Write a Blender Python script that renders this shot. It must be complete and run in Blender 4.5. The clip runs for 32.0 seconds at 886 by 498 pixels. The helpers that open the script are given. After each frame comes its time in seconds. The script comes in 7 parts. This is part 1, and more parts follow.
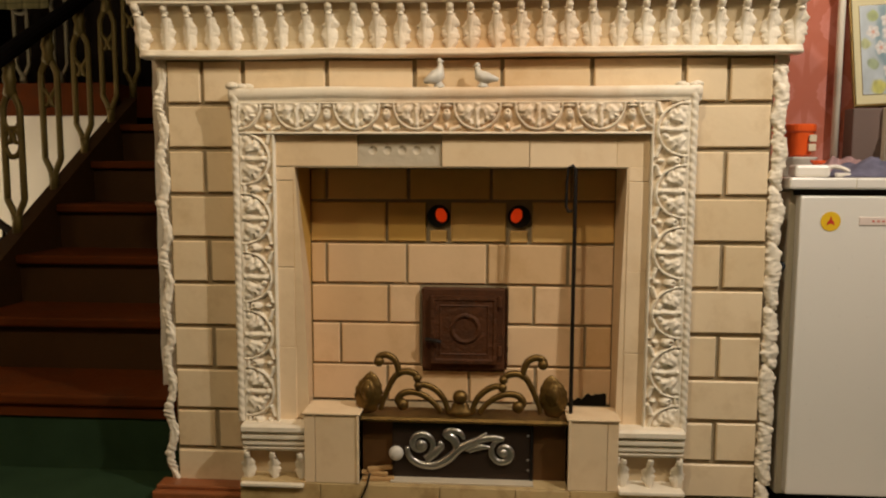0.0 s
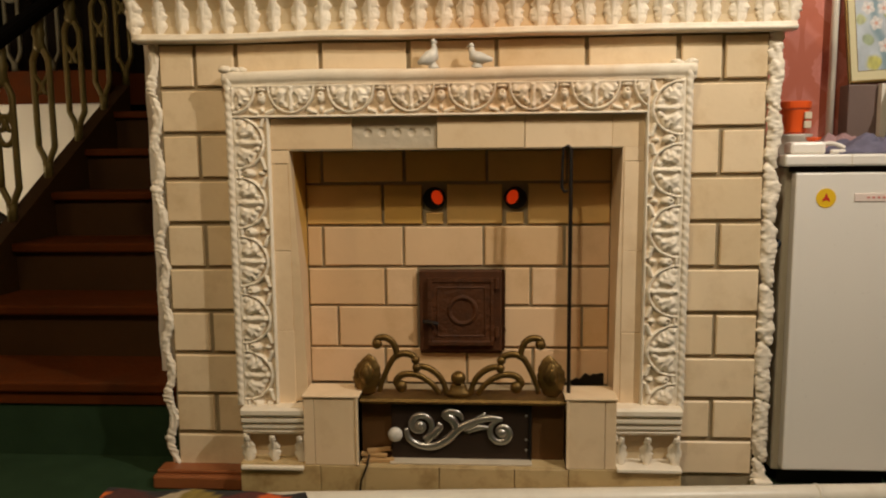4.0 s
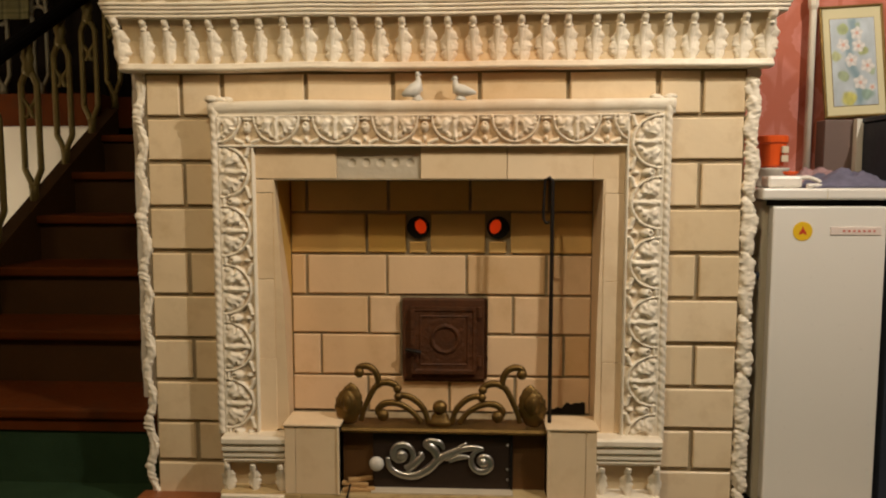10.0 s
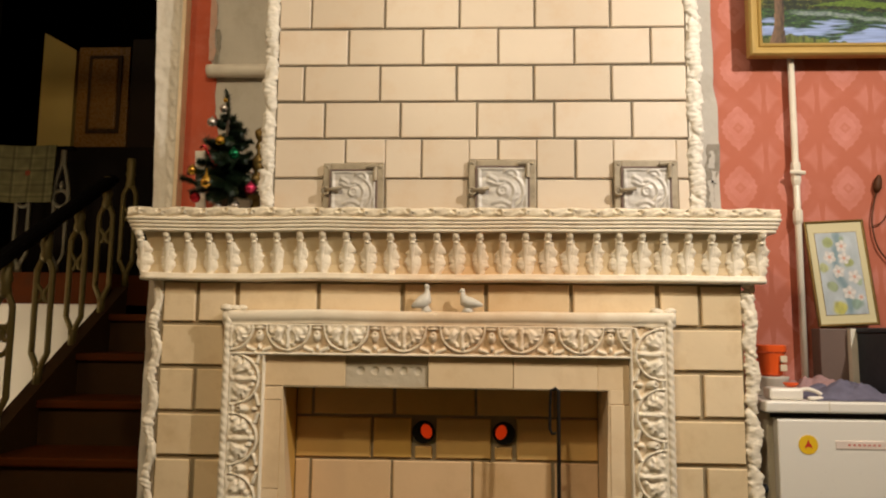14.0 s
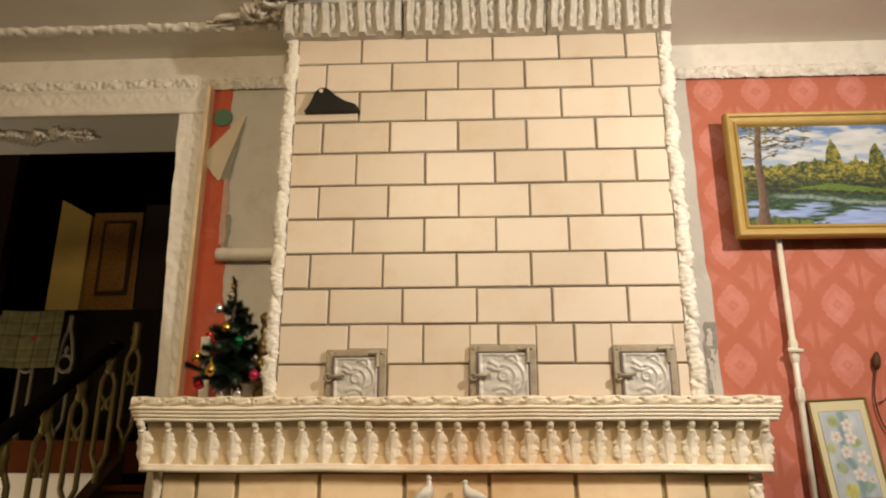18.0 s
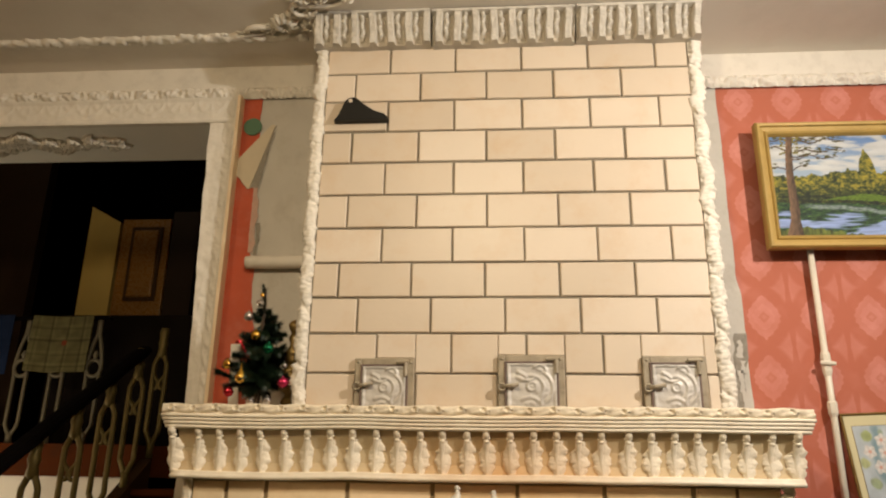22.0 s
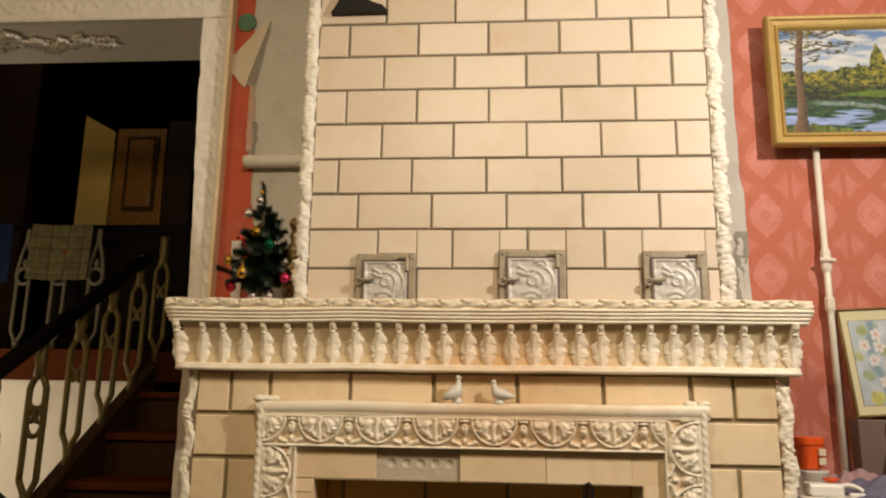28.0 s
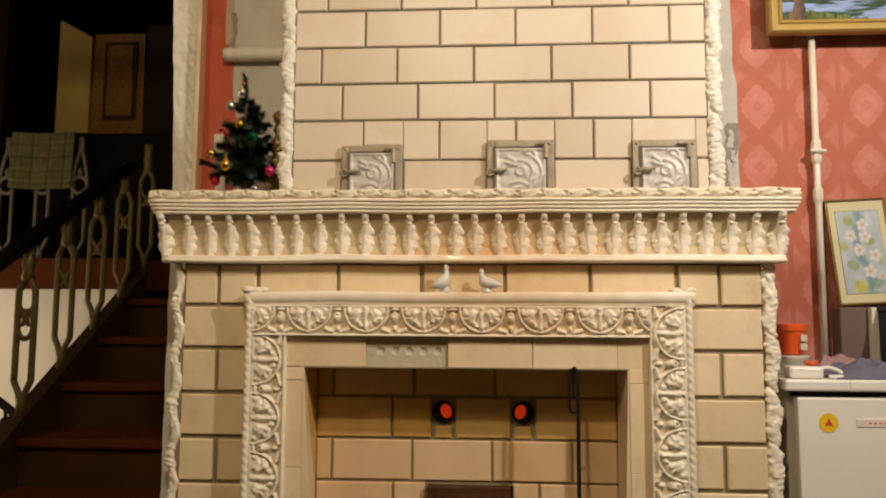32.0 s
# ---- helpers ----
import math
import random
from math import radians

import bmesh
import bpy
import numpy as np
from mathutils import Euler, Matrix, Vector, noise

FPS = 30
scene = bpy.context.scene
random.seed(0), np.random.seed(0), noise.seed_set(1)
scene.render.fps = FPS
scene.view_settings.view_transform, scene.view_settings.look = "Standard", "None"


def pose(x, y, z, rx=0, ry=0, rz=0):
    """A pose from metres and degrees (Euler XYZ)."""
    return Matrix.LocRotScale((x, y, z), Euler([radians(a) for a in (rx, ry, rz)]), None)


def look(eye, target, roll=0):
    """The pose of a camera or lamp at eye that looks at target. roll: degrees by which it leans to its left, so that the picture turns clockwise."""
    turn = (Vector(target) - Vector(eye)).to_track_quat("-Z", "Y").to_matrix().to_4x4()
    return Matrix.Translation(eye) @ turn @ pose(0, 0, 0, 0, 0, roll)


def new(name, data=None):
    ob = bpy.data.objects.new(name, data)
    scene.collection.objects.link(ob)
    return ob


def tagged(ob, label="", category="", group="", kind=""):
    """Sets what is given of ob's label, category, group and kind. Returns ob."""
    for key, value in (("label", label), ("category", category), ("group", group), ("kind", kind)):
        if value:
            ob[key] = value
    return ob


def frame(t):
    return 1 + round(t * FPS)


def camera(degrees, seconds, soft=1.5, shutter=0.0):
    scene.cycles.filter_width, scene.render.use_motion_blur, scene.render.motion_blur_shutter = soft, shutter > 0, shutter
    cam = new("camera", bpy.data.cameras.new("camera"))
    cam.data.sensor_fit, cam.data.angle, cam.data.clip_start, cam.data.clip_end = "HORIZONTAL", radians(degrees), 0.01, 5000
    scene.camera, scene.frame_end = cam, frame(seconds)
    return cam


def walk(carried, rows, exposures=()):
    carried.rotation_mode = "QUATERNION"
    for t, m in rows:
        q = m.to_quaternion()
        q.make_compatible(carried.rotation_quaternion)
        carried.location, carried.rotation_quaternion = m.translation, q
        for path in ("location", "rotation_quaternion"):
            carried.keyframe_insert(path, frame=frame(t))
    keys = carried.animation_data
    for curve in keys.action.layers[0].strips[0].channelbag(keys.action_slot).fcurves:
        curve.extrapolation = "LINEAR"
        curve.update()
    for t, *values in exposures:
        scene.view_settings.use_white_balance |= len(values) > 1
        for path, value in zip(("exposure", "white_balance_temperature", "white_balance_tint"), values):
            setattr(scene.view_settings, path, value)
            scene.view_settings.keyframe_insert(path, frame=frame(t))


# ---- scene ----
cam = camera(62.9, 32.0, soft=2.1)
PATH = [
    (0, (0.078, -2.044, 0.958), (-0.056, -0.059, 0.758), 0.2),
    (0.5, (0.083, -2.044, 0.964), (-0.043, -0.061, 0.736), -0.1),
    (1, (0.083, -2.041, 0.949), (-0.046, -0.061, 0.696), -0.1),
    (1.5, (0.086, -2.044, 0.953), (-0.053, -0.063, 0.715), -0.2),
    (2, (0.084, -2.044, 0.956), (-0.053, -0.061, 0.731), -0.2),
    (2.5, (0.081, -2.045, 0.947), (-0.041, -0.062, 0.721), -0.2),
    (3, (0.084, -2.041, 0.943), (-0.032, -0.062, 0.683), -0.5),
    (3.5, (0.082, -2.043, 0.947), (-0.045, -0.063, 0.696), -0.5),
    (5.5, (0.08, -2.05, 0.947), (-0.042, -0.066, 0.726), -0.7),
    (6, (0.089, -2.051, 0.957), (-0.041, -0.068, 0.732), -0.8),
    (6.5, (0.092, -2.047, 0.95), (-0.03, -0.064, 0.718), 0.1),
    (7, (0.094, -2.048, 0.956), (-0.034, -0.063, 0.748), -0.2),
    (7.5, (0.096, -2.045, 0.951), (-0.01, -0.063, 0.705), -0.2),
    (8, (0.095, -2.049, 0.951), (-0.013, -0.065, 0.722), -0.3),
    (8.5, (0.094, -2.048, 0.959), (-0.002, -0.063, 0.736), -0.5),
    (9, (0.094, -2.044, 0.961), (-0.005, -0.059, 0.734), -0.4),
    (9.5, (0.094, -2.026, 0.964), (0.003, -0.039, 0.762), -0.2),
    (10, (0.102, -2.058, 0.973), (0.003, -0.069, 0.791), -0.0),
    (10.5, (0.072, -2.072, 0.967), (-0.017, -0.077, 0.854), 0.7),
    (11, (0.069, -2.075, 0.982), (-0.018, -0.078, 0.913), 0.7),
    (11.5, (0.073, -2.08, 0.998), (-0.013, -0.082, 0.991), 0.8),
    (12, (0.069, -2.083, 1.025), (-0.009, -0.085, 1.056), 0.8),
    (12.5, (0.07, -2.089, 1.045), (-0.006, -0.091, 1.122), 0.9),
    (13, (0.069, -2.092, 1.076), (-0.006, -0.097, 1.181), 0.8),
    (13.5, (0.069, -2.102, 1.103), (-0.014, -0.112, 1.282), 0.8),
    (14, (0.067, -2.111, 1.138), (-0.019, -0.126, 1.368), 0.6),
    (14.5, (0.069, -2.12, 1.16), (-0.025, -0.144, 1.45), 0.4),
    (15, (0.068, -2.128, 1.175), (-0.023, -0.16, 1.521), 0.5),
    (15.5, (0.072, -2.135, 1.205), (-0.021, -0.174, 1.588), 0.4),
    (17.5, (0.077, -2.171, 1.273), (-0.013, -0.249, 1.817), 0.1),
    (18, (0.076, -2.18, 1.289), (-0.018, -0.27, 1.874), 0.1),
    (18.5, (0.071, -2.191, 1.302), (-0.027, -0.295, 1.928), 0.0),
    (19, (0.071, -2.191, 1.293), (-0.03, -0.297, 1.927), -0.0),
    (19.5, (0.07, -2.193, 1.311), (-0.034, -0.296, 1.938), -0.0),
    (20, (0.057, -2.195, 1.301), (-0.079, -0.303, 1.934), 0.1),
    (20.5, (0.056, -2.198, 1.306), (-0.096, -0.303, 1.928), 0.4),
    (21, (0.053, -2.193, 1.303), (-0.095, -0.296, 1.92), 0.4),
    (21.5, (0.051, -2.192, 1.297), (-0.091, -0.294, 1.914), 0.5),
    (22, (0.05, -2.188, 1.296), (-0.099, -0.287, 1.898), 0.9),
    (22.5, (0.049, -2.185, 1.289), (-0.096, -0.282, 1.887), 0.8),
    (23, (0.047, -2.19, 1.294), (-0.098, -0.292, 1.908), 0.9),
    (23.5, (0.049, -2.182, 1.281), (-0.09, -0.28, 1.884), 0.9),
    (24, (0.046, -2.179, 1.278), (-0.094, -0.27, 1.856), 0.8),
    (24.5, (0.044, -2.177, 1.268), (-0.105, -0.26, 1.819), 0.9),
    (25, (0.042, -2.172, 1.26), (-0.111, -0.247, 1.778), 1.1),
    (25.5, (0.037, -2.169, 1.254), (-0.115, -0.234, 1.739), 1.2),
    (26, (0.038, -2.166, 1.247), (-0.119, -0.228, 1.716), 1.1),
    (26.5, (0.043, -2.161, 1.243), (-0.11, -0.217, 1.689), 1.2),
    (28.5, (0.04, -2.151, 1.213), (-0.103, -0.192, 1.594), 0.7),
    (29, (0.041, -2.154, 1.228), (-0.099, -0.193, 1.594), 0.7),
    (29.5, (0.042, -2.165, 1.261), (-0.1, -0.218, 1.696), 0.7),
    (30, (0.048, -2.167, 1.257), (-0.087, -0.229, 1.732), 0.2),
    (30.5, (0.05, -2.158, 1.217), (-0.088, -0.208, 1.641), 0.3),
    (31, (0.045, -2.144, 1.185), (-0.095, -0.173, 1.494), 0.4),
    (31.5, (0.049, -2.13, 1.157), (-0.084, -0.149, 1.393), 0.3),
    (32, (0.05, -2.118, 1.124), (-0.071, -0.131, 1.314), 0.3),
]
walk(cam, [(t, look(eye, target, roll)) for t, eye, target, roll in PATH])

# ---- world and lamps ----
world = bpy.data.worlds.new("world")
scene.world = world
world.use_nodes = True
world.node_tree.nodes["Background"].inputs[0].default_value = (0.9, 0.75, 0.55, 1)
world.node_tree.nodes["Background"].inputs[1].default_value = 0.02


def lamp(name, at, watts, colour, radius):
    data = bpy.data.lights.new(name, "POINT")
    data.energy, data.color, data.shadow_soft_size = watts, colour, radius
    ob = new(name, data)
    ob.matrix_world = Matrix.Translation(at)
    return ob


def shaded_lamp(name, at, target, watts, colour, size):
    """A lamp whose shade throws its light one way."""
    data = bpy.data.lights.new(name, "AREA")
    data.shape, data.size, data.energy, data.color = "DISK", size, watts, colour
    ob = new(name, data)
    ob.matrix_world = look(at, target)
    return ob


MAIN_LAMP, MAIN_AIM = (1.62, -1.36, 2.58), (-0.35, 0.0, 1.15)
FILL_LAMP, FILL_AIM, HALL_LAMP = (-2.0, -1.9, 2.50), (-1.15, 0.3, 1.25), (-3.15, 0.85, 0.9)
SIDE_FILL, SIDE_AIM = (-0.15, -1.75, 2.64), (-0.05, 0.0, 0.55)
shaded_lamp("ceiling_lamp_light", MAIN_LAMP, MAIN_AIM, 40.5, (1.0, 0.90, 0.78), 0.075)
# added side fill; it lifts the areas the main lamp leaves dark
shaded_lamp("ceiling_lamp_light", SIDE_FILL, SIDE_AIM, 17.5, (1.0, 0.83, 0.57), 0.11)
# added fill from the left, with no visible source
shaded_lamp("fill_light", FILL_LAMP, FILL_AIM, 8.5, (1.0, 0.73, 0.42), 0.16)
lamp("hall_lamp_light", HALL_LAMP, 17, (1.0, 0.86, 0.62), 0.08)
LANDING_LAMP = (-2.75, 1.15, 3.75)
lamp("landing_lamp_light", LANDING_LAMP, 6.5, (1.0, 0.82, 0.52), 0.06)


# ---- materials ----
def material(name, base, rough=0.6, metal=0.0, var=0.15, scale=6.0, fine=60.0, bump=0.15, dirt=None, dirt_amount=0.3, rand=0.0, coat=0.0, spec=0.5, bump_dist=0.004, scorch=0.0):
    """A surface with two scales of variation, optional stains in another colour, and a random shift per object."""
    m = bpy.data.materials.new(name)
    m.use_nodes = True
    nt = m.node_tree
    n, l = nt.nodes, nt.links
    b = n["Principled BSDF"]
    b.inputs["Roughness"].default_value = rough
    b.inputs["Metallic"].default_value = metal
    b.inputs["Coat Weight"].default_value = coat
    b.inputs["Specular IOR Level"].default_value = spec
    geo = n.new("ShaderNodeNewGeometry")
    big = n.new("ShaderNodeTexNoise")
    big.inputs["Scale"].default_value = scale
    big.inputs["Detail"].default_value = 4
    small = n.new("ShaderNodeTexNoise")
    small.inputs["Scale"].default_value = fine
    small.inputs["Detail"].default_value = 3
    l.new(geo.outputs["Position"], big.inputs["Vector"])
    l.new(geo.outputs["Position"], small.inputs["Vector"])
    mix = n.new("ShaderNodeMix")
    mix.data_type = "RGBA"
    mix.inputs["A"].default_value = (*[c * (1 - var) for c in base], 1)
    mix.inputs["B"].default_value = (*[min(1, c * (1 + var)) for c in base], 1)
    l.new(big.outputs["Fac"], mix.inputs["Factor"])
    colour = mix.outputs["Result"]
    if dirt:
        ramp = n.new("ShaderNodeMapRange")
        ramp.inputs["From Min"].default_value, ramp.inputs["From Max"].default_value = 0.5, 0.75
        ramp.inputs["To Max"].default_value = dirt_amount
        stain = n.new("ShaderNodeTexNoise")
        stain.inputs["Scale"].default_value = scale * 1.7
        stain.inputs["Detail"].default_value = 6
        stain.inputs["Roughness"].default_value = 0.65
        l.new(geo.outputs["Position"], stain.inputs["Vector"])
        l.new(stain.outputs["Fac"], ramp.inputs["Value"])
        m2 = n.new("ShaderNodeMix")
        m2.data_type = "RGBA"
        l.new(ramp.outputs["Result"], m2.inputs["Factor"])
        l.new(colour, m2.inputs["A"])
        m2.inputs["B"].default_value = (*dirt, 1)
        colour = m2.outputs["Result"]
    if scorch:
        # orange-brown heat stain on the wall over the hearth, ragged at its rim
        off = n.new("ShaderNodeVectorMath")
        off.operation = "SUBTRACT"
        l.new(geo.outputs["Position"], off.inputs[0])
        off.inputs[1].default_value = (0.10, 0.0, 1.24)
        sized = n.new("ShaderNodeVectorMath")
        sized.operation = "MULTIPLY"
        l.new(off.outputs[0], sized.inputs[0])
        sized.inputs[1].default_value = (1 / 0.52, 0.0, 1 / 0.30)
        far = n.new("ShaderNodeVectorMath")
        far.operation = "LENGTH"
        l.new(sized.outputs[0], far.inputs[0])
        ragged = n.new("ShaderNodeMath")
        ragged.operation = "MULTIPLY_ADD"
        l.new(big.outputs["Fac"], ragged.inputs[0])
        ragged.inputs[1].default_value = 0.9
        l.new(far.outputs["Value"], ragged.inputs[2])
        span = n.new("ShaderNodeMapRange")
        span.inputs["From Min"].default_value, span.inputs["From Max"].default_value = 1.45, 0.5
        span.inputs["To Min"].default_value, span.inputs["To Max"].default_value = 0.0, scorch
        l.new(ragged.outputs[0], span.inputs["Value"])
        m3 = n.new("ShaderNodeMix")
        m3.data_type = "RGBA"
        l.new(span.outputs["Result"], m3.inputs["Factor"])
        l.new(colour, m3.inputs["A"])
        m3.inputs["B"].default_value = (0.62, 0.34, 0.13, 1)
        colour = m3.outputs["Result"]
    if rand:
        info = n.new("ShaderNodeObjectInfo")
        hsv = n.new("ShaderNodeHueSaturation")
        mr = n.new("ShaderNodeMapRange")
        mr.inputs["To Min"].default_value, mr.inputs["To Max"].default_value = 1 - rand, 1 + rand
        l.new(info.outputs["Random"], mr.inputs["Value"])
        l.new(mr.outputs["Result"], hsv.inputs["Value"])
        mr2 = n.new("ShaderNodeMapRange")
        mr2.inputs["To Min"].default_value, mr2.inputs["To Max"].default_value = 1 + rand, 1 - rand
        l.new(info.outputs["Random"], mr2.inputs["Value"])
        l.new(mr2.outputs["Result"], hsv.inputs["Saturation"])
        l.new(colour, hsv.inputs["Color"])
        colour = hsv.outputs["Color"]
    l.new(colour, b.inputs["Base Color"])
    mr = n.new("ShaderNodeMapRange")
    mr.inputs["To Min"].default_value, mr.inputs["To Max"].default_value = max(0.02, rough - 0.12), min(1, rough + 0.12)
    l.new(small.outputs["Fac"], mr.inputs["Value"])
    l.new(mr.outputs["Result"], b.inputs["Roughness"])
    if bump:
        bn = n.new("ShaderNodeBump")
        bn.inputs["Strength"].default_value = bump
        bn.inputs["Distance"].default_value = bump_dist
        l.new(small.outputs["Fac"], bn.inputs["Height"])
        l.new(bn.outputs["Normal"], b.inputs["Normal"])
    return m


def painted(name, rough=0.55, bump=0.2, fine=220.0):
    """A surface whose colours are painted on, point by point."""
    m = bpy.data.materials.new(name)
    m.use_nodes = True
    n, l = m.node_tree.nodes, m.node_tree.links
    b = n["Principled BSDF"]
    b.inputs["Roughness"].default_value = rough
    at = n.new("ShaderNodeAttribute")
    at.attribute_name = "paint"
    l.new(at.outputs["Color"], b.inputs["Base Color"])
    tex = n.new("ShaderNodeTexNoise")
    tex.inputs["Scale"].default_value = fine
    bn = n.new("ShaderNodeBump")
    bn.inputs["Strength"].default_value = bump
    bn.inputs["Distance"].default_value = 0.003
    l.new(tex.outputs["Fac"], bn.inputs["Height"])
    l.new(bn.outputs["Normal"], b.inputs["Normal"])
    return m


def glow(name, colour, power):
    m = bpy.data.materials.new(name)
    m.use_nodes = True
    b = m.node_tree.nodes["Principled BSDF"]
    b.inputs["Base Color"].default_value = (*colour, 1)
    b.inputs["Emission Color"].default_value = (*colour, 1)
    b.inputs["Emission Strength"].default_value = power
    b.inputs["Roughness"].default_value = 0.3
    return m


TILE = material("cream_glazed_tile", (0.80, 0.635, 0.415), 0.42, var=0.09, scale=6, fine=55, bump=0.12, dirt=(0.56, 0.38, 0.19), dirt_amount=0.5, rand=0.07, scorch=0.25)
TILE_WARM = material("warm_cream_tile", (0.74, 0.505, 0.285), 0.42, var=0.09, scale=6, fine=55, bump=0.12, dirt=(0.55, 0.33, 0.14), dirt_amount=0.45, rand=0.07)
TILE_UP = material("pale_cream_tile", (0.66, 0.555, 0.437), 0.42, var=0.06, scale=5, fine=90, bump=0.06, dirt=(0.60, 0.42, 0.26), dirt_amount=0.5, rand=0.07)
TILE_PLAIN = material("plain_cream_tile", (0.80, 0.62, 0.405), 0.45, var=0.09, scale=7, fine=70, bump=0.08, dirt=(0.56, 0.36, 0.17), dirt_amount=0.35, rand=0.04)
# heat browning plus the lintel's shade, both put into the base colour
TILE_NICHE = material("heat_shade_browned_tile", (0.66, 0.40, 0.12), 0.42, var=0.10, scale=5, fine=90, bump=0.06, dirt=(0.45, 0.26, 0.09), dirt_amount=0.45, rand=0.06)
TILE_HEARTH = material("yellowed_hearth_tile", (0.52, 0.38, 0.185), 0.5, var=0.14, scale=9, fine=70, bump=0.12, dirt=(0.28, 0.17, 0.06), dirt_amount=0.8, rand=0.05)
TILE_GREY = material("grey_cement_patch", (0.53, 0.455, 0.34), 0.75, var=0.15, scale=14, bump=0.3)
MORTAR = material("grey_brown_mortar", (0.31, 0.24, 0.14), 0.9, var=0.3, scale=25, fine=180, bump=0.5, dirt=(0.3, 0.25, 0.19), dirt_amount=0.5)
MORTAR_UP = material("grey_mortar", (0.235, 0.205, 0.155), 0.9, var=0.25, scale=25, fine=180, bump=0.5, dirt=(0.35, 0.3, 0.24), dirt_amount=0.4)
PLASTER = material("cream_cast_plaster", (0.85, 0.765, 0.62), 0.5, var=0.12, scale=11, fine=150, bump=0.22, dirt=(0.55, 0.40, 0.22), dirt_amount=0.35, coat=0.1, scorch=0.55)
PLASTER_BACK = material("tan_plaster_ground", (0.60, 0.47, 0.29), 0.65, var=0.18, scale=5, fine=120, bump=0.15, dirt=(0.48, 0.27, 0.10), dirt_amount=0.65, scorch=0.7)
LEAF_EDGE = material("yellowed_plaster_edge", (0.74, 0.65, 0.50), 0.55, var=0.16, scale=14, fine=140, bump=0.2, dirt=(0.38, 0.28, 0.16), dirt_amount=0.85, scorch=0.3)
# darker tan for the low parts of the carved bands
GROUND = material("darker_plaster_ground", (0.75, 0.61, 0.42), 0.6, var=0.12, scale=9, fine=120, bump=0.15, dirt=(0.52, 0.33, 0.16), dirt_amount=0.5, scorch=0.8)
# darker grey for the hollows of the cornice
GROUND_GREY = material("greyer_plaster_ground", (0.52, 0.46, 0.37), 0.75, var=0.15, scale=9, bump=0.2)
ASH_IRON = material("dark_brown_iron", (0.035, 0.02, 0.012), 0.5, metal=0.4, var=0.3)
PLASTER_WHITE = material("white_cast_plaster", (0.76, 0.71, 0.62), 0.65, var=0.08, scale=9, fine=100, bump=0.2, dirt=(0.5, 0.45, 0.38), dirt_amount=0.4)
PLASTER_AGED = material("aged_grey_plaster", (0.60, 0.56, 0.49), 0.7, var=0.12, scale=9, fine=100, bump=0.25, dirt=(0.3, 0.27, 0.23), dirt_amount=0.6)
WALL_GREY = material("bare_grey_plaster", (0.58, 0.545, 0.48), 0.85, var=0.14, scale=7, fine=60, bump=0.25, dirt=(0.45, 0.41, 0.34), dirt_amount=0.6)
WALL_RED = material("red_painted_wall", (0.54, 0.095, 0.04), 0.7, var=0.2, scale=9, fine=60, bump=0.2, dirt=(0.6, 0.2, 0.14), dirt_amount=0.4)
WALL_WHITE = material("white_wall", (0.86, 0.83, 0.76), 0.75, var=0.05, scale=3, fine=50, bump=0.12)
CEILING = material("ceiling_paint", (0.79, 0.74, 0.66), 0.85, var=0.08, scale=1.5, fine=40, bump=0.15, dirt=(0.66, 0.60, 0.52), dirt_amount=0.6)
ROOM_WALL = material("room_wall_paper", (0.66, 0.47, 0.32), 0.85, var=0.1, scale=2)
CARPET = material("green_carpet", (0.026, 0.050, 0.024), 1.0, spec=0.05, var=0.3, scale=8, fine=300, bump=0.6)
STAIR_WOOD = material("dark_red_brown_wood", (0.095, 0.024, 0.005), 0.6, spec=0.06, var=0.35, scale=5, fine=70, bump=0.15, dirt=(0.05, 0.025, 0.012), dirt_amount=0.5)
STAIR_DARK = material("dark_brown_riser", (0.052, 0.023, 0.006), 0.7, var=0.35, scale=5, fine=60, spec=0.2)
RAIL_DARK = material("black_brown_handrail", (0.003, 0.002, 0.002), 0.7, spec=0.05, var=0.2)
CAST = material("aluminium_paint_casting", (0.175, 0.128, 0.036), 0.5, metal=0.35, var=0.15, scale=20, bump=0.3)
BALUSTER_WHITE = material("pale_painted_casting", (0.16, 0.142, 0.095), 0.5, var=0.12, scale=20)
BRONZE = material("bronzed_iron", (0.175, 0.103, 0.028), 0.44, metal=0.75, var=0.3, scale=18, fine=140, bump=0.25, dirt=(0.05, 0.03, 0.015), dirt_amount=0.6)
BRONZE_DARK = material("dark_bronze_sheet", (0.13, 0.058, 0.016), 0.5, metal=0.3, var=0.3, scale=12, bump=0.15)
RUST = material("rusty_cast_iron", (0.080, 0.028, 0.009), 0.6, metal=0.1, spec=0.3, var=0.4, scale=16, fine=160, bump=0.5, dirt=(0.03, 0.018, 0.012), dirt_amount=0.6)
IRON = material("black_iron", (0.02, 0.015, 0.012), 0.5, metal=0.6, var=0.3)
SILVER = material("aluminium_scroll", (0.48, 0.45, 0.40), 0.33, metal=0.9, var=0.15, scale=30, bump=0.15)
SILVER_DOOR = material("aluminium_paint", (0.52, 0.49, 0.45), 0.5, metal=0.3, var=0.15, scale=30, bump=0.2)
SILVER_FRAME = material("dull_brass_grey_iron", (0.36, 0.305, 0.22), 0.5, metal=0.4, var=0.3, scale=25, bump=0.35, dirt=(0.14, 0.11, 0.07), dirt_amount=0.6)
PORCELAIN = material("white_porcelain", (0.62, 0.58, 0.51), 0.38, var=0.12, scale=40, bump=0.1, coat=0.1)
ENAMEL = material("white_enamel", (0.80, 0.76, 0.69), 0.32, var=0.03, scale=3, bump=0.02, coat=0.2)
ENAMEL_SIDE = material("ivory_enamel_side", (0.62, 0.55, 0.42), 0.4, var=0.05, scale=3, bump=0.02)
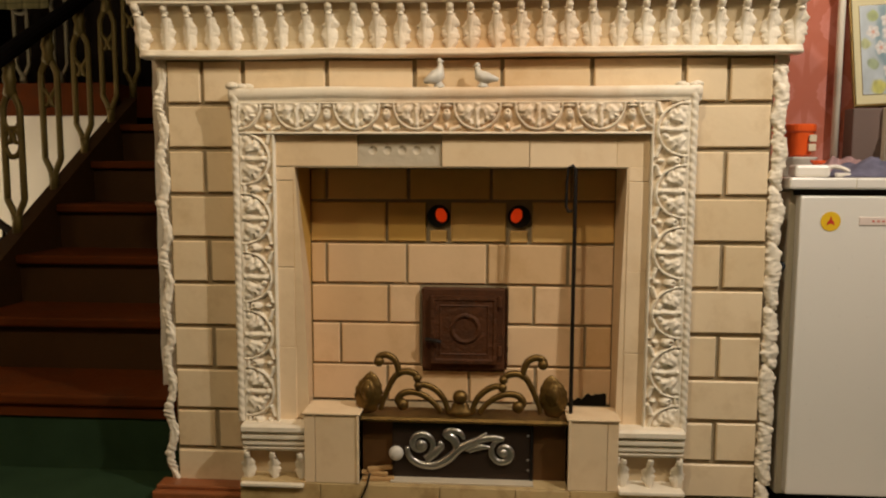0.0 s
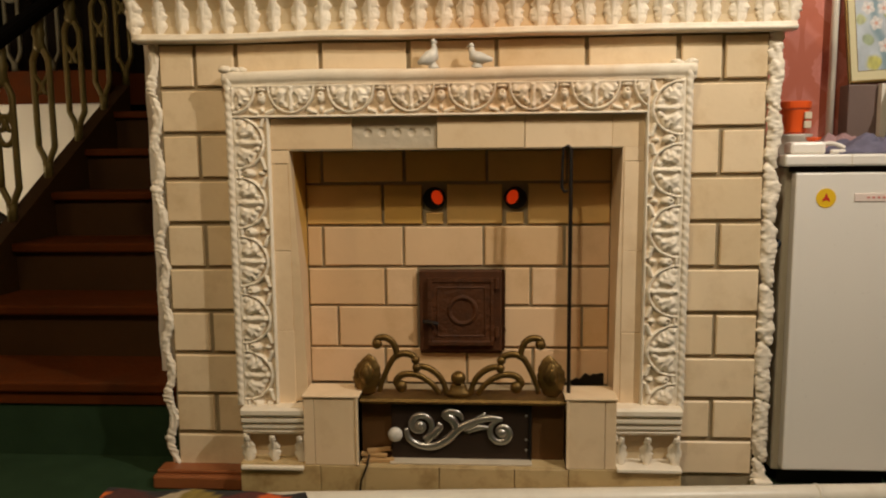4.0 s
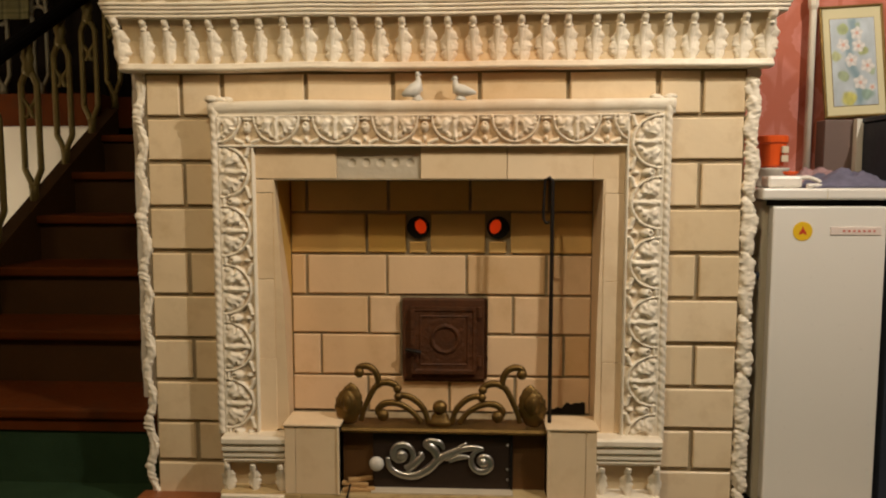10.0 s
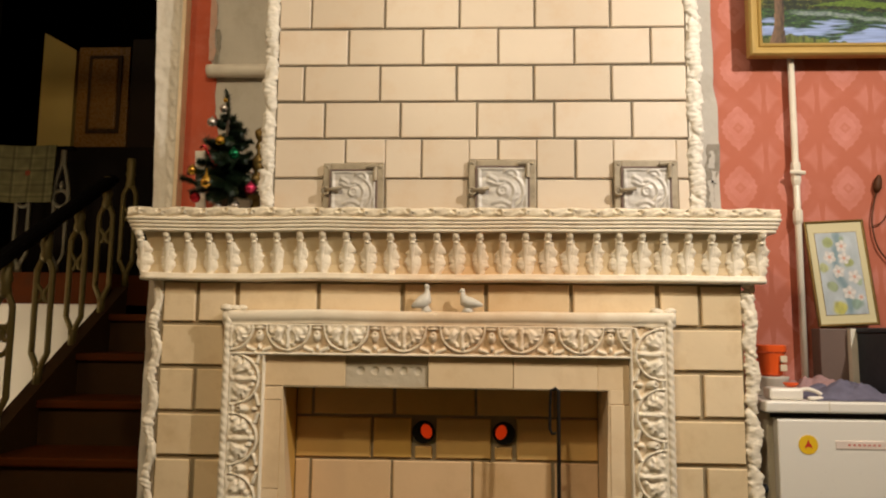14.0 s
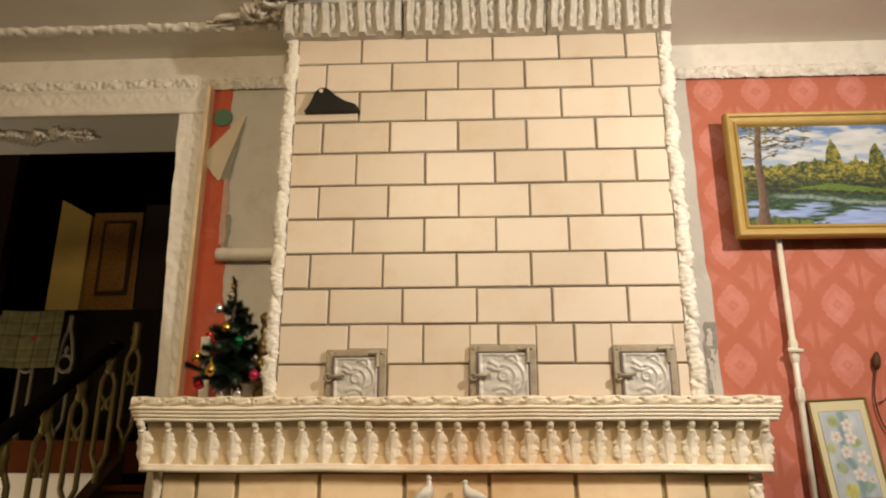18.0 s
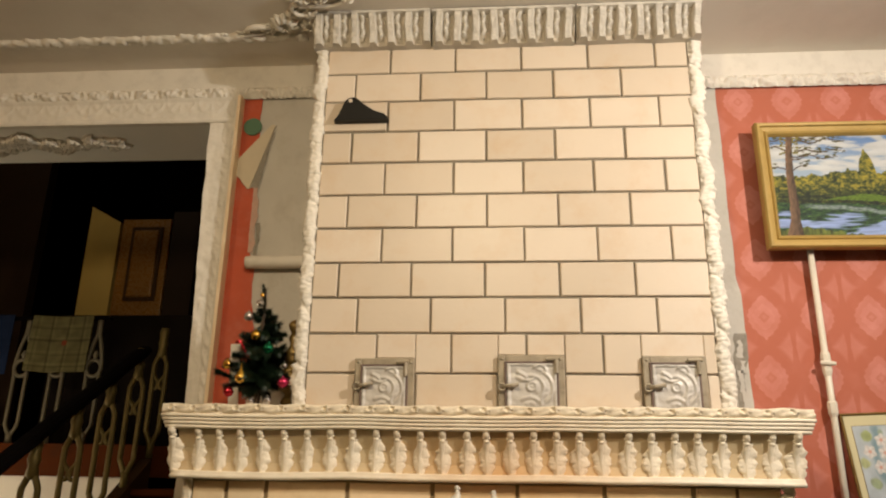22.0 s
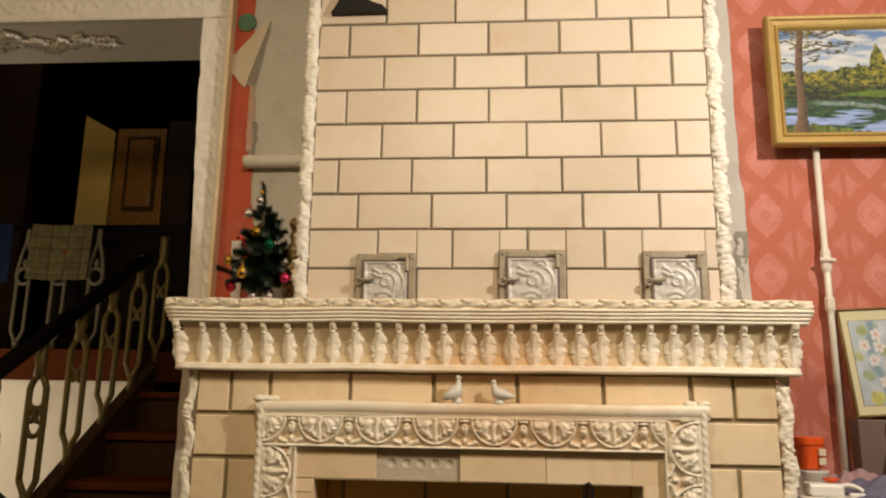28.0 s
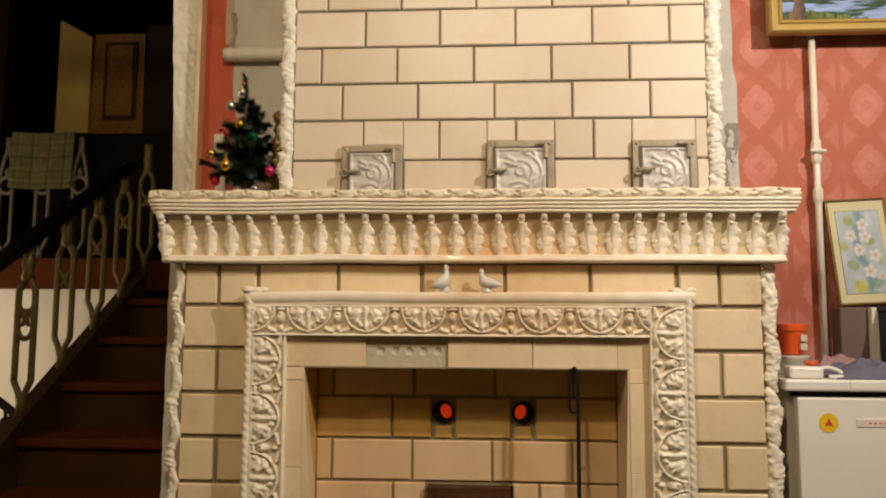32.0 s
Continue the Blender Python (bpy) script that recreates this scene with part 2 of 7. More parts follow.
PIPE_WHITE = material("white_pipe_paint", (0.74, 0.69, 0.58), 0.35, var=0.05, scale=8, bump=0.05, dirt=(0.5, 0.42, 0.3), dirt_amount=0.3)
GOLD = material("gilded_wood", (0.40, 0.265, 0.07), 0.55, metal=0.15, var=0.2, scale=20, bump=0.15)
DARK_FRAME = material("dark_picture_frame", (0.03, 0.018, 0.012), 0.4, var=0.2)
MAT_CREAM = material("cream_mount_card", (0.58, 0.52, 0.31), 0.7, var=0.04, bump=0.05)
YELLOW = material("yellow_sticker", (0.80, 0.50, 0.02), 0.4, var=0.03, bump=0)
RED = material("red_print", (0.55, 0.03, 0.02), 0.5, var=0.03, bump=0)
FADED_RED = material("faded_red_print", (0.60, 0.16, 0.12), 0.5, var=0.05, bump=0)
PINK = material("pale_pink_plate", (0.76, 0.64, 0.57), 0.5, var=0.03, bump=0)
ORANGE = material("orange_plastic", (0.75, 0.10, 0.015), 0.35, var=0.06, bump=0.03)
CLOTH_PURPLE = material("grey_purple_cloth", (0.125, 0.118, 0.175), 0.9, var=0.5, scale=30, fine=300, bump=0.6)
CLOTH_PINK = material("faded_pink_cloth", (0.36, 0.22, 0.22), 0.9, var=0.3, scale=30, fine=300, bump=0.6)
DARK_GREY = material("dark_grey_panel", (0.030, 0.037, 0.052), 0.55, spec=0.25, var=0.1)
BROWN_GREY = material("brown_grey_board", (0.15, 0.10, 0.082), 0.6, var=0.1)
NEEDLE = material("dark_green_needles", (0.008, 0.020, 0.007), 0.5, var=0.4, scale=40)
TRUNK = material("artificial_trunk", (0.05, 0.03, 0.015), 0.7)
BALL_GOLD = material("gold_bauble", (0.80, 0.48, 0.08), 0.12, metal=1.0, var=0.05, bump=0)
BALL_SILVER = material("silver_bauble", (0.72, 0.66, 0.62), 0.15, metal=0.9, var=0.05, bump=0)
BALL_GREEN = material("green_bauble", (0.01, 0.16, 0.07), 0.12, metal=0.9, var=0.05, bump=0)
BALL_MAGENTA = material("magenta_bauble", (0.50, 0.03, 0.10), 0.25, metal=0.7, var=0.05, bump=0)
BALL_RED = material("red_bauble", (0.45, 0.02, 0.03), 0.15, metal=0.8, var=0.05, bump=0)
GILT_FIGURE = material("tarnished_gilt", (0.21, 0.135, 0.04), 0.4, metal=0.6, var=0.3, scale=30, bump=0.3)
BLACK = material("black_plastic", (0.010, 0.009, 0.007), 0.5, var=0.2, spec=0.25)
GREEN_DISC = material("dull_green_paint", (0.10, 0.20, 0.12), 0.7, var=0.15)
STAIN = material("dark_wall_stain", (0.29, 0.26, 0.21), 0.9, var=0.4, scale=40, fine=120, bump=0.3, dirt=(0.50, 0.46, 0.40), dirt_amount=0.6)
PINK_SMEAR = material("smeared_pink_paint", (0.56, 0.36, 0.28), 0.85, var=0.25, scale=30, fine=90, bump=0.3, dirt=(0.52, 0.47, 0.40), dirt_amount=0.7)
PAPER = material("torn_beige_paper", (0.66, 0.57, 0.42), 0.85, var=0.1, scale=12)
WOOD_DOOR = material("varnished_brown_door", (0.24, 0.112, 0.022), 0.28, var=0.3, scale=6, fine=80, bump=0.1)
# near-black base colour holds the darkness of the unlit stairwell
WOOD_DARK = material("unlit_dark_wall", (0.007, 0.004, 0.0025), 0.7, spec=0.1, var=0.3, scale=3)
CLOTH_BLUE = material("dark_blue_cloth", (0.012, 0.022, 0.06), 0.95, var=0.4, scale=20, fine=200, bump=0.4, spec=0.1)
WOOD_BROWN = material("dim_brown_boarding", (0.022, 0.010, 0.0035), 0.6, var=0.35, scale=4, fine=60, spec=0.2)
WALL_YELLOW = material("ochre_wall", (0.50, 0.35, 0.09), 0.8, var=0.12, scale=4)
WOOD_KERB = material("red_brown_plank", (0.26, 0.085, 0.028), 0.35, var=0.3, scale=8, fine=80, bump=0.12)
SPLINTER = material("pale_kindling_wood", (0.50, 0.30, 0.12), 0.7, var=0.25, scale=30)
ORANGE_GLASS = glow("orange_glass", (0.74, 0.042, 0.004), 0.38)
PAINT = painted("oil_paint", 0.7, 0.25)
WATERCOLOUR = painted("watercolour", 0.35, 0.05)
TEXTILE = painted("woven_textile", 0.95, 0.6, 500)


def wallpaper():
    """Coral wallpaper: columns of paler rosettes with a small diamond, staggered, and ogee ribs between."""
    m = bpy.data.materials.new("coral_wallpaper")
    m.use_nodes = True
    n, l = m.node_tree.nodes, m.node_tree.links
    b = n["Principled BSDF"]
    b.inputs["Roughness"].default_value = 0.75

    def mth(op, a, c=None):
        k = n.new("ShaderNodeMath")
        k.operation = op
        for i, v in enumerate((a, c)):
            if v is None:
                continue
            if isinstance(v, (int, float)):
                k.inputs[i].default_value = v
            else:
                l.new(v, k.inputs[i])
        return k.outputs[0]

    geo = n.new("ShaderNodeNewGeometry")
    sep = n.new("ShaderNodeSeparateXYZ")
    l.new(geo.outputs["Position"], sep.inputs[0])
    px, pz = 0.1755, 0.2045
    cu = mth("DIVIDE", mth("ADD", sep.outputs["X"], 10 * px - 0.9515), px)
    col = mth("FLOOR", mth("ADD", cu, 0.5))
    u = mth("ABSOLUTE", mth("MULTIPLY", mth("SUBTRACT", cu, col), px))
    cv = mth("DIVIDE", mth("ADD", sep.outputs["Z"], -2.650 + 20 * pz), pz)
    v = mth("MULTIPLY", mth("SUBTRACT", cv, mth("FLOOR", mth("ADD", cv, 0.5))), pz)
    va = mth("ABSOLUTE", v)
    vt = mth("SUBTRACT", mth("ABSOLUTE", v), pz / 2)
    ut = mth("SUBTRACT", px / 2, u)

    def ogee_shape(w, h, vv, uu):
        """One inside a pointed oval of half width w and half height h."""
        edge = mth("MULTIPLY", mth("COSINE", mth("MULTIPLY", mth("MINIMUM", mth("ABSOLUTE", vv), h), math.pi / 2 / h)), w)
        edge = mth("ADD", edge, mth("MULTIPLY", mth("SINE", mth("MULTIPLY", vv, 300.0)), 0.0025))
        return mth("MULTIPLY", mth("LESS_THAN", uu, edge), mth("LESS_THAN", mth("ABSOLUTE", vv), h))

    ros = ogee_shape(0.054, 0.078, v, u)
    inner = ogee_shape(0.036, 0.048, v, u)
    dia = mth("LESS_THAN", mth("ADD", u, va), 0.020)
    core = mth("LESS_THAN", mth("ADD", u, va), 0.009)
    # between the rosettes: a four-pointed star of curved petals, split by dark slits
    rv = mth("ABSOLUTE", vt)
    star = mth("ADD", mth("POWER", mth("DIVIDE", ut, 0.062), 0.75), mth("POWER", mth("DIVIDE", rv, 0.088), 0.75))
    tulip = mth("MINIMUM", mth("MAXIMUM", mth("MULTIPLY", mth("SUBTRACT", 1.05, star), 4.0), 0.0), 1.0)
    slit = mth("LESS_THAN", ut, mth("ADD", 0.006, mth("MULTIPLY", rv, 0.10)))
    tulip = mth("MULTIPLY", tulip, mth("SUBTRACT", 1.0, slit))
    fac = mth("ADD", mth("MULTIPLY", ros, 0.42), mth("MULTIPLY", inner, 0.16))
    fac = mth("SUBTRACT", fac, mth("MULTIPLY", dia, 0.30))
    fac = mth("ADD", fac, mth("MULTIPLY", core, 0.18))
    fac = mth("ADD", fac, mth("MULTIPLY", tulip, 0.34))
    noise_tex = n.new("ShaderNodeTexNoise")
    noise_tex.inputs["Scale"].default_value = 16
    noise_tex.inputs["Detail"].default_value = 6
    l.new(geo.outputs["Position"], noise_tex.inputs["Vector"])
    fac = mth("MULTIPLY", fac, mth("ADD", 0.5, noise_tex.outputs["Fac"]))
    fac = mth("ADD", fac, mth("MULTIPLY", mth("SUBTRACT", noise_tex.outputs["Fac"], 0.5), 0.5))
    mix = n.new("ShaderNodeMix")
    mix.data_type = "RGBA"
    mix.inputs["A"].default_value = (0.45, 0.125, 0.070, 1)
    mix.inputs["B"].default_value = (0.64, 0.26, 0.215, 1)
    l.new(fac, mix.inputs["Factor"])
    l.new(mix.outputs["Result"], b.inputs["Base Color"])
    bn = n.new("ShaderNodeBump")
    bn.inputs["Strength"].default_value = 0.25
    bn.inputs["Distance"].default_value = 0.002
    l.new(fac, bn.inputs["Height"])
    l.new(bn.outputs["Normal"], b.inputs["Normal"])
    return m


WALLPAPER = wallpaper()


# ---- mesh tools ----
def part(name, bm, mat, parent=None, label="", smooth=False):
    """Links a bmesh as one mesh object, under a thing or a part where one is given."""
    me = bpy.data.meshes.new(name)
    bm.to_mesh(me)
    bm.free()
    return mesh_part(name, me, mat, parent, label, smooth)


def mesh_part(name, me, mat, parent=None, label="", smooth=False):
    if mat and not me.materials:
        for q in mat if isinstance(mat, tuple) else (mat,):
            me.materials.append(q)
    if smooth:
        me.polygons.foreach_set("use_smooth", [True] * len(me.polygons))
    ob = new(name, me)
    if parent:
        ob.parent = parent
    if label:
        ob["label"] = label
    return ob


def thing(name, label, category, group="", kind="", at=(0, 0, 0)):
    ob = new(name)
    ob.location = at
    return tagged(ob, label, category, group, kind)


def add_box(bm, x0, x1, y0, y1, z0, z1, bevel=0.0):
    r = bmesh.ops.create_cube(bm, size=1)
    vs = r["verts"]
    for v in vs:
        v.co = Vector((x0 + (v.co.x + 0.5) * (x1 - x0), y0 + (v.co.y + 0.5) * (y1 - y0), z0 + (v.co.z + 0.5) * (z1 - z0)))
    if bevel:
        es = list({e for v in vs for e in v.link_edges})
        bmesh.ops.bevel(bm, geom=es, offset=bevel, segments=2, affect="EDGES", profile=0.5)
    return bm


def box(x0, x1, y0, y1, z0, z1, bevel=0.0):
    return add_box(bmesh.new(), x0, x1, y0, y1, z0, z1, bevel)


def add_ball(bm, c, r, seg=10):
    """An ellipsoid; r: three radii."""
    q = bmesh.ops.create_uvsphere(bm, u_segments=seg, v_segments=max(5, seg - 3), radius=1)
    for v in q["verts"]:
        v.co = Vector((c[0] + v.co.x * r[0], c[1] + v.co.y * r[1], c[2] + v.co.z * r[2]))
    return q["verts"]


def add_tube(bm, pts, radii, seg=8, flat=1.0, caps=True):
    """A tube along points; radii: one number or one per point."""
    pts = [Vector(p) for p in pts]
    if isinstance(radii, (int, float)):
        radii = [radii] * len(pts)
    rings = []
    up = Vector((0, 1, 0))
    for i, p in enumerate(pts):
        d = (pts[min(i + 1, len(pts) - 1)] - pts[max(i - 1, 0)]).normalized()
        a = up - d * up.dot(d)
        if a.length < 0.05:
            a = Vector((1, 0, 0)) - d * d.x
        a.normalize()
        b = d.cross(a)
        rings.append([bm.verts.new(p + radii[i] * (math.cos(2 * math.pi * k / seg) * a * flat + math.sin(2 * math.pi * k / seg) * b)) for k in range(seg)])
    for r0, r1 in zip(rings, rings[1:]):
        for k in range(seg):
            bm.faces.new((r0[k], r0[(k + 1) % seg], r1[(k + 1) % seg], r1[k]))
    if caps:
        bm.faces.new(rings[0][::-1])
        bm.faces.new(rings[-1])
    return bm


def tube(pts, radii, seg=8, flat=1.0):
    bm = add_tube(bmesh.new(), pts, radii, seg, flat)
    bmesh.ops.recalc_face_normals(bm, faces=bm.faces)
    return bm


def extrude_profile(profile, x0, x1, steps=1, wobble=0.0):
    """A moulding: a closed (y, z) outline drawn from x0 to x1."""
    bm = bmesh.new()
    rows = []
    for i in range(steps + 1):
        x = x0 + (x1 - x0) * i / steps
        dz = wobble * noise.noise((x * 4.0, 3.1, 0.7))
        rows.append([bm.verts.new((x, y, z + dz)) for y, z in profile])
    k = len(profile)
    for a, b in zip(rows, rows[1:]):
        for j in range(k):
            bm.faces.new((a[j], a[(j + 1) % k], b[(j + 1) % k], b[j]))
    bm.faces.new(rows[0])
    bm.faces.new(rows[-1][::-1])
    bmesh.ops.recalc_face_normals(bm, faces=bm.faces)
    return bm


def relief(u1, v1, height, step, depth, place, closed=True, ground=None):
    """A carved slab: height(u, v) over a u1 by v1 sheet, set in space by place(u, v, h); the edges go back by depth. Below the height ground it takes the second material."""
    nu, nv = max(2, int(u1 / step)), max(2, int(v1 / step))
    verts, faces, hs = [], [], []
    for j in range(nv + 1):
        for i in range(nu + 1):
            u, v = u1 * i / nu, v1 * j / nv
            hs.append(height(u, v))
            verts.append(place(u, v, hs[-1]))
    w = nu + 1
    for j in range(nv):
        for i in range(nu):
            faces.append((j * w + i, j * w + i + 1, (j + 1) * w + i + 1, (j + 1) * w + i))
    if closed:
        rim = [i for i in range(nu)] + [j * w + nu for j in range(nv)] + [nv * w + i for i in range(nu, 0, -1)] + [j * w for j in range(nv, 0, -1)]
        base = len(verts)
        for k in rim:
            i, j = k % w, k // w
            verts.append(place(u1 * i / nu, v1 * j / nv, -depth))
        m = len(rim)
        for a in range(m):
            faces.append((rim[a], base + a, base + (a + 1) % m, rim[(a + 1) % m]))
        faces.append(tuple(base + a for a in range(m))[::-1])
    me = bpy.data.meshes.new("relief")
    me.from_pydata(verts, [], faces)
    bm = bmesh.new()
    bm.from_mesh(me)
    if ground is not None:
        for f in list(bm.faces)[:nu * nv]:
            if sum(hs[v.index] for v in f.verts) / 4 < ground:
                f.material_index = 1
    bmesh.ops.recalc_face_normals(bm, faces=bm.faces)
    bpy.data.meshes.remove(me)
    return bm


def picture(w, h, step, colour, place):
    """A flat sheet with colour(u, v) painted on; u and v run from 0 to 1."""
    nu, nv = int(w / step), int(h / step)
    verts = [place(w * i / nu, h * j / nv) for j in range(nv + 1) for i in range(nu + 1)]
    k = nu + 1
    faces = [(j * k + i, j * k + i + 1, (j + 1) * k + i + 1, (j + 1) * k + i) for j in range(nv) for i in range(nu)]
    me = bpy.data.meshes.new("sheet")
    me.from_pydata(verts, [], faces)
    at = me.color_attributes.new("paint", "FLOAT_COLOR", "POINT")
    cols = np.ones((len(verts), 4), dtype=np.float32)
    for j in range(nv + 1):
        for i in range(nu + 1):
            cols[j * k + i, :3] = colour(i / nu, j / nv)
    at.data.foreach_set("color", cols.ravel())
    return me


def smoothstep(a, b, x):
    t = min(1.0, max(0.0, (x - a) / (b - a)))
    return t * t * (3 - 2 * t)


def bump_at(u, v, cu, cv, ru, rv, h):
    """A rounded boss."""
    d = ((u - cu) / ru) ** 2 + ((v - cv) / rv) ** 2
    return h * math.sqrt(1 - d) if d < 1 else 0.0


def ridge(d, w, h):
    """A rounded cord at the distance d from its middle line."""
    return h * math.sqrt(1 - (d / w) ** 2) if abs(d) < w else 0.0


def fbm(x, y, z=0.0):
    return noise.fractal((x, y, z), 1.0, 2.0, 4)


# ---- carved patterns ----
def scroll_band(u, v, p, w):
    """One run of the acanthus frieze: U-shaped rings, each filled by a leaf of two curled lobes and a trefoil, with a hanging bud between; p: length of one repeat, w: width of the band."""
    n = math.floor(u / p)
    s = (u % p) - p / 2
    v = v / w
    if v < 0.07 or v > 0.94:
        return 0.0105 + 0.0008 * fbm(u * 40, v * 3, 1.0)
    sx = s / w + 0.025 * noise.noise((u * 26, v * 3, 4.0))
    ax = abs(sx)
    re = math.hypot(sx / 0.72, (v - 0.93) / 0.78)
    h = ridge(re - 1.0, 0.062, 0.0100)
    if re < 0.93:
        h = max(h, 0.0035 * smoothstep(0.93, 0.80, re))
        band = 0.0075 * smoothstep(0.60, 0.80, v) * smoothstep(0.93, 0.84, re)
        lobe = max(bump_at(ax, v, 0.35, 0.65, 0.25, 0.26, 0.0132), bump_at(ax, v, 0.30, 0.72, 0.18, 0.20, 0.0148), bump_at(ax, v, 0.45, 0.60, 0.125, 0.125, 0.0145), bump_at(ax, v, 0.31, 0.49, 0.115, 0.105, 0.0135), bump_at(ax, v, 0.18, 0.42, 0.08, 0.08, 0.011))
        lobe = max(lobe, bump_at(ax, v, 0.56, 0.80, 0.12, 0.15, 0.011))
        stalk = ridge(sx, 0.075 + 0.10 * abs(v - 0.58), 0.0115) if 0.36 < v < 0.93 else 0.0
        foot = max(bump_at(sx, v, 0.0, 0.29, 0.10, 0.13, 0.0125), bump_at(ax, v, 0.16, 0.35, 0.10, 0.09, 0.0105))
        leaf = max(band, lobe, stalk, foot)
        leaf += 0.0011 * math.sin(11 * math.atan2(0.98 - v, ax - 0.12)) * smoothstep(0.006, 0.011, leaf)
        leaf -= 0.0105 * smoothstep(0.085, 0.02, math.hypot((ax - 0.15) * 0.9, (v - 0.58) * 0.45)) + 0.007 * smoothstep(0.06, 0.02, math.hypot((ax - 0.50) * 0.6, v - 0.62))
        h = max(h, leaf)
    for side in (-1, 1):
        a = side * (p / w / 2)
        h = max(h, bump_at(sx, v, a, 0.61, 0.13, 0.19, 0.0145) - (0.006 if math.hypot(sx - a, v - 0.68) < 0.045 else 0), bump_at(sx, v, a, 0.25, 0.065, 0.10, 0.011), bump_at(sx, v, a, 0.87, 0.19, 0.055, 0.0105))
        q = abs(sx - a)
        if 0.10 < q < 0.42:
            h = max(h, ridge(v - 0.12 - 0.35 * (q - 0.10), 0.07, 0.0085))
    return 1.28 * h + 0.0024 * fbm(u * 70, v * 6, 0.5 * n)


def leaf_strip_radius(z, a, p, r0, torn):
    """Radius of the corner moulding: a long folded leaf, then a skewed collar and a bud, per repeat; torn ones are ragged leaves that overlap."""
    if torn:
        s = ((z + 0.012 * math.cos(a)) / p * 0.9 + 0.3 * noise.noise((z * 9, 1.0, r0 * 50))) % 1.0
        r = 0.86 + 0.22 * math.sqrt(max(0.0, math.sin(math.pi * s))) - 0.35 * smoothstep(0.06, 0.0, min(s, 1 - s)) + 0.36 * fbm(z * 38, 1.6 * math.cos(a), r0 * 90) + 0.26 * fbm(z * 85, 3 * math.cos(a), 3.0 + math.sin(a))
        return r0 * max(0.45, r)
    z += 0.006 * math.cos(a - 0.6) + 0.008 * noise.noise((z * 13, 2.0, r0 * 70))
    n = math.floor(z / p)
    s = z / p - n
    k1, k2 = 0.75 + 0.5 * noise.noise((n * 3.7, 0.3, 1.0)), 0.75 + 0.5 * noise.noise((n * 5.1, 7.3, 2.0))
    r = 0.80
    for c, wd, hh in ((0.60, 0.034, 0.36 * k1), (0.69, 0.026, 0.24 * k2), (0.82, 0.065, 0.46 * k2), (0.95, 0.034, 0.30 * k1)):
        q = 1 - ((s - c) / wd) ** 2
        r += hh * math.sqrt(q) * (0.75 + 0.35 * math.cos(a + 2 * n)) if q > 0 else 0
    if s < 0.57:
        f = math.sin(math.pi * s / 0.57)
        r += f * (0.30 * abs(math.sin(2.5 * a + 4 * s)) + 0.45 * max(0, math.cos(a - 3.0 + 2.2 * s)) - 0.10)
    else:
        r += 0.10 * abs(math.sin(2.0 * a + 3))
    r += 0.24 * fbm(z * 80, 1.5 * math.cos(a), r0 * 90) + 0.36 * fbm(z * 34, 1.4 * math.cos(a), r0 * 40)
    return r0 * r


def leaf_strip(x, y, z0, z1, r0, p, seed, torn=False):
    """A knobbly vertical moulding up a corner."""
    bm = bmesh.new()
    seg, step = 22, 0.0024
    nz = int((z1 - z0) / step)
    rings = []
    for j in range(nz + 1):
        z = z0 + (z1 - z0) * j / nz
        ring = []
        s = ((z + seed) % p) / p
        wob = 0.006 * noise.noise((z * 11, seed, 0)) + r0 * (0.12 if torn else 0.55) * math.sin(2 * math.pi * s)
        for k in range(seg):
            a = 2 * math.pi * k / seg
            r = leaf_strip_radius(z + seed, a, p, r0, torn)
            ring.append(bm.verts.new((x + wob + r * math.cos(a), y + 0.62 * r * math.sin(a), z)))
        rings.append(ring)
    for a, b in zip(rings, rings[1:]):
        for k in range(seg):
            bm.faces.new((a[k], a[(k + 1) % seg], b[(k + 1) % seg], b[k]))
    bm.faces.new(rings[0][::-1])
    bm.faces.new(rings[-1])
    return bm


def smooth_path(pts, rad, n=6):
    """A finer run of points and radii through the given ones."""
    fine, fr = [], []
    for i in range(len(pts) - 1):
        p0, p1, p2, p3 = [Vector(pts[min(max(j, 0), len(pts) - 1)]) for j in (i - 1, i, i + 1, i + 2)]
        for q in range(n):
            t = q / n
            fine.append(0.5 * ((2 * p1) + (p2 - p0) * t + (2 * p0 - 5 * p1 + 4 * p2 - p3) * t * t + (3 * p1 - p0 - 3 * p2 + p3) * t ** 3))
            fr.append(rad[i] + (rad[i + 1] - rad[i]) * t)
    return fine + [Vector(pts[-1])], fr + [rad[-1]]


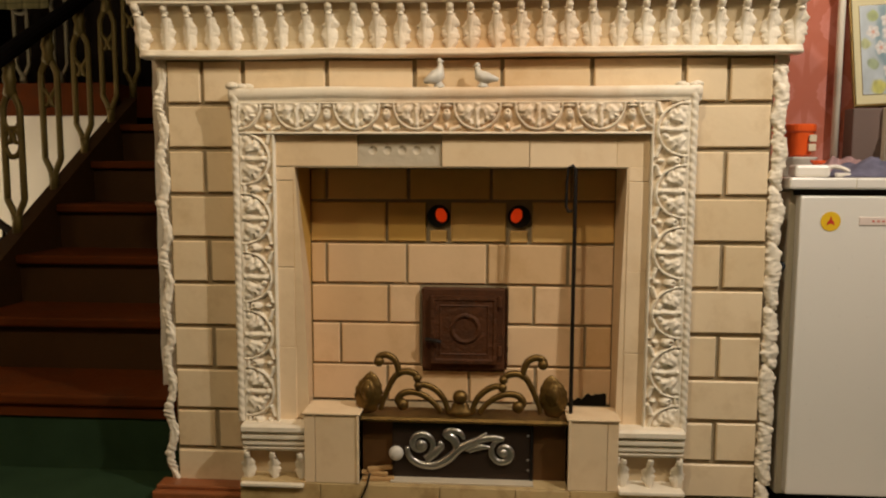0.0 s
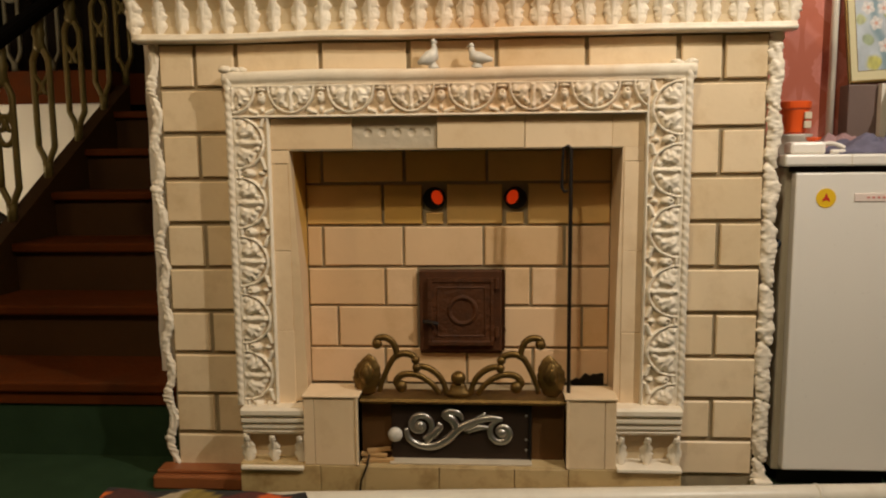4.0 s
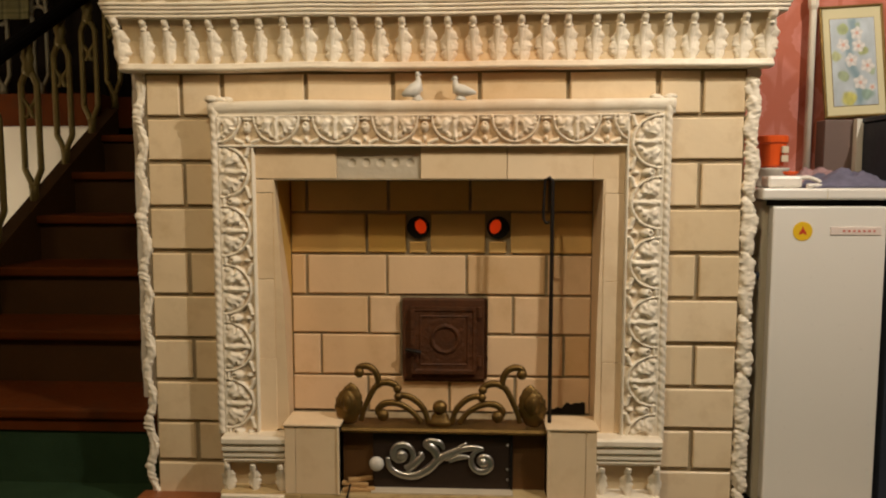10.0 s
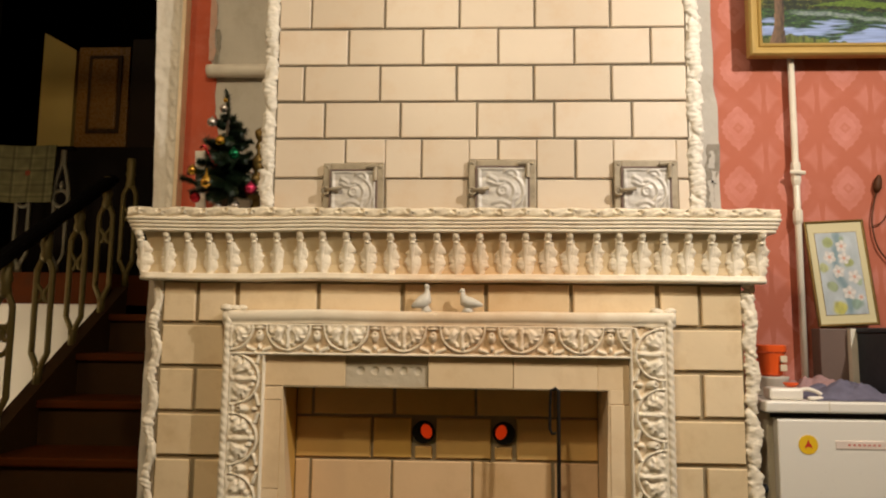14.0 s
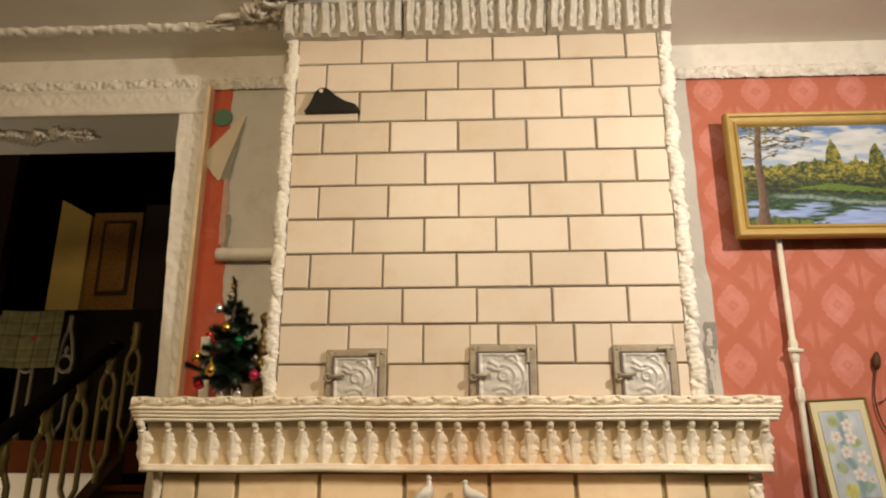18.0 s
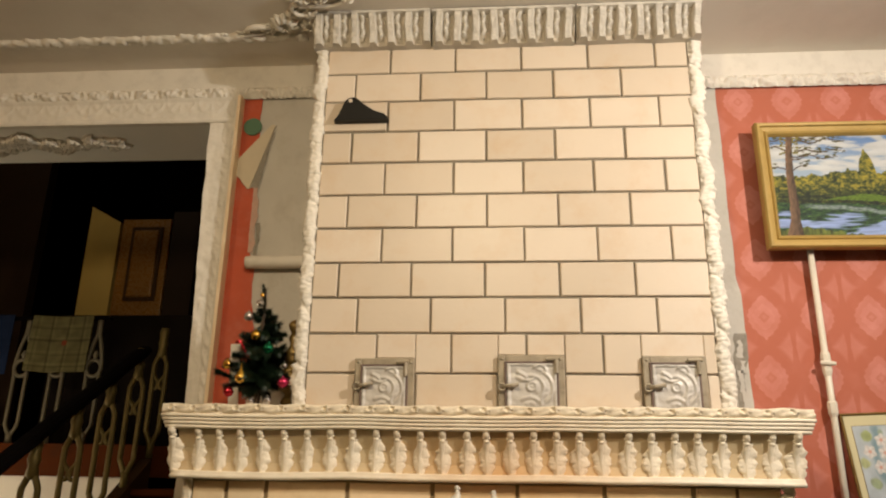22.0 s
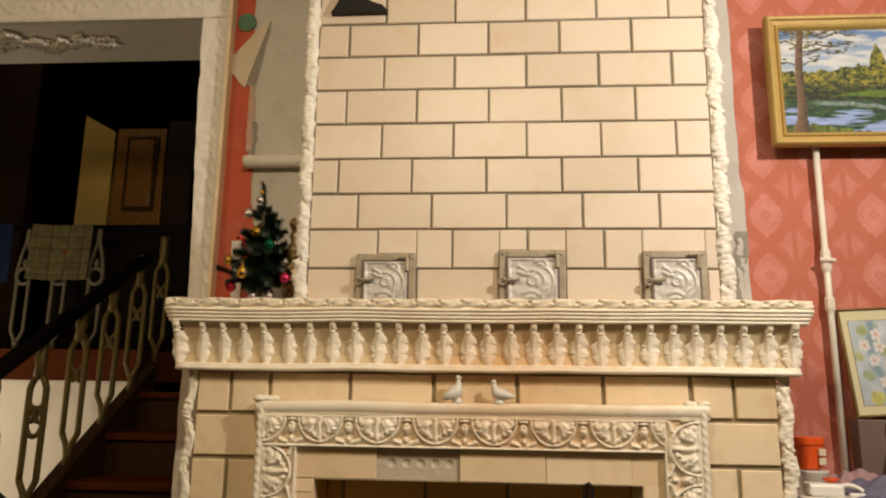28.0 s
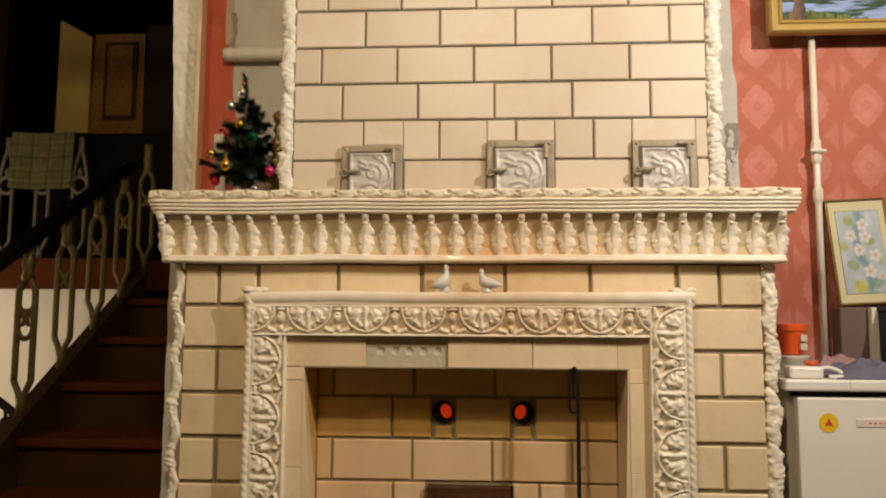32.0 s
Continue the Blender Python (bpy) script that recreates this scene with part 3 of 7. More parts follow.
def leafy_console(h, seed, style):
    """A small console: a round knob, a collar, a stem, a ragged leaf at each side of its foot. style 0 has short leaves, 2 a tall broad one."""
    rnd = random.Random(seed)
    bm = bmesh.new()

    def cove(s):
        return -0.015 * smoothstep(0.40, 0.85, s) - 0.010 * smoothstep(0.78, 1.0, s)

    def leaf(x0, side, wide, top, lobes, lift):
        """Half a fern leaf: it springs narrow from the stem near the top and widens in rounded lobes towards the foot."""
        rows, cols = 40, 8
        shift = rnd.random()
        grid = []
        for j in range(rows + 1):
            q = j / rows
            s = top * q
            body = (0.50 + 0.50 * smoothstep(0.02, 0.36, q)) * (1 - (0.40 if side > 0 else 0.62) * smoothstep(0.74, 1.0, q))
            ph = (q * lobes + shift) % 1.0
            lobe = (1 - abs(2 * (ph - 0.35) / 1.3) ** 2.2) if ph < 1 else 0.0
            ragged = 0.20 * noise.noise((q * 9, seed, side)) + 0.08 * noise.noise((q * 31, seed, side))
            row = []
            for i in range(cols + 1):
                u = i / cols
                out = wide * body * (0.70 * u + (0.26 * lobe + ragged) * u ** 3)
                y = cove(s) - 0.004 - lift * (1 - u ** 2.5) * (0.55 + 0.45 * math.sin(math.pi * min(1.0, 0.2 + 0.8 * q)))
                y -= 0.0008 * lobe * math.sin(math.pi * u) - 0.0012 * noise.noise((u * 5, q * 14, seed))
                if i == cols:
                    y += 0.008
                row.append(bm.verts.new((x0(s) + side * out, y, h * s)))
            grid.append(row)
        for a, b in zip(grid, grid[1:]):
            for i in range(cols):
                bm.faces.new((a[i], a[i + 1], b[i + 1], b[i]) if side > 0 else (a[i + 1], a[i], b[i], b[i + 1]))

    bend = rnd.uniform(0.0015, 0.004)

    def stem_x(s):
        return -bend * math.sin(math.pi * s) - (0.002 if style < 2 else 0.005)

    leaf(stem_x, 1, (0.025, 0.029, 0.034)[style] * rnd.uniform(0.92, 1.1), (0.76, 0.77, 0.79)[style] + rnd.uniform(-0.02, 0.02), (2.6, 3.2, 3.4)[style], 0.011)
    leaf(stem_x, -1, (0.022, 0.024, 0.027)[style] * rnd.uniform(0.9, 1.1), (0.72, 0.69, 0.66)[style] + rnd.uniform(-0.03, 0.03), (2.4, 2.6, 2.0)[style], 0.009)
    pts = [(stem_x(s), cove(s) - 0.009, h * s) for s in (0.02, 0.18, 0.36, 0.54, 0.66, 0.74, 0.80)]
    add_tube(bm, *smooth_path(pts, [0.0070, 0.0078, 0.0082, 0.0086, 0.0092, 0.0090, 0.0072], 3), 9, 0.8)
    add_tube(bm, *smooth_path([(stem_x(s), cove(s) - 0.010, h * s) for s in (0.79, 0.84, 0.885, 0.925, 0.965, 1.0)], [0.0066, 0.0074, 0.0100, 0.0104, 0.0090, 0.0095], 3), 11, 0.95)
    add_ball(bm, (stem_x(0.76) + 0.001, cove(0.76) - 0.012, h * 0.765), (0.0088, 0.0075, 0.0064), 10)
    for side in (-1, 1):
        add_ball(bm, (stem_x(0.835) + side * 0.0062, cove(0.835) - 0.008, h * (0.835 + rnd.uniform(-0.012, 0.012))), (0.0058, 0.006, 0.0050), 8)
    for v in bm.verts:
        v.co += 0.0011 * Vector((noise.noise(v.co * 130 + Vector((seed, 0, 0))), noise.noise(v.co * 130 + Vector((0, seed, 5))), 0.0))
    me = bpy.data.meshes.new("console")
    bm.to_mesh(me)
    bm.free()
    return me


def rope(p0, p1, r, turns_per_m=42):
    """A twisted cord from p0 to p1."""
    bm = bmesh.new()
    p0, p1 = Vector(p0), Vector(p1)
    d = p1 - p0
    n, seg = int(d.length / 0.004), 10
    ax = d.normalized()
    side = ax.cross(Vector((0, -1, 0))).normalized()
    front = Vector((0, -1, 0))
    rings = []
    for i in range(n + 1):
        c = p0 + d * i / n
        tw = i / n * d.length * turns_per_m * math.pi
        ring = []
        for k in range(seg):
            a = 2 * math.pi * k / seg
            rr = r * (0.78 + 0.30 * abs(math.cos(a * 1.0 - tw)))
            ring.append(bm.verts.new(c + rr * (math.cos(a) * side + math.sin(a) * front)))
        rings.append(ring)
    for a, b in zip(rings, rings[1:]):
        for k in range(seg):
            bm.faces.new((a[k], a[(k + 1) % seg], b[(k + 1) % seg], b[k]))
    return bm


TILE_MESHES = {}


def tile_mesh(w, h, mat, d=0.012):
    """A cushion-edged tile, its back left corner at the origin, facing -y; alike tiles share it."""
    key = (round(w, 3), round(h, 3), mat.name, d)
    bev = 0.0012 if d > 0.03 or h < 0.1 and mat is TILE_HEARTH else 0.003
    if key not in TILE_MESHES:
        bm = bmesh.new()
        o = [bm.verts.new(c) for c in ((0, 0, 0), (w, 0, 0), (w, 0, h), (0, 0, h))]
        m = [bm.verts.new(c) for c in ((0, bev - d, 0), (w, bev - d, 0), (w, bev - d, h), (0, bev - d, h))]
        f = [bm.verts.new(c) for c in ((bev, -d, bev), (w - bev, -d, bev), (w - bev, -d, h - bev), (bev, -d, h - bev))]
        for a, b in ((o, m), (m, f)):
            for k in range(4):
                bm.faces.new((a[k], a[(k + 1) % 4], b[(k + 1) % 4], b[k]))
        bm.faces.new(f)
        me = bpy.data.meshes.new("tile")
        bm.to_mesh(me)
        bm.free()
        me.materials.append(mat)
        TILE_MESHES[key] = me
    return TILE_MESHES[key]


TILES_TODO = []


def tile(parent, x0, x1, z0, z1, y, mat, joint, name="tile", d=0.012):
    """Notes a tile in the cell x0..x1, z0..z1 (joint taken off); all are set at the end."""
    x0, x1, z0, z1 = [q + random.uniform(-0.0011, 0.0011) for q in (x0, x1, z0, z1)]
    TILES_TODO.append((parent, x0 + joint / 2, x1 - joint / 2, z0 + joint / 2, z1 - joint / 2, y, mat, name, d))


def set_tiles():
    for parent, x0, x1, z0, z1, y, mat, name, d in TILES_TODO:
        ob = new(name, tile_mesh(x1 - x0, z1 - z0, mat, d))
        ob.parent = parent
        ob.location = (x0, y + random.uniform(-0.0012, 0.0012), z0)
        ob.rotation_euler = (random.uniform(-0.004, 0.004), random.uniform(-0.0025, 0.0025), random.uniform(-0.004, 0.004))


# ---- the room ----
WALL_Y, CEIL, HEAD = 0.30, 2.85, 2.615
OPEN_R, OPEN_L = -1.030, -2.75


def structure(name, bm, mat, label, category):
    return tagged(part(name, bm, mat), label, category, kind="structure")


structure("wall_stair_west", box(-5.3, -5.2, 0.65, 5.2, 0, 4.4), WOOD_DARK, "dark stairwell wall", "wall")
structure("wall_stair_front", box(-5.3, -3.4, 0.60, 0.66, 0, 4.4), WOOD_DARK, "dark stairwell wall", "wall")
structure("floor", box(-5.2, 3.2, -4.2, 5.2, -0.06, 0.0), CARPET, "dark green carpeted floor", "floor")
structure("ceiling", box(-3.4, 3.2, -4.2, WALL_Y + 0.35, CEIL, CEIL + 0.1), CEILING, "greyish cream painted plaster ceiling", "ceiling")
structure("wall_west", box(-3.5, -3.4, -4.2, 0.65, 0, CEIL + 0.1), ROOM_WALL, "plain room wall behind the viewer's side", "wall")
structure("wall_east", box(3.2, 3.3, -4.2, 0.3, 0, CEIL + 0.1), ROOM_WALL, "plain papered room wall", "wall")
structure("wall_south", box(-3.5, 3.3, -4.3, -4.2, 0, CEIL + 0.1), ROOM_WALL, "plain papered room wall", "wall")
structure("wall_north", box(0.60, 3.3, WALL_Y, WALL_Y + 0.35, 0, CEIL), WALLPAPER, "coral red wallpaper with paler rosettes", "wall")
structure("wall_behind_mantel", box(-1.0, 0.60, WALL_Y, WALL_Y + 0.35, 0, CEIL), WALL_GREY, "bare grey plaster wall beside the chimney breast", "wall")
structure("wall_pier", box(-3.4, OPEN_L, WALL_Y, WALL_Y + 0.35, 0, CEIL), ROOM_WALL, "wall pier beyond the stair opening", "wall")
structure("wall_header", box(OPEN_L, -1.0, WALL_Y, WALL_Y + 0.35, HEAD, CEIL), WALL_WHITE, "plastered beam over the stair opening", "wall")
structure("wall_reveal", box(OPEN_R, -1.0, WALL_Y + 0.002, WALL_Y + 0.352, 0, HEAD), WALL_WHITE, "plastered reveal of the stair opening", "wall")


def torn_edge(z, s=0.0):
    return 0.012 * noise.noise((z * 7, s, 0)) + 0.006 * noise.noise((z * 31, s, 2))


def strip_sheet(x_of_left, x_of_right, z0, z1, y, n=60, thick=0.003):
    """A thin papered strip with free-form edges."""
    bm = bmesh.new()
    rows = []
    for j in range(n + 1):
        z = z0 + (z1 - z0) * j / n
        rows.append([bm.verts.new((x, yy, z)) for x, yy in ((x_of_left(z), y), (x_of_left(z), y - thick), (x_of_right(z), y - thick), (x_of_right(z), y))])
    for a, b in zip(rows, rows[1:]):
        for k in range(3):
            bm.faces.new((a[k], a[k + 1], b[k + 1], b[k]))
    bmesh.ops.recalc_face_normals(bm, faces=bm.faces)
    return bm


structure("wall_strip_red", strip_sheet(lambda z: -0.955, lambda z: -0.834 - 0.032 * smoothstep(2.00, 2.10, z) + torn_edge(z, 2) * 0.8 + 0.035 * smoothstep(2.0, 1.5, z), 1.40, 2.73, WALL_Y - 0.001), WALL_RED, "strip of faded red wallpaper beside the door casing", "wall")


def between(z, z0, x0, z1, x1):
    return x0 + (x1 - x0) * min(1.0, max(0.0, (z - z0) / (z1 - z0)))


structure("wall_paper_torn", strip_sheet(lambda z: between(z, 2.43, -0.952, 2.59, -0.818) if z > 2.43 else between(z, 2.325, -0.892, 2.405, -0.952) + 0.6 * torn_edge(z * 2, 5), lambda z: between(z, 2.325, -0.882, 2.59, -0.802), 2.325, 2.59, WALL_Y - 0.0086, 50), PAPER, "torn beige backing paper", "wall")
structure("wall_paper_gap", strip_sheet(lambda z: between(z, 2.325, -0.886, 2.59, -0.806), lambda z: between(z, 2.325, -0.850, 2.56, -0.804) + 0.3 * torn_edge(z, 15), 2.330, 2.56, WALL_Y - 0.0066, 40, 0.0014), STAIN, "bare dark plaster behind the torn paper", "wall")
bm = bmesh.new()
bmesh.ops.create_cone(bm, cap_ends=True, segments=28, radius1=0.036, radius2=0.036, depth=0.006, matrix=pose(-0.893, WALL_Y - 0.008, 2.585, 90))
tagged(part("wall_disc", bm, GREEN_DISC), "dull green round cover on the red wall strip", "wall cover")
structure("wall_strip_grey", strip_sheet(lambda z: 0.60, lambda z: 0.872 + 0.35 * torn_edge(z, 9) + 0.012 * smoothstep(1.98, 1.90, z), 1.40, 2.71, WALL_Y - 0.001), WALL_GREY, "bare grey plaster strip beside the wallpaper", "wall")

# pale rough edge of the red paint, stain beside it, flaked paint above the mantel
structure("wall_paint_edge", strip_sheet(lambda z: -0.866 + torn_edge(z, 2) * 0.5, lambda z: -0.846 + 1.6 * torn_edge(z, 4), 2.075, 2.50, WALL_Y - 0.0046, 70, 0.0016), PINK_SMEAR, "smeared pink edge of the red paint", "wall")
structure("wall_stain", strip_sheet(lambda z: -0.846 + torn_edge(z, 7) + 0.006 * smoothstep(2.07, 2.16, z), lambda z: -0.832 + 1.3 * torn_edge(z * 1.3, 8), 2.062, 2.19, WALL_Y - 0.0044, 40, 0.0014), STAIN, "dark stain on the bare plaster", "wall")
structure("wall_flaked_patch", strip_sheet(lambda z: 0.838 + torn_edge(z, 12), lambda z: 0.884 - 0.02 * smoothstep(1.70, 1.62, z) + 0.4 * torn_edge(z, 13), 1.490, 1.775, WALL_Y - 0.0046, 60, 0.0016), STAIN, "dark patch where the paint has flaked", "wall")
for q, (fx, fz, fh) in enumerate(((0.858, 1.722, 0.030), (0.864, 1.662, 0.020), (0.852, 1.615, 0.036), (0.860, 1.540, 0.040))):
    structure("wall_paint_flake", strip_sheet(lambda z: fx - 0.010 + 1.2 * torn_edge(z * 2, 20 + q), lambda z: fx + 0.008 + 1.4 * torn_edge(z * 2, 30 + q), fz - fh, fz + fh, WALL_Y - 0.0064, 30, 0.0018), WALL_GREY, "scrap of pale paint left on the dark patch", "wall")

# ledge of white plaster on the bare wall
bm = tube([(-0.858 + 0.02 * k, WALL_Y - 0.026, 2.030) for k in range(15)], [0.0235 + 0.0012 * math.sin(k * 2.1) for k in range(15)], 14)
tagged(part("plaster_ledge", bm, PLASTER_WHITE, smooth=True), "rounded white plaster ledge on the bare wall", "ledge")

# crown moulding, plain frieze above it
def crown_height(u, v):
    s = u / 0.10
    return 0.010 + 0.017 * math.sin(math.pi * v / 0.05) * (0.65 + 0.35 * math.sin(2 * math.pi * s + 60 * v)) + 0.010 * fbm(u * 62, v * 54, 4)


def crown(name, x0, x1):
    bm = relief(x1 - x0, 0.05, crown_height, 0.004, 0.0, lambda u, v, h: (x0 + u, WALL_Y - 0.003 - h, 2.705 + v), closed=False)
    tagged(part(name, bm, PLASTER_WHITE, smooth=True), "off-white leaf moulding under the plain frieze", "moulding", kind="structure")


crown("trim_crown_left", -2.75, -0.56)
crown("trim_crown_right", 0.74, 2.4)
structure("trim_frieze_left", box(-2.75, -0.56, WALL_Y - 0.012, WALL_Y, 2.755, CEIL), PLASTER_WHITE, "plain cream frieze below the ceiling", "trim")
structure("trim_frieze_right", box(0.74, 2.4, WALL_Y - 0.012, WALL_Y, 2.755, CEIL), PLASTER_WHITE, "plain cream frieze below the ceiling", "trim")


# casing of the stair opening
def casing_height(u, v):
    w = 0.105
    s = (u % 0.13) / 0.13
    x = v / w
    h = 0.016 + (0.006 if x > 0.86 else 0)
    worn = 0.55 + 0.10 * noise.noise((u * 5, 1.0, 3.0))
    if worn < x < 0.84:
        t = (x - worn) / (0.84 - worn)
        h += 0.0055 * max(0, math.cos(2 * math.pi * s * 2 + 4 * t)) * math.sin(math.pi * t) + 0.0035 * fbm(u * 75, v * 60, 2)
    elif x <= worn:
        h += 0.0030 * fbm(u * 28, v * 28, 7) - 0.002
    return h


casing = thing("door_casing", "cream carved plaster casing round the stair opening", "door casing", kind="structure")
part("jamb_casing", relief(HEAD + 0.13, 0.108, casing_height, 0.005, 0.0, lambda u, v, h: (-0.948 - (0.108 - v) * (0.74 + 0.30 * smoothstep(1.4, 2.6, u) + 0.05 * noise.noise((u * 9, 1, 1))), WALL_Y - h - 0.004, u), closed=False), PLASTER_WHITE, casing, smooth=True)
part("jamb_edge", box(-0.950, -0.937, WALL_Y - 0.048, WALL_Y - 0.001, 0, 2.705, 0.002), TILE_PLAIN, casing, "yellowed narrow edge strip")


def lintel_height(u, v):
    x = v / 0.105
    s = (u % 0.125) / 0.125 - 0.5
    h = 0.014 + (0.008 if x < 0.16 or x > 0.93 else 0)
    if 0.2 < x < 0.9:
        r = math.hypot(s * 1.2, x - 0.95)
        h += ridge(r - 0.55, 0.07, 0.003) + 0.0024 * max(0, math.cos(9 * math.atan2(s, 0.95 - x))) * (1 if r < 0.5 else 0.2)
    return h + 0.002 * fbm(u * 50, v * 50, 3)


part("lintel_casing", relief(1.80, 0.105, lintel_height, 0.006, 0.0, lambda u, v, h: (-2.75 + u, WALL_Y - h - 0.004, HEAD - 0.012 + v), closed=False), PLASTER_WHITE, casing, smooth=True)
part("lintel_return", box(OPEN_L, -0.952, WALL_Y - 0.024, WALL_Y, HEAD - 0.014, HEAD - 0.004), PLASTER_WHITE, casing)


# rope moulding on the ceiling and the scrolled ornament at its end
bm = bmesh.new()
nseg = 330
rings = []
for i in range(nseg + 1):
    x = -3.3 + 2.66 * i / nseg
    ring = []
    for k in range(9):
        a = math.pi * k / 8
        r = 0.024 * (0.84 + 0.10 * math.sin(x * 95 + 2.2 * a) + 0.10 * math.sin(x * 61 - 2.5 * a) + 0.40 * fbm(x * 66, a * 1.5, 6))
        ring.append(bm.verts.new((x, 0.082 + r * 1.15 * math.cos(a), CEIL + 0.002 - r * math.sin(a))))
    rings.append(ring)
for a, b in zip(rings, rings[1:]):
    for k in range(8):
        bm.faces.new((a[k], a[k + 1], b[k + 1], b[k]))
bmesh.ops.recalc_face_normals(bm, faces=bm.faces)
tagged(part("trim_ceiling_rope", bm, PLASTER_WHITE, smooth=True), "white twisted leaf moulding across the ceiling", "moulding", kind="structure")


def rosette(bm, c, ru, rv, turn, lobes, drop, hole=0.0):
    """A lobed leaf spread flat under a ceiling: ridges run out from its eye."""
    nr, na = 7, lobes * 6
    rows = []
    for j in range(nr + 1):
        t = j / nr
        row = []
        for k in range(na):
            a = 2 * math.pi * k / na
            edge = 0.90 + 0.09 * math.cos(lobes * a) + 0.05 * math.cos(3 * a + ru * 400)
            rise = drop * math.sin(math.pi * (0.18 + 0.82 * t)) ** 0.7 * (0.84 + 0.18 * math.cos(lobes * a)) if t < 1 else -0.004
            rise = rise if t > hole else drop * 0.15
            q = 0.06 + 0.94 * t
            x, y = ru * q * edge * math.cos(a), rv * q * edge * math.sin(a)
            row.append(bm.verts.new((c[0] + x * math.cos(turn) - y * math.sin(turn), c[1] + x * math.sin(turn) + y * math.cos(turn), c[2] - rise)))
        rows.append(row)
    for a, b in zip(rows, rows[1:]):
        for k in range(na):
            bm.faces.new((a[k], b[k], b[(k + 1) % na], a[(k + 1) % na]))
    bm.faces.new(rows[0])


def spray(bm, pts, size, seed, z, per=2):
    """A run of small lobed leaves and curls along a stem, flat under a ceiling at z."""
    rnd = random.Random(seed)
    line, rad = smooth_path(pts, [size * 0.22] * len(pts), 4)
    add_tube(bm, line, rad, 7)
    for i in range(len(line)):
        for q in range(per):
            c = (line[i].x + rnd.uniform(-0.4, 0.4) * size, line[i].y + rnd.uniform(-0.55, 0.55) * size, z)
            rosette(bm, c, size * rnd.uniform(0.45, 0.75), size * rnd.uniform(0.26, 0.42), rnd.uniform(-0.9, 0.9), rnd.choice((5, 6, 7)), size * rnd.uniform(0.26, 0.42), rnd.choice((0.0, 0.25)))


def oval(c, ru, rv, a0, a1, n, z):
    return [(c[0] + ru * math.cos(a0 + (a1 - a0) * k / n), c[1] + rv * math.sin(a0 + (a1 - a0) * k / n), z) for k in range(n + 1)]


orn = thing("ceiling_ornament", "white plaster scroll ornament on the ceiling", "ceiling ornament")
zc = CEIL - 0.010
bm = bmesh.new()
add_tube(bm, *smooth_path(oval((-0.562, -0.155), 0.128, 0.062, 2.2, -2.3, 14, zc), [0.005 + 0.0045 * math.sin(math.pi * k / 14) for k in range(15)], 4), 9)
add_tube(bm, *smooth_path([(-0.615, -0.092, zc), (-0.640, -0.110, zc), (-0.655, -0.085, zc), (-0.640, -0.055, zc), (-0.600, -0.050, zc), (-0.570, -0.070, zc)], [0.006, 0.008, 0.009, 0.010, 0.009, 0.006], 4), 9)
part("scroll", bm, PLASTER_WHITE, orn, smooth=True)
bm = bmesh.new()
for k, (dx, dy, ru, rv, tn, lb) in enumerate(((-0.070, -0.105, 0.032, 0.022, 0.5, 6), (-0.028, -0.125, 0.036, 0.022, -0.2, 7), (0.018, -0.115, 0.036, 0.023, 0.2, 6), (0.060, -0.122, 0.032, 0.020, -0.5, 5), (-0.045, -0.085, 0.030, 0.018, 0.1, 6), (0.008, -0.085, 0.032, 0.018, 0.0, 5), (0.095, -0.085, 0.028, 0.018, 0.6, 5))):
    rosette(bm, (-0.556 + 1.1 * dx, dy - 0.040, CEIL), 0.95 * ru, rv * 0.9, tn, lb, 0.021, 0.2 if k % 2 else 0.0)
part("acanthus_leaf", bm, PLASTER_WHITE, orn, smooth=True)
bm = bmesh.new()
spray(bm, [(-0.96, 0.082, zc), (-0.90, 0.068, zc), (-0.85, 0.060, zc), (-0.80, 0.050, zc)], 0.030, 8, CEIL, 1)
add_tube(bm, *smooth_path([(-0.86, 0.03, zc), (-0.83, 0.016, zc), (-0.79, 0.012, zc), (-0.76, 0.020, zc)], [0.005, 0.011, 0.012, 0.006], 4), 8)
part("leaf_spray", bm, PLASTER_WHITE, orn, smooth=True)
bm = bmesh.new()
rosette(bm, (-0.705, 0.005, CEIL), 0.062, 0.058, 0.3, 11, 0.024, 0.28)
rosette(bm, (-0.615, 0.015, CEIL), 0.040, 0.046, 0.2, 8, 0.022, 0.25)
rosette(bm, (-0.770, 0.030, CEIL), 0.040, 0.030, 0.4, 7, 0.018)
rosette(bm, (-0.660, -0.055, CEIL), 0.034, 0.026, -0.6, 7, 0.018)
rosette(bm, (-0.600, -0.045, CEIL), 0.030, 0.030, 0.6, 6, 0.020)
part("leaf_scroll", bm, PLASTER_WHITE, orn, smooth=True)

sof = thing("soffit_ornament", "white plaster leaf spray under the beam", "ceiling ornament")
zs = HEAD - 0.008
for k, (pts, r) in enumerate((
    ([(-2.52 + 0.1 * q, 0.47 + 0.030 * math.sin(q * 1.9), zs) for q in range(11)], 0.066),
    ([(-2.25 + 0.07 * q, 0.44 - 0.03 * math.sin(q * 1.6), zs) for q in range(8)], 0.062),
)):
    bm = bmesh.new()
    spray(bm, pts, r, 20 + k, HEAD, 2)
    part("leaf_spray", bm, PLASTER_WHITE, sof, smooth=True)

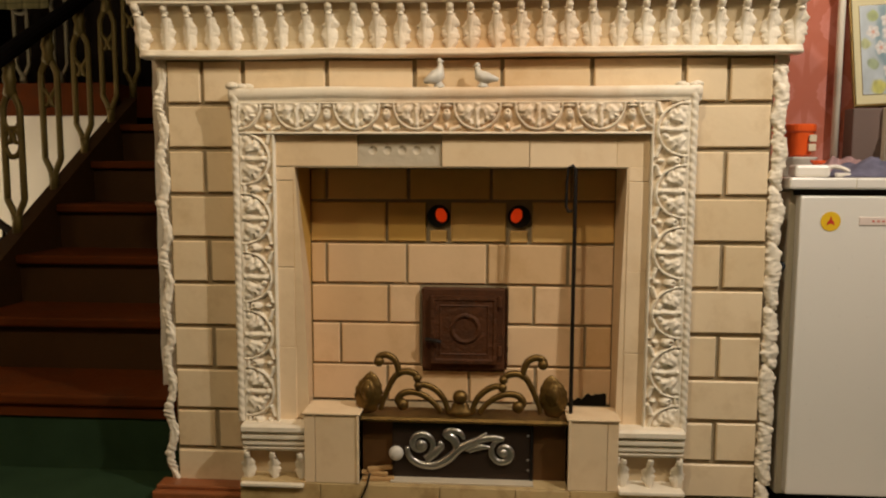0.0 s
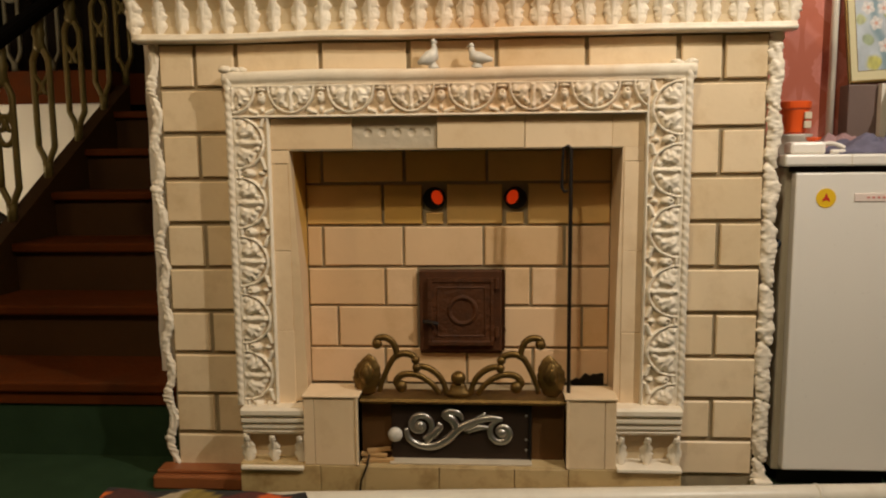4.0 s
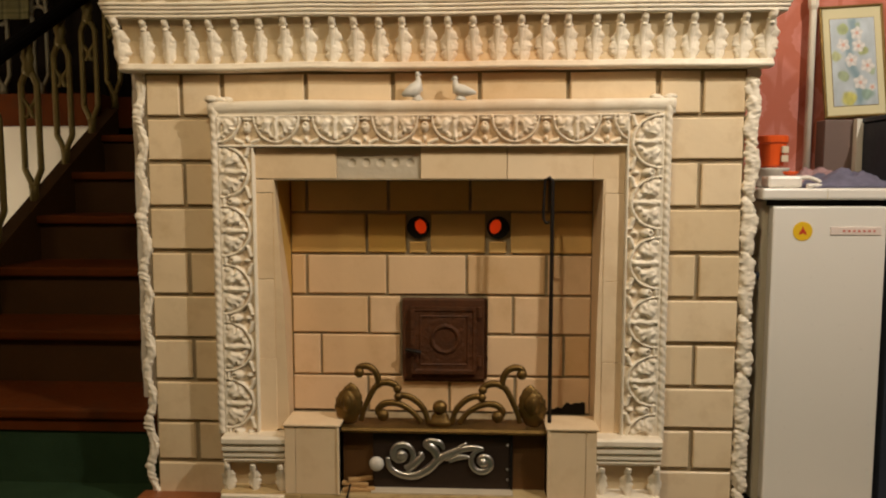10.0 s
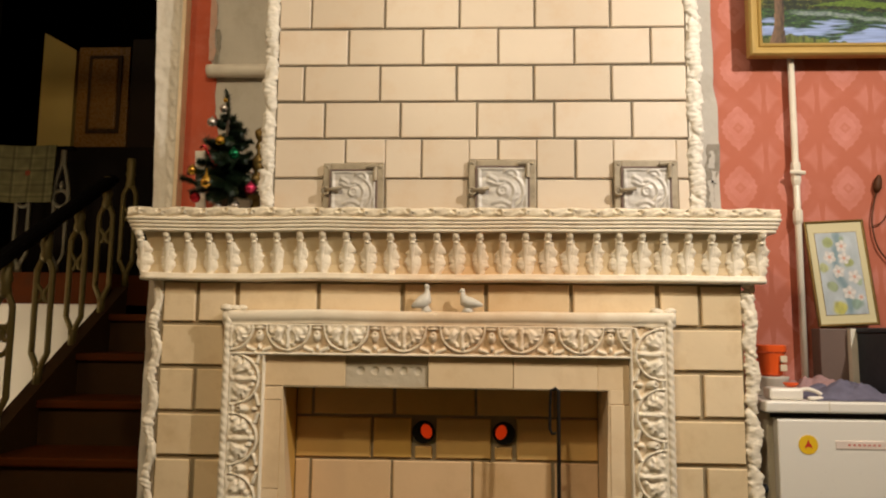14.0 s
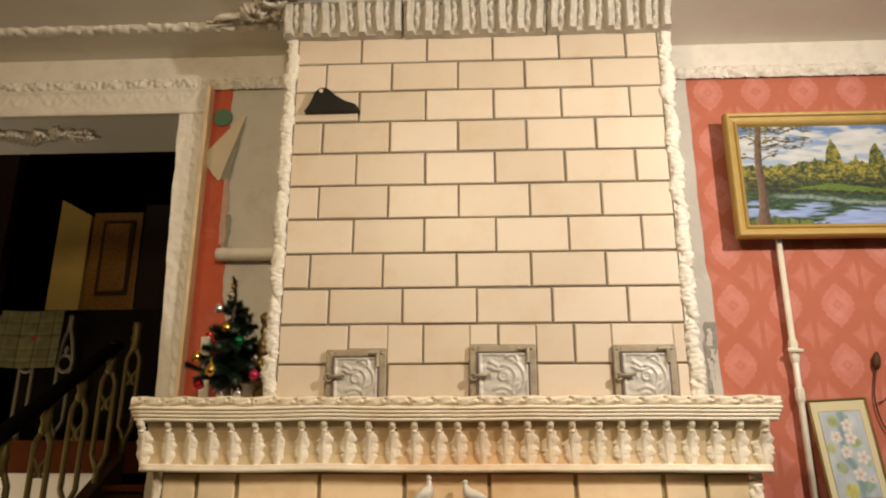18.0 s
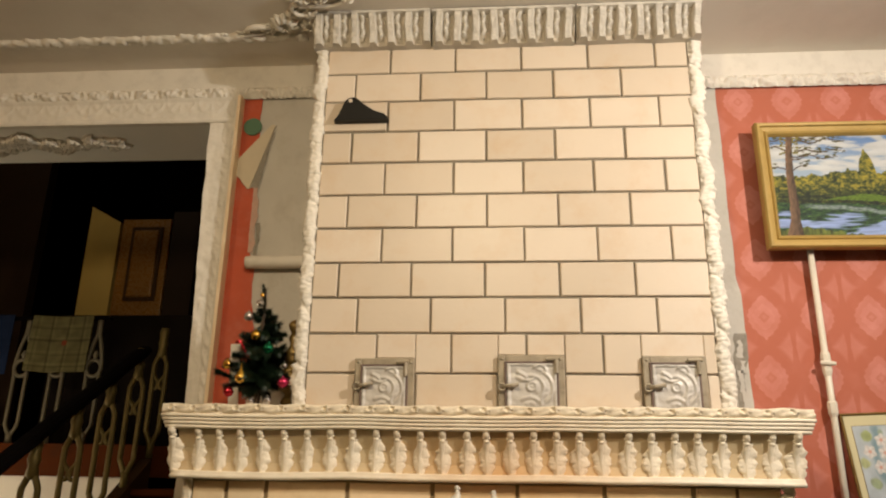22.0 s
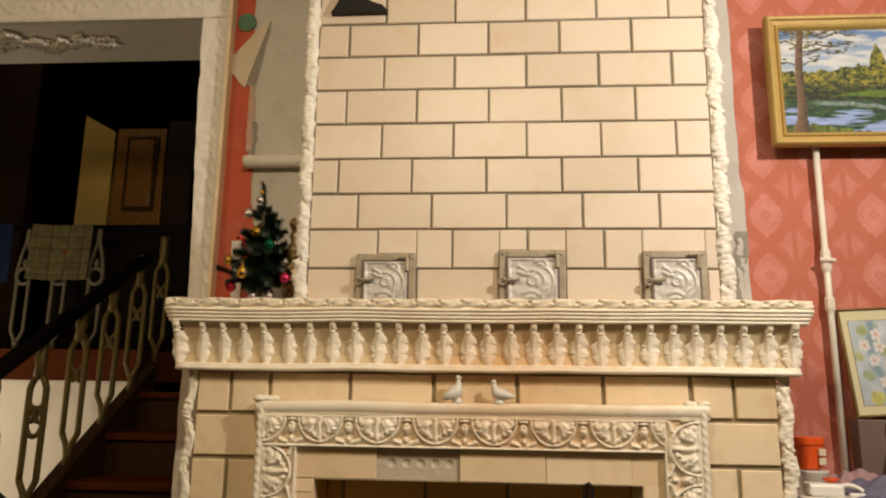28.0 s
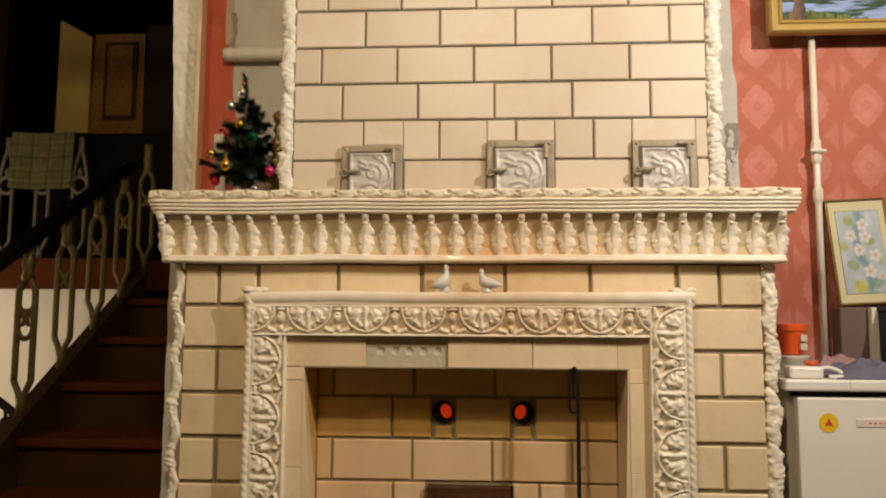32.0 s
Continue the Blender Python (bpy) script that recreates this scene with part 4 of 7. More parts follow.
# ceiling lamp in the room, out of the walk's sight
lampthing = thing("ceiling_lamp", "small unseen ceiling lamp with a cone shade", "lamp", "ceiling lamps", at=(MAIN_LAMP[0], MAIN_LAMP[1], 0))
part("rod", tube([(0, 0, CEIL), (0.0, -0.01, 2.70)], 0.008), IRON, lampthing)
bm = bmesh.new()
bmesh.ops.create_cone(bm, cap_ends=False, segments=28, radius1=0.085, radius2=0.03, depth=0.10, matrix=look(MAIN_LAMP, MAIN_AIM) @ Matrix.Translation((0, 0, 0.055)))
bmesh.ops.translate(bm, verts=bm.verts, vec=(-MAIN_LAMP[0], -MAIN_LAMP[1], 0))
part("shade", bm, ENAMEL_SIDE, lampthing)
# second unseen fitting, made up to carry the side fill
lamp3 = thing("ceiling_lamp", "small unseen ceiling lamp with a cone shade", "lamp", "ceiling lamps", at=(SIDE_FILL[0], SIDE_FILL[1], 0))
part("rod", tube([(0, 0, CEIL), (0.0, -0.01, 2.74)], 0.008), IRON, lamp3)
bm = bmesh.new()
bmesh.ops.create_cone(bm, cap_ends=False, segments=28, radius1=0.085, radius2=0.03, depth=0.10, matrix=look(SIDE_FILL, SIDE_AIM) @ Matrix.Translation((0, 0, 0.055)))
bmesh.ops.translate(bm, verts=bm.verts, vec=(-SIDE_FILL[0], -SIDE_FILL[1], 0))
part("shade", bm, ENAMEL_SIDE, lamp3)
# unseen stand that goes with the added left fill
lamp2 = thing("fill_stand", "unseen stand added for the fill light", "lamp", at=(FILL_LAMP[0], FILL_LAMP[1] - 0.03, 0))
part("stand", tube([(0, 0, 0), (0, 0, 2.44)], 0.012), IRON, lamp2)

# ---- stairs and landing ----
stairs = thing("staircase", "dark red-brown wooden staircase going up behind the wall", "staircase", kind="structure")
ST_L, RAIL_X = -1.83, -1.865
RISE, RUN, TREAD_Y, TREAD_Z = 0.193, 0.288, 0.142, 0.252
LAND_Z, LAND_Y = 1.44, 1.70
for k in range(6):
    z, y = TREAD_Z + RISE * k, TREAD_Y + RUN * k
    x1 = -0.895 if k == 0 else -1.0
    part("tread", box(ST_L + 0.002, x1, y, y + RUN + 0.05, z - 0.036, z, 0.008), STAIR_WOOD, stairs)
    if k:
        part("riser", box(ST_L + 0.002, x1, y + 0.030, y + 0.048, z - RISE, z - 0.037), STAIR_DARK, stairs)
    else:
        part("riser_board", box(ST_L + 0.002, x1, y + 0.012, y + 0.040, z - 0.075, z - 0.037), STAIR_WOOD, stairs)
        part("carpeted_riser", box(ST_L + 0.002, x1, y + 0.020, y + 0.048, 0.0, z - 0.076), CARPET, stairs, "green carpet on the lowest riser")


def stringer_top(y):
    return 0.209 + 0.652 * y


bm = bmesh.new()
outline = [(0.13, 0.0), (0.13, stringer_top(0.13)), (1.78, stringer_top(1.78)), (1.78, 1.02), (0.32, 0.0)]
lo = [bm.verts.new((RAIL_X - 0.034, y, z)) for y, z in outline]
hi = [bm.verts.new((RAIL_X + 0.034, y, z)) for y, z in outline]
bm.faces.new(lo)
bm.faces.new(hi[::-1])
for k in range(5):
    bm.faces.new((lo[k], hi[k], hi[(k + 1) % 5], lo[(k + 1) % 5]))
bmesh.ops.recalc_face_normals(bm, faces=bm.faces)
part("stringer", bm, STAIR_DARK, stairs)

structure("landing_floor", box(-5.2, RAIL_X - 0.036, LAND_Y, 5.2, LAND_Z - 0.168, LAND_Z), STAIR_WOOD, "red-brown wooden landing edge board", "landing")
structure("landing_floor_head", box(RAIL_X - 0.034, -1.0, TREAD_Y + RUN * 6, 5.2, LAND_Z - 0.168, LAND_Z), STAIR_WOOD, "red-brown landing boards at the stair head", "landing")
structure("wall_under_landing", box(-5.2, RAIL_X - 0.036, LAND_Y + 0.03, LAND_Y + 0.1, 0, LAND_Z - 0.168), WALL_WHITE, "white wall below the landing", "wall")
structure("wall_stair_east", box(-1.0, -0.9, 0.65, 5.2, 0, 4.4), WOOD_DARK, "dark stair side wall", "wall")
structure("wall_back", box(-5.2, 0.6, 4.6, 4.7, 0, 4.4), WOOD_DARK, "near-black back wall of the landing", "wall")
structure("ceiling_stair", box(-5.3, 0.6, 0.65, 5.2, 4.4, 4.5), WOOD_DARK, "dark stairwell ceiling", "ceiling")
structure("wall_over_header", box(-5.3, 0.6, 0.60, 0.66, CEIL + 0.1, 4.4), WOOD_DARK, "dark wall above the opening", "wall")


def upright_mesh(bm):
    bmesh.ops.recalc_face_normals(bm, faces=bm.faces)
    me = bpy.data.meshes.new("baluster")
    bm.to_mesh(me)
    bm.free()
    return me


def stair_baluster(h, ringed):
    """A cast upright: a foot that forks into two bars, curls below a thick carved head, a ring between the bars of some."""
    bm = bmesh.new()
    w, r = 0.036, 0.0135
    add_tube(bm, [(0, 0, -0.03), (0, 0, 0.02), (0, 0, 0.05)], [0.020, 0.019, 0.022], 8)
    for s in (-1, 1):
        pts = [(s * 0.006, 0, 0.04), (s * 0.018, 0, 0.075), (s * w, 0, 0.115), (s * w, 0, 0.15), (s * w, 0, h - 0.24), (s * w * 0.92, 0, h - 0.20), (s * 0.018, 0, h - 0.165), (s * 0.008, 0, h - 0.14)]
        line, rad = smooth_path(pts, [r] * len(pts), 3)
        add_tube(bm, line, rad, 7)
        add_tube(bm, *smooth_path([(s * w, 0, h - 0.26), (s * 0.020, 0, h - 0.285), (s * 0.004, 0, h - 0.31), (s * 0.012, 0, h - 0.345), (s * 0.026, 0, h - 0.34)], [0.009, 0.010, 0.010, 0.009, 0.006], 3), 6)
    if ringed:
        add_tube(bm, [(w * math.cos(a), 0, h * 0.50 + 0.058 * math.sin(a)) for a in [2 * math.pi * k / 18 for k in range(19)]], 0.0115, 7, caps=False)
    add_tube(bm, [(0, 0, h - 0.17), (0, 0, h - 0.15), (0, 0, h - 0.115), (0, 0, h - 0.09), (0, 0, h - 0.065), (0, 0, h - 0.03), (0, 0, h)], [0.012, 0.027, 0.021, 0.028, 0.022, 0.026, 0.022], 9)
    return upright_mesh(bm)


def landing_baluster(h):
    """A cast upright with a ring under its pointed head and two bars below."""
    bm = bmesh.new()
    zr = 0.60 * h
    add_tube(bm, [(0.042 * math.cos(a), 0, zr + 0.046 * math.sin(a)) for a in [2 * math.pi * k / 18 for k in range(19)]], 0.011, 7, caps=False)
    add_tube(bm, [(0, 0, 0), (0, 0, 0.03), (0, 0, 0.06)], [0.020, 0.017, 0.018], 8)
    for s in (-1, 1):
        add_tube(bm, *smooth_path([(s * 0.008, 0, 0.05), (s * 0.034, 0, 0.10), (s * 0.036, 0, 0.14), (s * 0.036, 0, zr - 0.05), (s * 0.044, 0, zr)], [0.011] * 5, 3), 7)
        add_tube(bm, *smooth_path([(s * 0.044, 0, zr), (s * 0.036, 0, zr + 0.07), (s * 0.020, 0, zr + 0.15), (s * 0.007, 0, h - 0.08), (s * 0.005, 0, h)], [0.011, 0.011, 0.011, 0.011, 0.011], 3), 7)
    add_tube(bm, [(0, 0, zr + 0.05), (0, 0, zr + 0.075), (0, 0, zr + 0.10)], [0.006, 0.016, 0.006], 7)
    return upright_mesh(bm)


rail = thing("stair_railing", "pale painted cast-metal stair balusters under a dark handrail", "railing")
bal, bal_ring = stair_baluster(0.69, False), stair_baluster(0.69, True)
for k in range(6):
    y = 0.525 + 0.278 * k - 0.004 * k * k
    mesh_part("baluster", bal_ring if k == 1 else bal, CAST, rail, smooth=True).location = (RAIL_X, y, stringer_top(y) + 0.012)
part("handrail", tube([(RAIL_X, 0.12, 1.040), (RAIL_X, 0.73, 1.405), (RAIL_X, 1.60, 1.93)], 0.045, 12, 0.62), RAIL_DARK, rail, "dark handrail")

lrail = thing("landing_railing", "pale cast-metal railing along the landing edge", "railing")
bal2 = landing_baluster(0.69)
for k in range(11):
    mesh_part("baluster", bal2, BALUSTER_WHITE, lrail, smooth=True).location = (-2.222 - 0.213 * k, LAND_Y + 0.05, LAND_Z)
part("top_rail", box(-5.2, -2.16, LAND_Y + 0.03, LAND_Y + 0.07, LAND_Z + 0.69, LAND_Z + 0.708, 0.004), RAIL_DARK, lrail)
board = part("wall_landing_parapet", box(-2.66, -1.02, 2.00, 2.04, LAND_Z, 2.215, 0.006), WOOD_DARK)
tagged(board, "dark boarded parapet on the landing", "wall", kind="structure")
rod = thing("iron_rod", "dark iron rod with a ball end beside the stair foot", "rod")
part("bar", tube([(-2.34, 0.98, 0.0), (-2.34, 0.95, 0.90), (-2.20, 0.90, 0.88), (-1.945, 0.88, 0.715)], 0.018, 8), IRON, rod)
bm = bmesh.new()
add_ball(bm, (-1.985, 0.885, 0.672), (0.026, 0.026, 0.026), 10)
add_tube(bm, [(-1.985, 0.885, 0.69), (-1.985, 0.885, 0.745)], 0.007, 6)
part("ball_end", bm, IRON, rod, smooth=True)


def towel_colour(u, v):
    c = np.array((0.155, 0.140, 0.058))
    for k in (0.10, 0.34, 0.62, 0.86):
        if abs(u - k) < 0.016 or abs(v - k * 0.9) < 0.014:
            c = c * 0.62
        if abs(u - k - 0.045) < 0.010 or abs(v - k * 0.9 - 0.05) < 0.012:
            c = c * 1.30
    if math.hypot((u - 0.60) * 1.2, v - 0.52) < 0.05:
        c = np.array((0.28, 0.05, 0.02))
    return c * (0.85 + 0.3 * noise.noise((u * 8, v * 8, 0)))


me = picture(0.36, 0.318, 0.006, towel_colour, lambda u, v: (-2.618 + u + 0.04 * v, LAND_Y + 0.012 - 0.010 * math.sin(u * 34) * (1 - v / 0.318), LAND_Z + 0.395 + v - 0.01 * math.sin(u * 8)))
tw = mesh_part("towel", me, TEXTILE, smooth=True)
mod = tw.modifiers.new("thick", "SOLIDIFY")
mod.thickness = 0.006
tagged(tw, "checked yellowish towel hung over the landing rail", "towel")
bm = relief(0.30, 0.34, lambda u, v: 0.010 * math.sin(u * 40 + 3 * v) * (1 - v / 0.4), 0.01, 0.006, lambda u, v, h: (-3.02 + u, LAND_Y + 0.012 - h, LAND_Z + 0.375 + v))
cl = part("blue_cloth", bm, CLOTH_BLUE, smooth=True)
tagged(cl, "dark blue cloth hung over the landing rail", "cloth")

# doorway on the landing
bm = bmesh.new()
q = [(-2.605, 2.10), (-2.431, 2.16), (-2.431, 2.30), (-2.605, 2.30)]
lo = [bm.verts.new((x, y, LAND_Z)) for x, y in q]
hi = [bm.verts.new((x, y, 2.965 if k in (0, 3) else 2.875)) for k, (x, y) in enumerate(q)]
bm.faces.new(lo)
bm.faces.new(hi[::-1])
for k in range(4):
    bm.faces.new((lo[k], hi[k], hi[(k + 1) % 4], lo[(k + 1) % 4]))
bmesh.ops.recalc_face_normals(bm, faces=bm.faces)
structure("wall_ochre", bm, WALL_YELLOW, "ochre painted wall pier beside the landing door", "wall")
structure("wall_brown", box(-5.2, -2.96, 2.12, 2.2, LAND_Z, 4.4), WOOD_BROWN, "dim brown wall of the landing", "wall")
door = thing("door_landing", "varnished brown panelled door on the landing", "door", kind="structure", at=(0, 0, 0))
part("leaf", box(-2.412, -2.085, 2.16, 2.195, LAND_Z, 2.895, 0.004), WOOD_DOOR, door)
for z0, z1 in ((LAND_Z + 0.12, LAND_Z + 0.66), (2.362, 2.815)):
    part("panel", box(-2.318, -2.150, 2.140, 2.16, z0, z1, 0.012), WOOD_DOOR, door)
    part("panel_moulding", box(-2.340, -2.128, 2.150, 2.158, z0 - 0.022, z1 + 0.022, 0.004), STAIR_DARK, door)
structure("door_frame", box(-2.08, -1.90, 2.17, 2.25, LAND_Z, 2.95, 0.004), WOOD_BROWN, "dim red-brown door frame on the landing", "door frame")

# ---- fireplace ----
FX0, FX1 = -0.856, 0.836
fire = thing("fireplace", "large cream tiled fireplace with carved plaster frame and mantel", "fireplace")
NX0, NX1, NZ0, NZ1, NY = -0.478, 0.446, 0.262, 0.984, 0.147

# masonry core round the niche
for nm, b in (
    ("masonry_pier", (FX0, NX0, 0.008, WALL_Y - 0.004, 0.0, 1.30)),
    ("masonry_pier", (NX1, FX1, 0.008, WALL_Y - 0.004, 0.0, 1.30)),
    ("masonry_lintel", (NX0, NX1, 0.008, WALL_Y - 0.004, NZ1, 1.30)),
    ("masonry_back", (NX0, NX1, NY - 0.004, WALL_Y - 0.004, 0.0, NZ1)),
):
    part(nm, box(*b), MORTAR, fire, "grey-brown mortar joints")

ROWS_Z = [1.285, 1.159, 1.032, 0.903, 0.775, 0.646, 0.516, 0.391, 0.267, 0.147, 0.040]
JT = 0.0125
for r, (z1, z0) in enumerate(zip(ROWS_Z, ROWS_Z[1:])):
    if r == 0:
        xs = [FX0, -0.749, -0.630, -0.389, -0.142, 0.102, 0.348, 0.595, 0.714, FX1]
    elif r % 2 == 0:
        xs = [FX0, -0.746 + 0.0025 * (r - 2), -0.600, None, 0.590, 0.715, FX1]
    else:
        xs = [FX0, -0.600, None, 0.590, FX1]
    for a, b in zip(xs, xs[1:]):
        if a is not None and b is not None:
            tile(fire, a, b, z0, z1, 0.011, TILE, JT, d=0.013)

# back of the niche
NROWS = [(0.984, 0.884, [-0.424, -0.174, 0.076, 0.313]), (0.884, 0.756, None), (0.756, 0.629, [-0.427, -0.179, 0.065, 0.307]), (0.629, 0.508, None), (0.508, 0.378, None), (0.378, 0.262, [-0.240, 0.012, 0.215])]
for r, (z1, z0, js) in enumerate(NROWS):
    if js is not None:
        cells = list(zip([NX0] + js, js + [NX1]))
    elif r == 1:
        cells = [(NX0, -0.240), (-0.240, -0.116), (-0.049, 0.126), (0.195, NX1)]
    elif r == 3:
        cells = [(NX0, -0.236), (-0.236, -0.134), (0.124, 0.207), (0.207, NX1)]
    else:
        cells = [(NX0, -0.386), (-0.386, -0.134), (0.124, 0.362), (0.362, NX1)]
    # the two upper rows carry the lintel's shade in their browner tile
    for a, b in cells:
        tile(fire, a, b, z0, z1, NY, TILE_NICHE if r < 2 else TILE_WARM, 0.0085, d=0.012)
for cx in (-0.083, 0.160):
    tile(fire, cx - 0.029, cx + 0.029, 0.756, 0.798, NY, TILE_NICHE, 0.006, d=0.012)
    bm = bmesh.new()
    bmesh.ops.create_cone(bm, cap_ends=True, segments=28, radius1=0.034, radius2=0.034, depth=0.012, matrix=pose(cx, NY - 0.008, 0.838, 90))
    part("flue_hole", bm, BLACK, fire, "black round hole")
    bm = bmesh.new()
    q = add_ball(bm, (cx + (0.009 if cx < 0 else -0.009), NY - 0.013, 0.838), (0.0170, 0.006, 0.0225), 14)
    bmesh.ops.rotate(bm, verts=q, cent=(cx, NY, 0.838), matrix=Matrix.Rotation(-0.35 if cx < 0 else 0.35, 3, "Y"))
    part("orange_light", bm, ORANGE_GLASS, fire, "glowing orange-red glass", smooth=True)

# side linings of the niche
# soot and shade of the left side are in its browner material
part("niche_side", box(NX0 - 0.001, NX0 + 0.003, -0.040, NY - 0.013, NZ0, NZ1), TILE_NICHE, fire, "lining browned by heat and by painted-in shade")
part("niche_side", box(NX1 - 0.003, NX1 + 0.001, -0.040, NY - 0.013, NZ0, NZ1), TILE_PLAIN, fire, "plain cream lining")
part("niche_ceiling", box(NX0, NX1, -0.040, NY - 0.013, NZ1 - 0.003, NZ1 + 0.001), MORTAR, fire, "sooty lining")
part("niche_floor", box(NX0, NX1, -0.03, NY - 0.013, NZ0 - 0.01, NZ0), MORTAR, fire, "ash-grey floor of the niche")

# jamb returns: the opening narrows towards its foot
for xa, xb, nm in ((NX0, NX0 + 0.036, "jamb_return"), (NX1, NX1 - 0.017, "jamb_return")):
    bm = bmesh.new()
    top = [bm.verts.new(c) for c in ((xa, -0.0405, NZ1), (xa + 0.1 * (xb - xa), -0.0405, NZ1), (xa + 0.02 * (xb - xa), NY - 0.014, NZ1), (xa, NY - 0.014, NZ1))]
    mid = [bm.verts.new(c) for c in ((xa, -0.0405, 0.62), (xa + 0.72 * (xb - xa), -0.0405, 0.62), (xa + 0.05 * (xb - xa), NY - 0.014, 0.62), (xa, NY - 0.014, 0.62))]
    low = [bm.verts.new(c) for c in ((xa, -0.0405, NZ0), (xb, -0.0405, NZ0), (xa + 0.08 * (xb - xa), NY - 0.014, NZ0), (xa, NY - 0.014, NZ0))]
    for p, q in ((top, mid), (mid, low)):
        for k in range(4):
            bm.faces.new((p[k], p[(k + 1) % 4], q[(k + 1) % 4], q[k]))
    bm.faces.new(top)
    bm.faces.new(low[::-1])
    bmesh.ops.recalc_face_normals(bm, faces=bm.faces)
    part(nm, bm, TILE_PLAIN, fire, "plain cream jamb return")

# plain tiles round the opening
LX = [-0.530, -0.297, -0.062, 0.178, 0.414, 0.502]
for k, (a, b) in enumerate(zip(LX, LX[1:])):
    if k == 1:
        continue
    tile(fire, a, b, 0.983, 1.072, 0.0, TILE_PLAIN, 0.0014, "lintel_tile", d=0.042)


def patch_height(u, v):
    h = 0.0
    for k in range(5):
        h -= bump_at(u, v, 0.042 + k * 0.041, 0.045, 0.011, 0.011, 0.005)
    return h + 0.001 * fbm(u * 30, v * 30)


part("lintel_patch", relief(0.233, 0.088, patch_height, 0.003, 0.02, lambda u, v, h: (-0.296 + u, -0.034 - h, 0.984 + v)), TILE_GREY, fire, "grey cement patch with five dimples")
JZ = [0.983, 0.945, 0.700, 0.470, 0.255]
for z1, z0 in zip(JZ, JZ[1:]):
    tile(fire, -0.530, NX0, z0, z1, 0.0, TILE_PLAIN, 0.0010, "jamb_tile", d=0.042)
    tile(fire, NX1, 0.502, z0, z1, 0.0, TILE_PLAIN, 0.0010, "jamb_tile", d=0.042)

# carved frame
frame_th = -0.052


def flat(x0, z0):
    return lambda u, v, h: (x0 + u, frame_th - h, z0 + v)


def upright(x0, z0):
    return lambda u, v, h: (x0 + v, frame_th - h, z0 + u)


RP = 0.165
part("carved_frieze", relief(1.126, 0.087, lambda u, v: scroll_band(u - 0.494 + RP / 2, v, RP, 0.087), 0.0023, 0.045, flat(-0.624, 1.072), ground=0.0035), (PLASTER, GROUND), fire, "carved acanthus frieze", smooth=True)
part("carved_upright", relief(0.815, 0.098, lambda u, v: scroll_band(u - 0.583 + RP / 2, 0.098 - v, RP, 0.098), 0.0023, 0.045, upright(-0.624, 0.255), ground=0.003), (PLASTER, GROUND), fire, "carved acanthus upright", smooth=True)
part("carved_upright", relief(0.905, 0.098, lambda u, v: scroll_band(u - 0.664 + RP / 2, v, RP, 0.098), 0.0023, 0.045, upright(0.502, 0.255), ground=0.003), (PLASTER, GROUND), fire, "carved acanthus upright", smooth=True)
for x in (-0.634, 0.610):
    part("rope_edge", rope((x, frame_th - 0.004, 0.255), (x, frame_th - 0.004, 1.190), 0.0115), PLASTER, fire, smooth=True)
    part("rope_backing", box(x - 0.012, x + 0.012, frame_th + 0.002, 0.0, 0.255, 1.165), PLASTER, fire)
part("frame_top", extrude_profile([(0.0, 1.158), (-0.058, 1.158), (-0.059, 1.161), (-0.059, 1.166), (-0.062, 1.169), (-0.065, 1.174), (-0.066, 1.180), (-0.066, 1.189), (-0.063, 1.195), (-0.058, 1.198), (0.0, 1.199)], -0.650, 0.628, 150, 0.004), PLASTER, fire, "rounded top ledge", smooth=True)
for x in (-0.622, 0.600):
    bm = bmesh.new()
    for k in range(6):
        add_ball(bm, (x + random.uniform(-0.022, 0.022), -0.050 + random.uniform(-0.01, 0.02), 1.198 + random.uniform(0, 0.010)), (0.018, 0.014, 0.009), 8)
    part("corner_rosette", bm, PLASTER, fire, smooth=True)

# foot brackets under the uprights
POSTS = [leafy_console(0.090, 3.1 * k + 2, 0) for k in range(3)]
for x0, x1, dz in ((-0.624, -0.440, 0.0), (0.428, 0.608, 0.010)):
    prof = [(0, 0.178), (-0.082, 0.178), (-0.086, 0.186), (-0.082, 0.192), (-0.090, 0.198), (-0.090, 0.206), (-0.086, 0.210), (-0.096, 0.217), (-0.096, 0.226), (-0.090, 0.230), (-0.102, 0.240), (-0.102, 0.252), (-0.094, 0.257), (0, 0.257)]
    part("bracket_moulding", extrude_profile([(y, z + dz) for y, z in prof], x0, x1, 14, 0.002), PLASTER, fire)
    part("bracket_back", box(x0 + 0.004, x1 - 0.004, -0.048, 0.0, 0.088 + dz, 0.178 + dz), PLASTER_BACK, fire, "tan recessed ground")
    for xa in (x0 + 0.001, x1 - 0.009):
        part("bracket_side", box(xa, xa + 0.008, -0.090, -0.048, 0.092 + dz, 0.178 + dz, 0.003), PLASTER, fire)
    part("bracket_sill", box(x0 + 0.002, x1 - 0.002, -0.124, 0.0, 0.086 + dz, 0.097 + dz, 0.003), PLASTER, fire)
    for k, x in enumerate((x0 + 0.018, (x0 + x1) / 2, x1 - 0.018)):
        ob = mesh_part("bracket_post", POSTS[k], PLASTER, fire, smooth=True)
        ob.location = (x, -0.084, 0.094 + dz)
        ob.scale = (0.86 if k < 2 else -0.86, 0.62, 0.95)

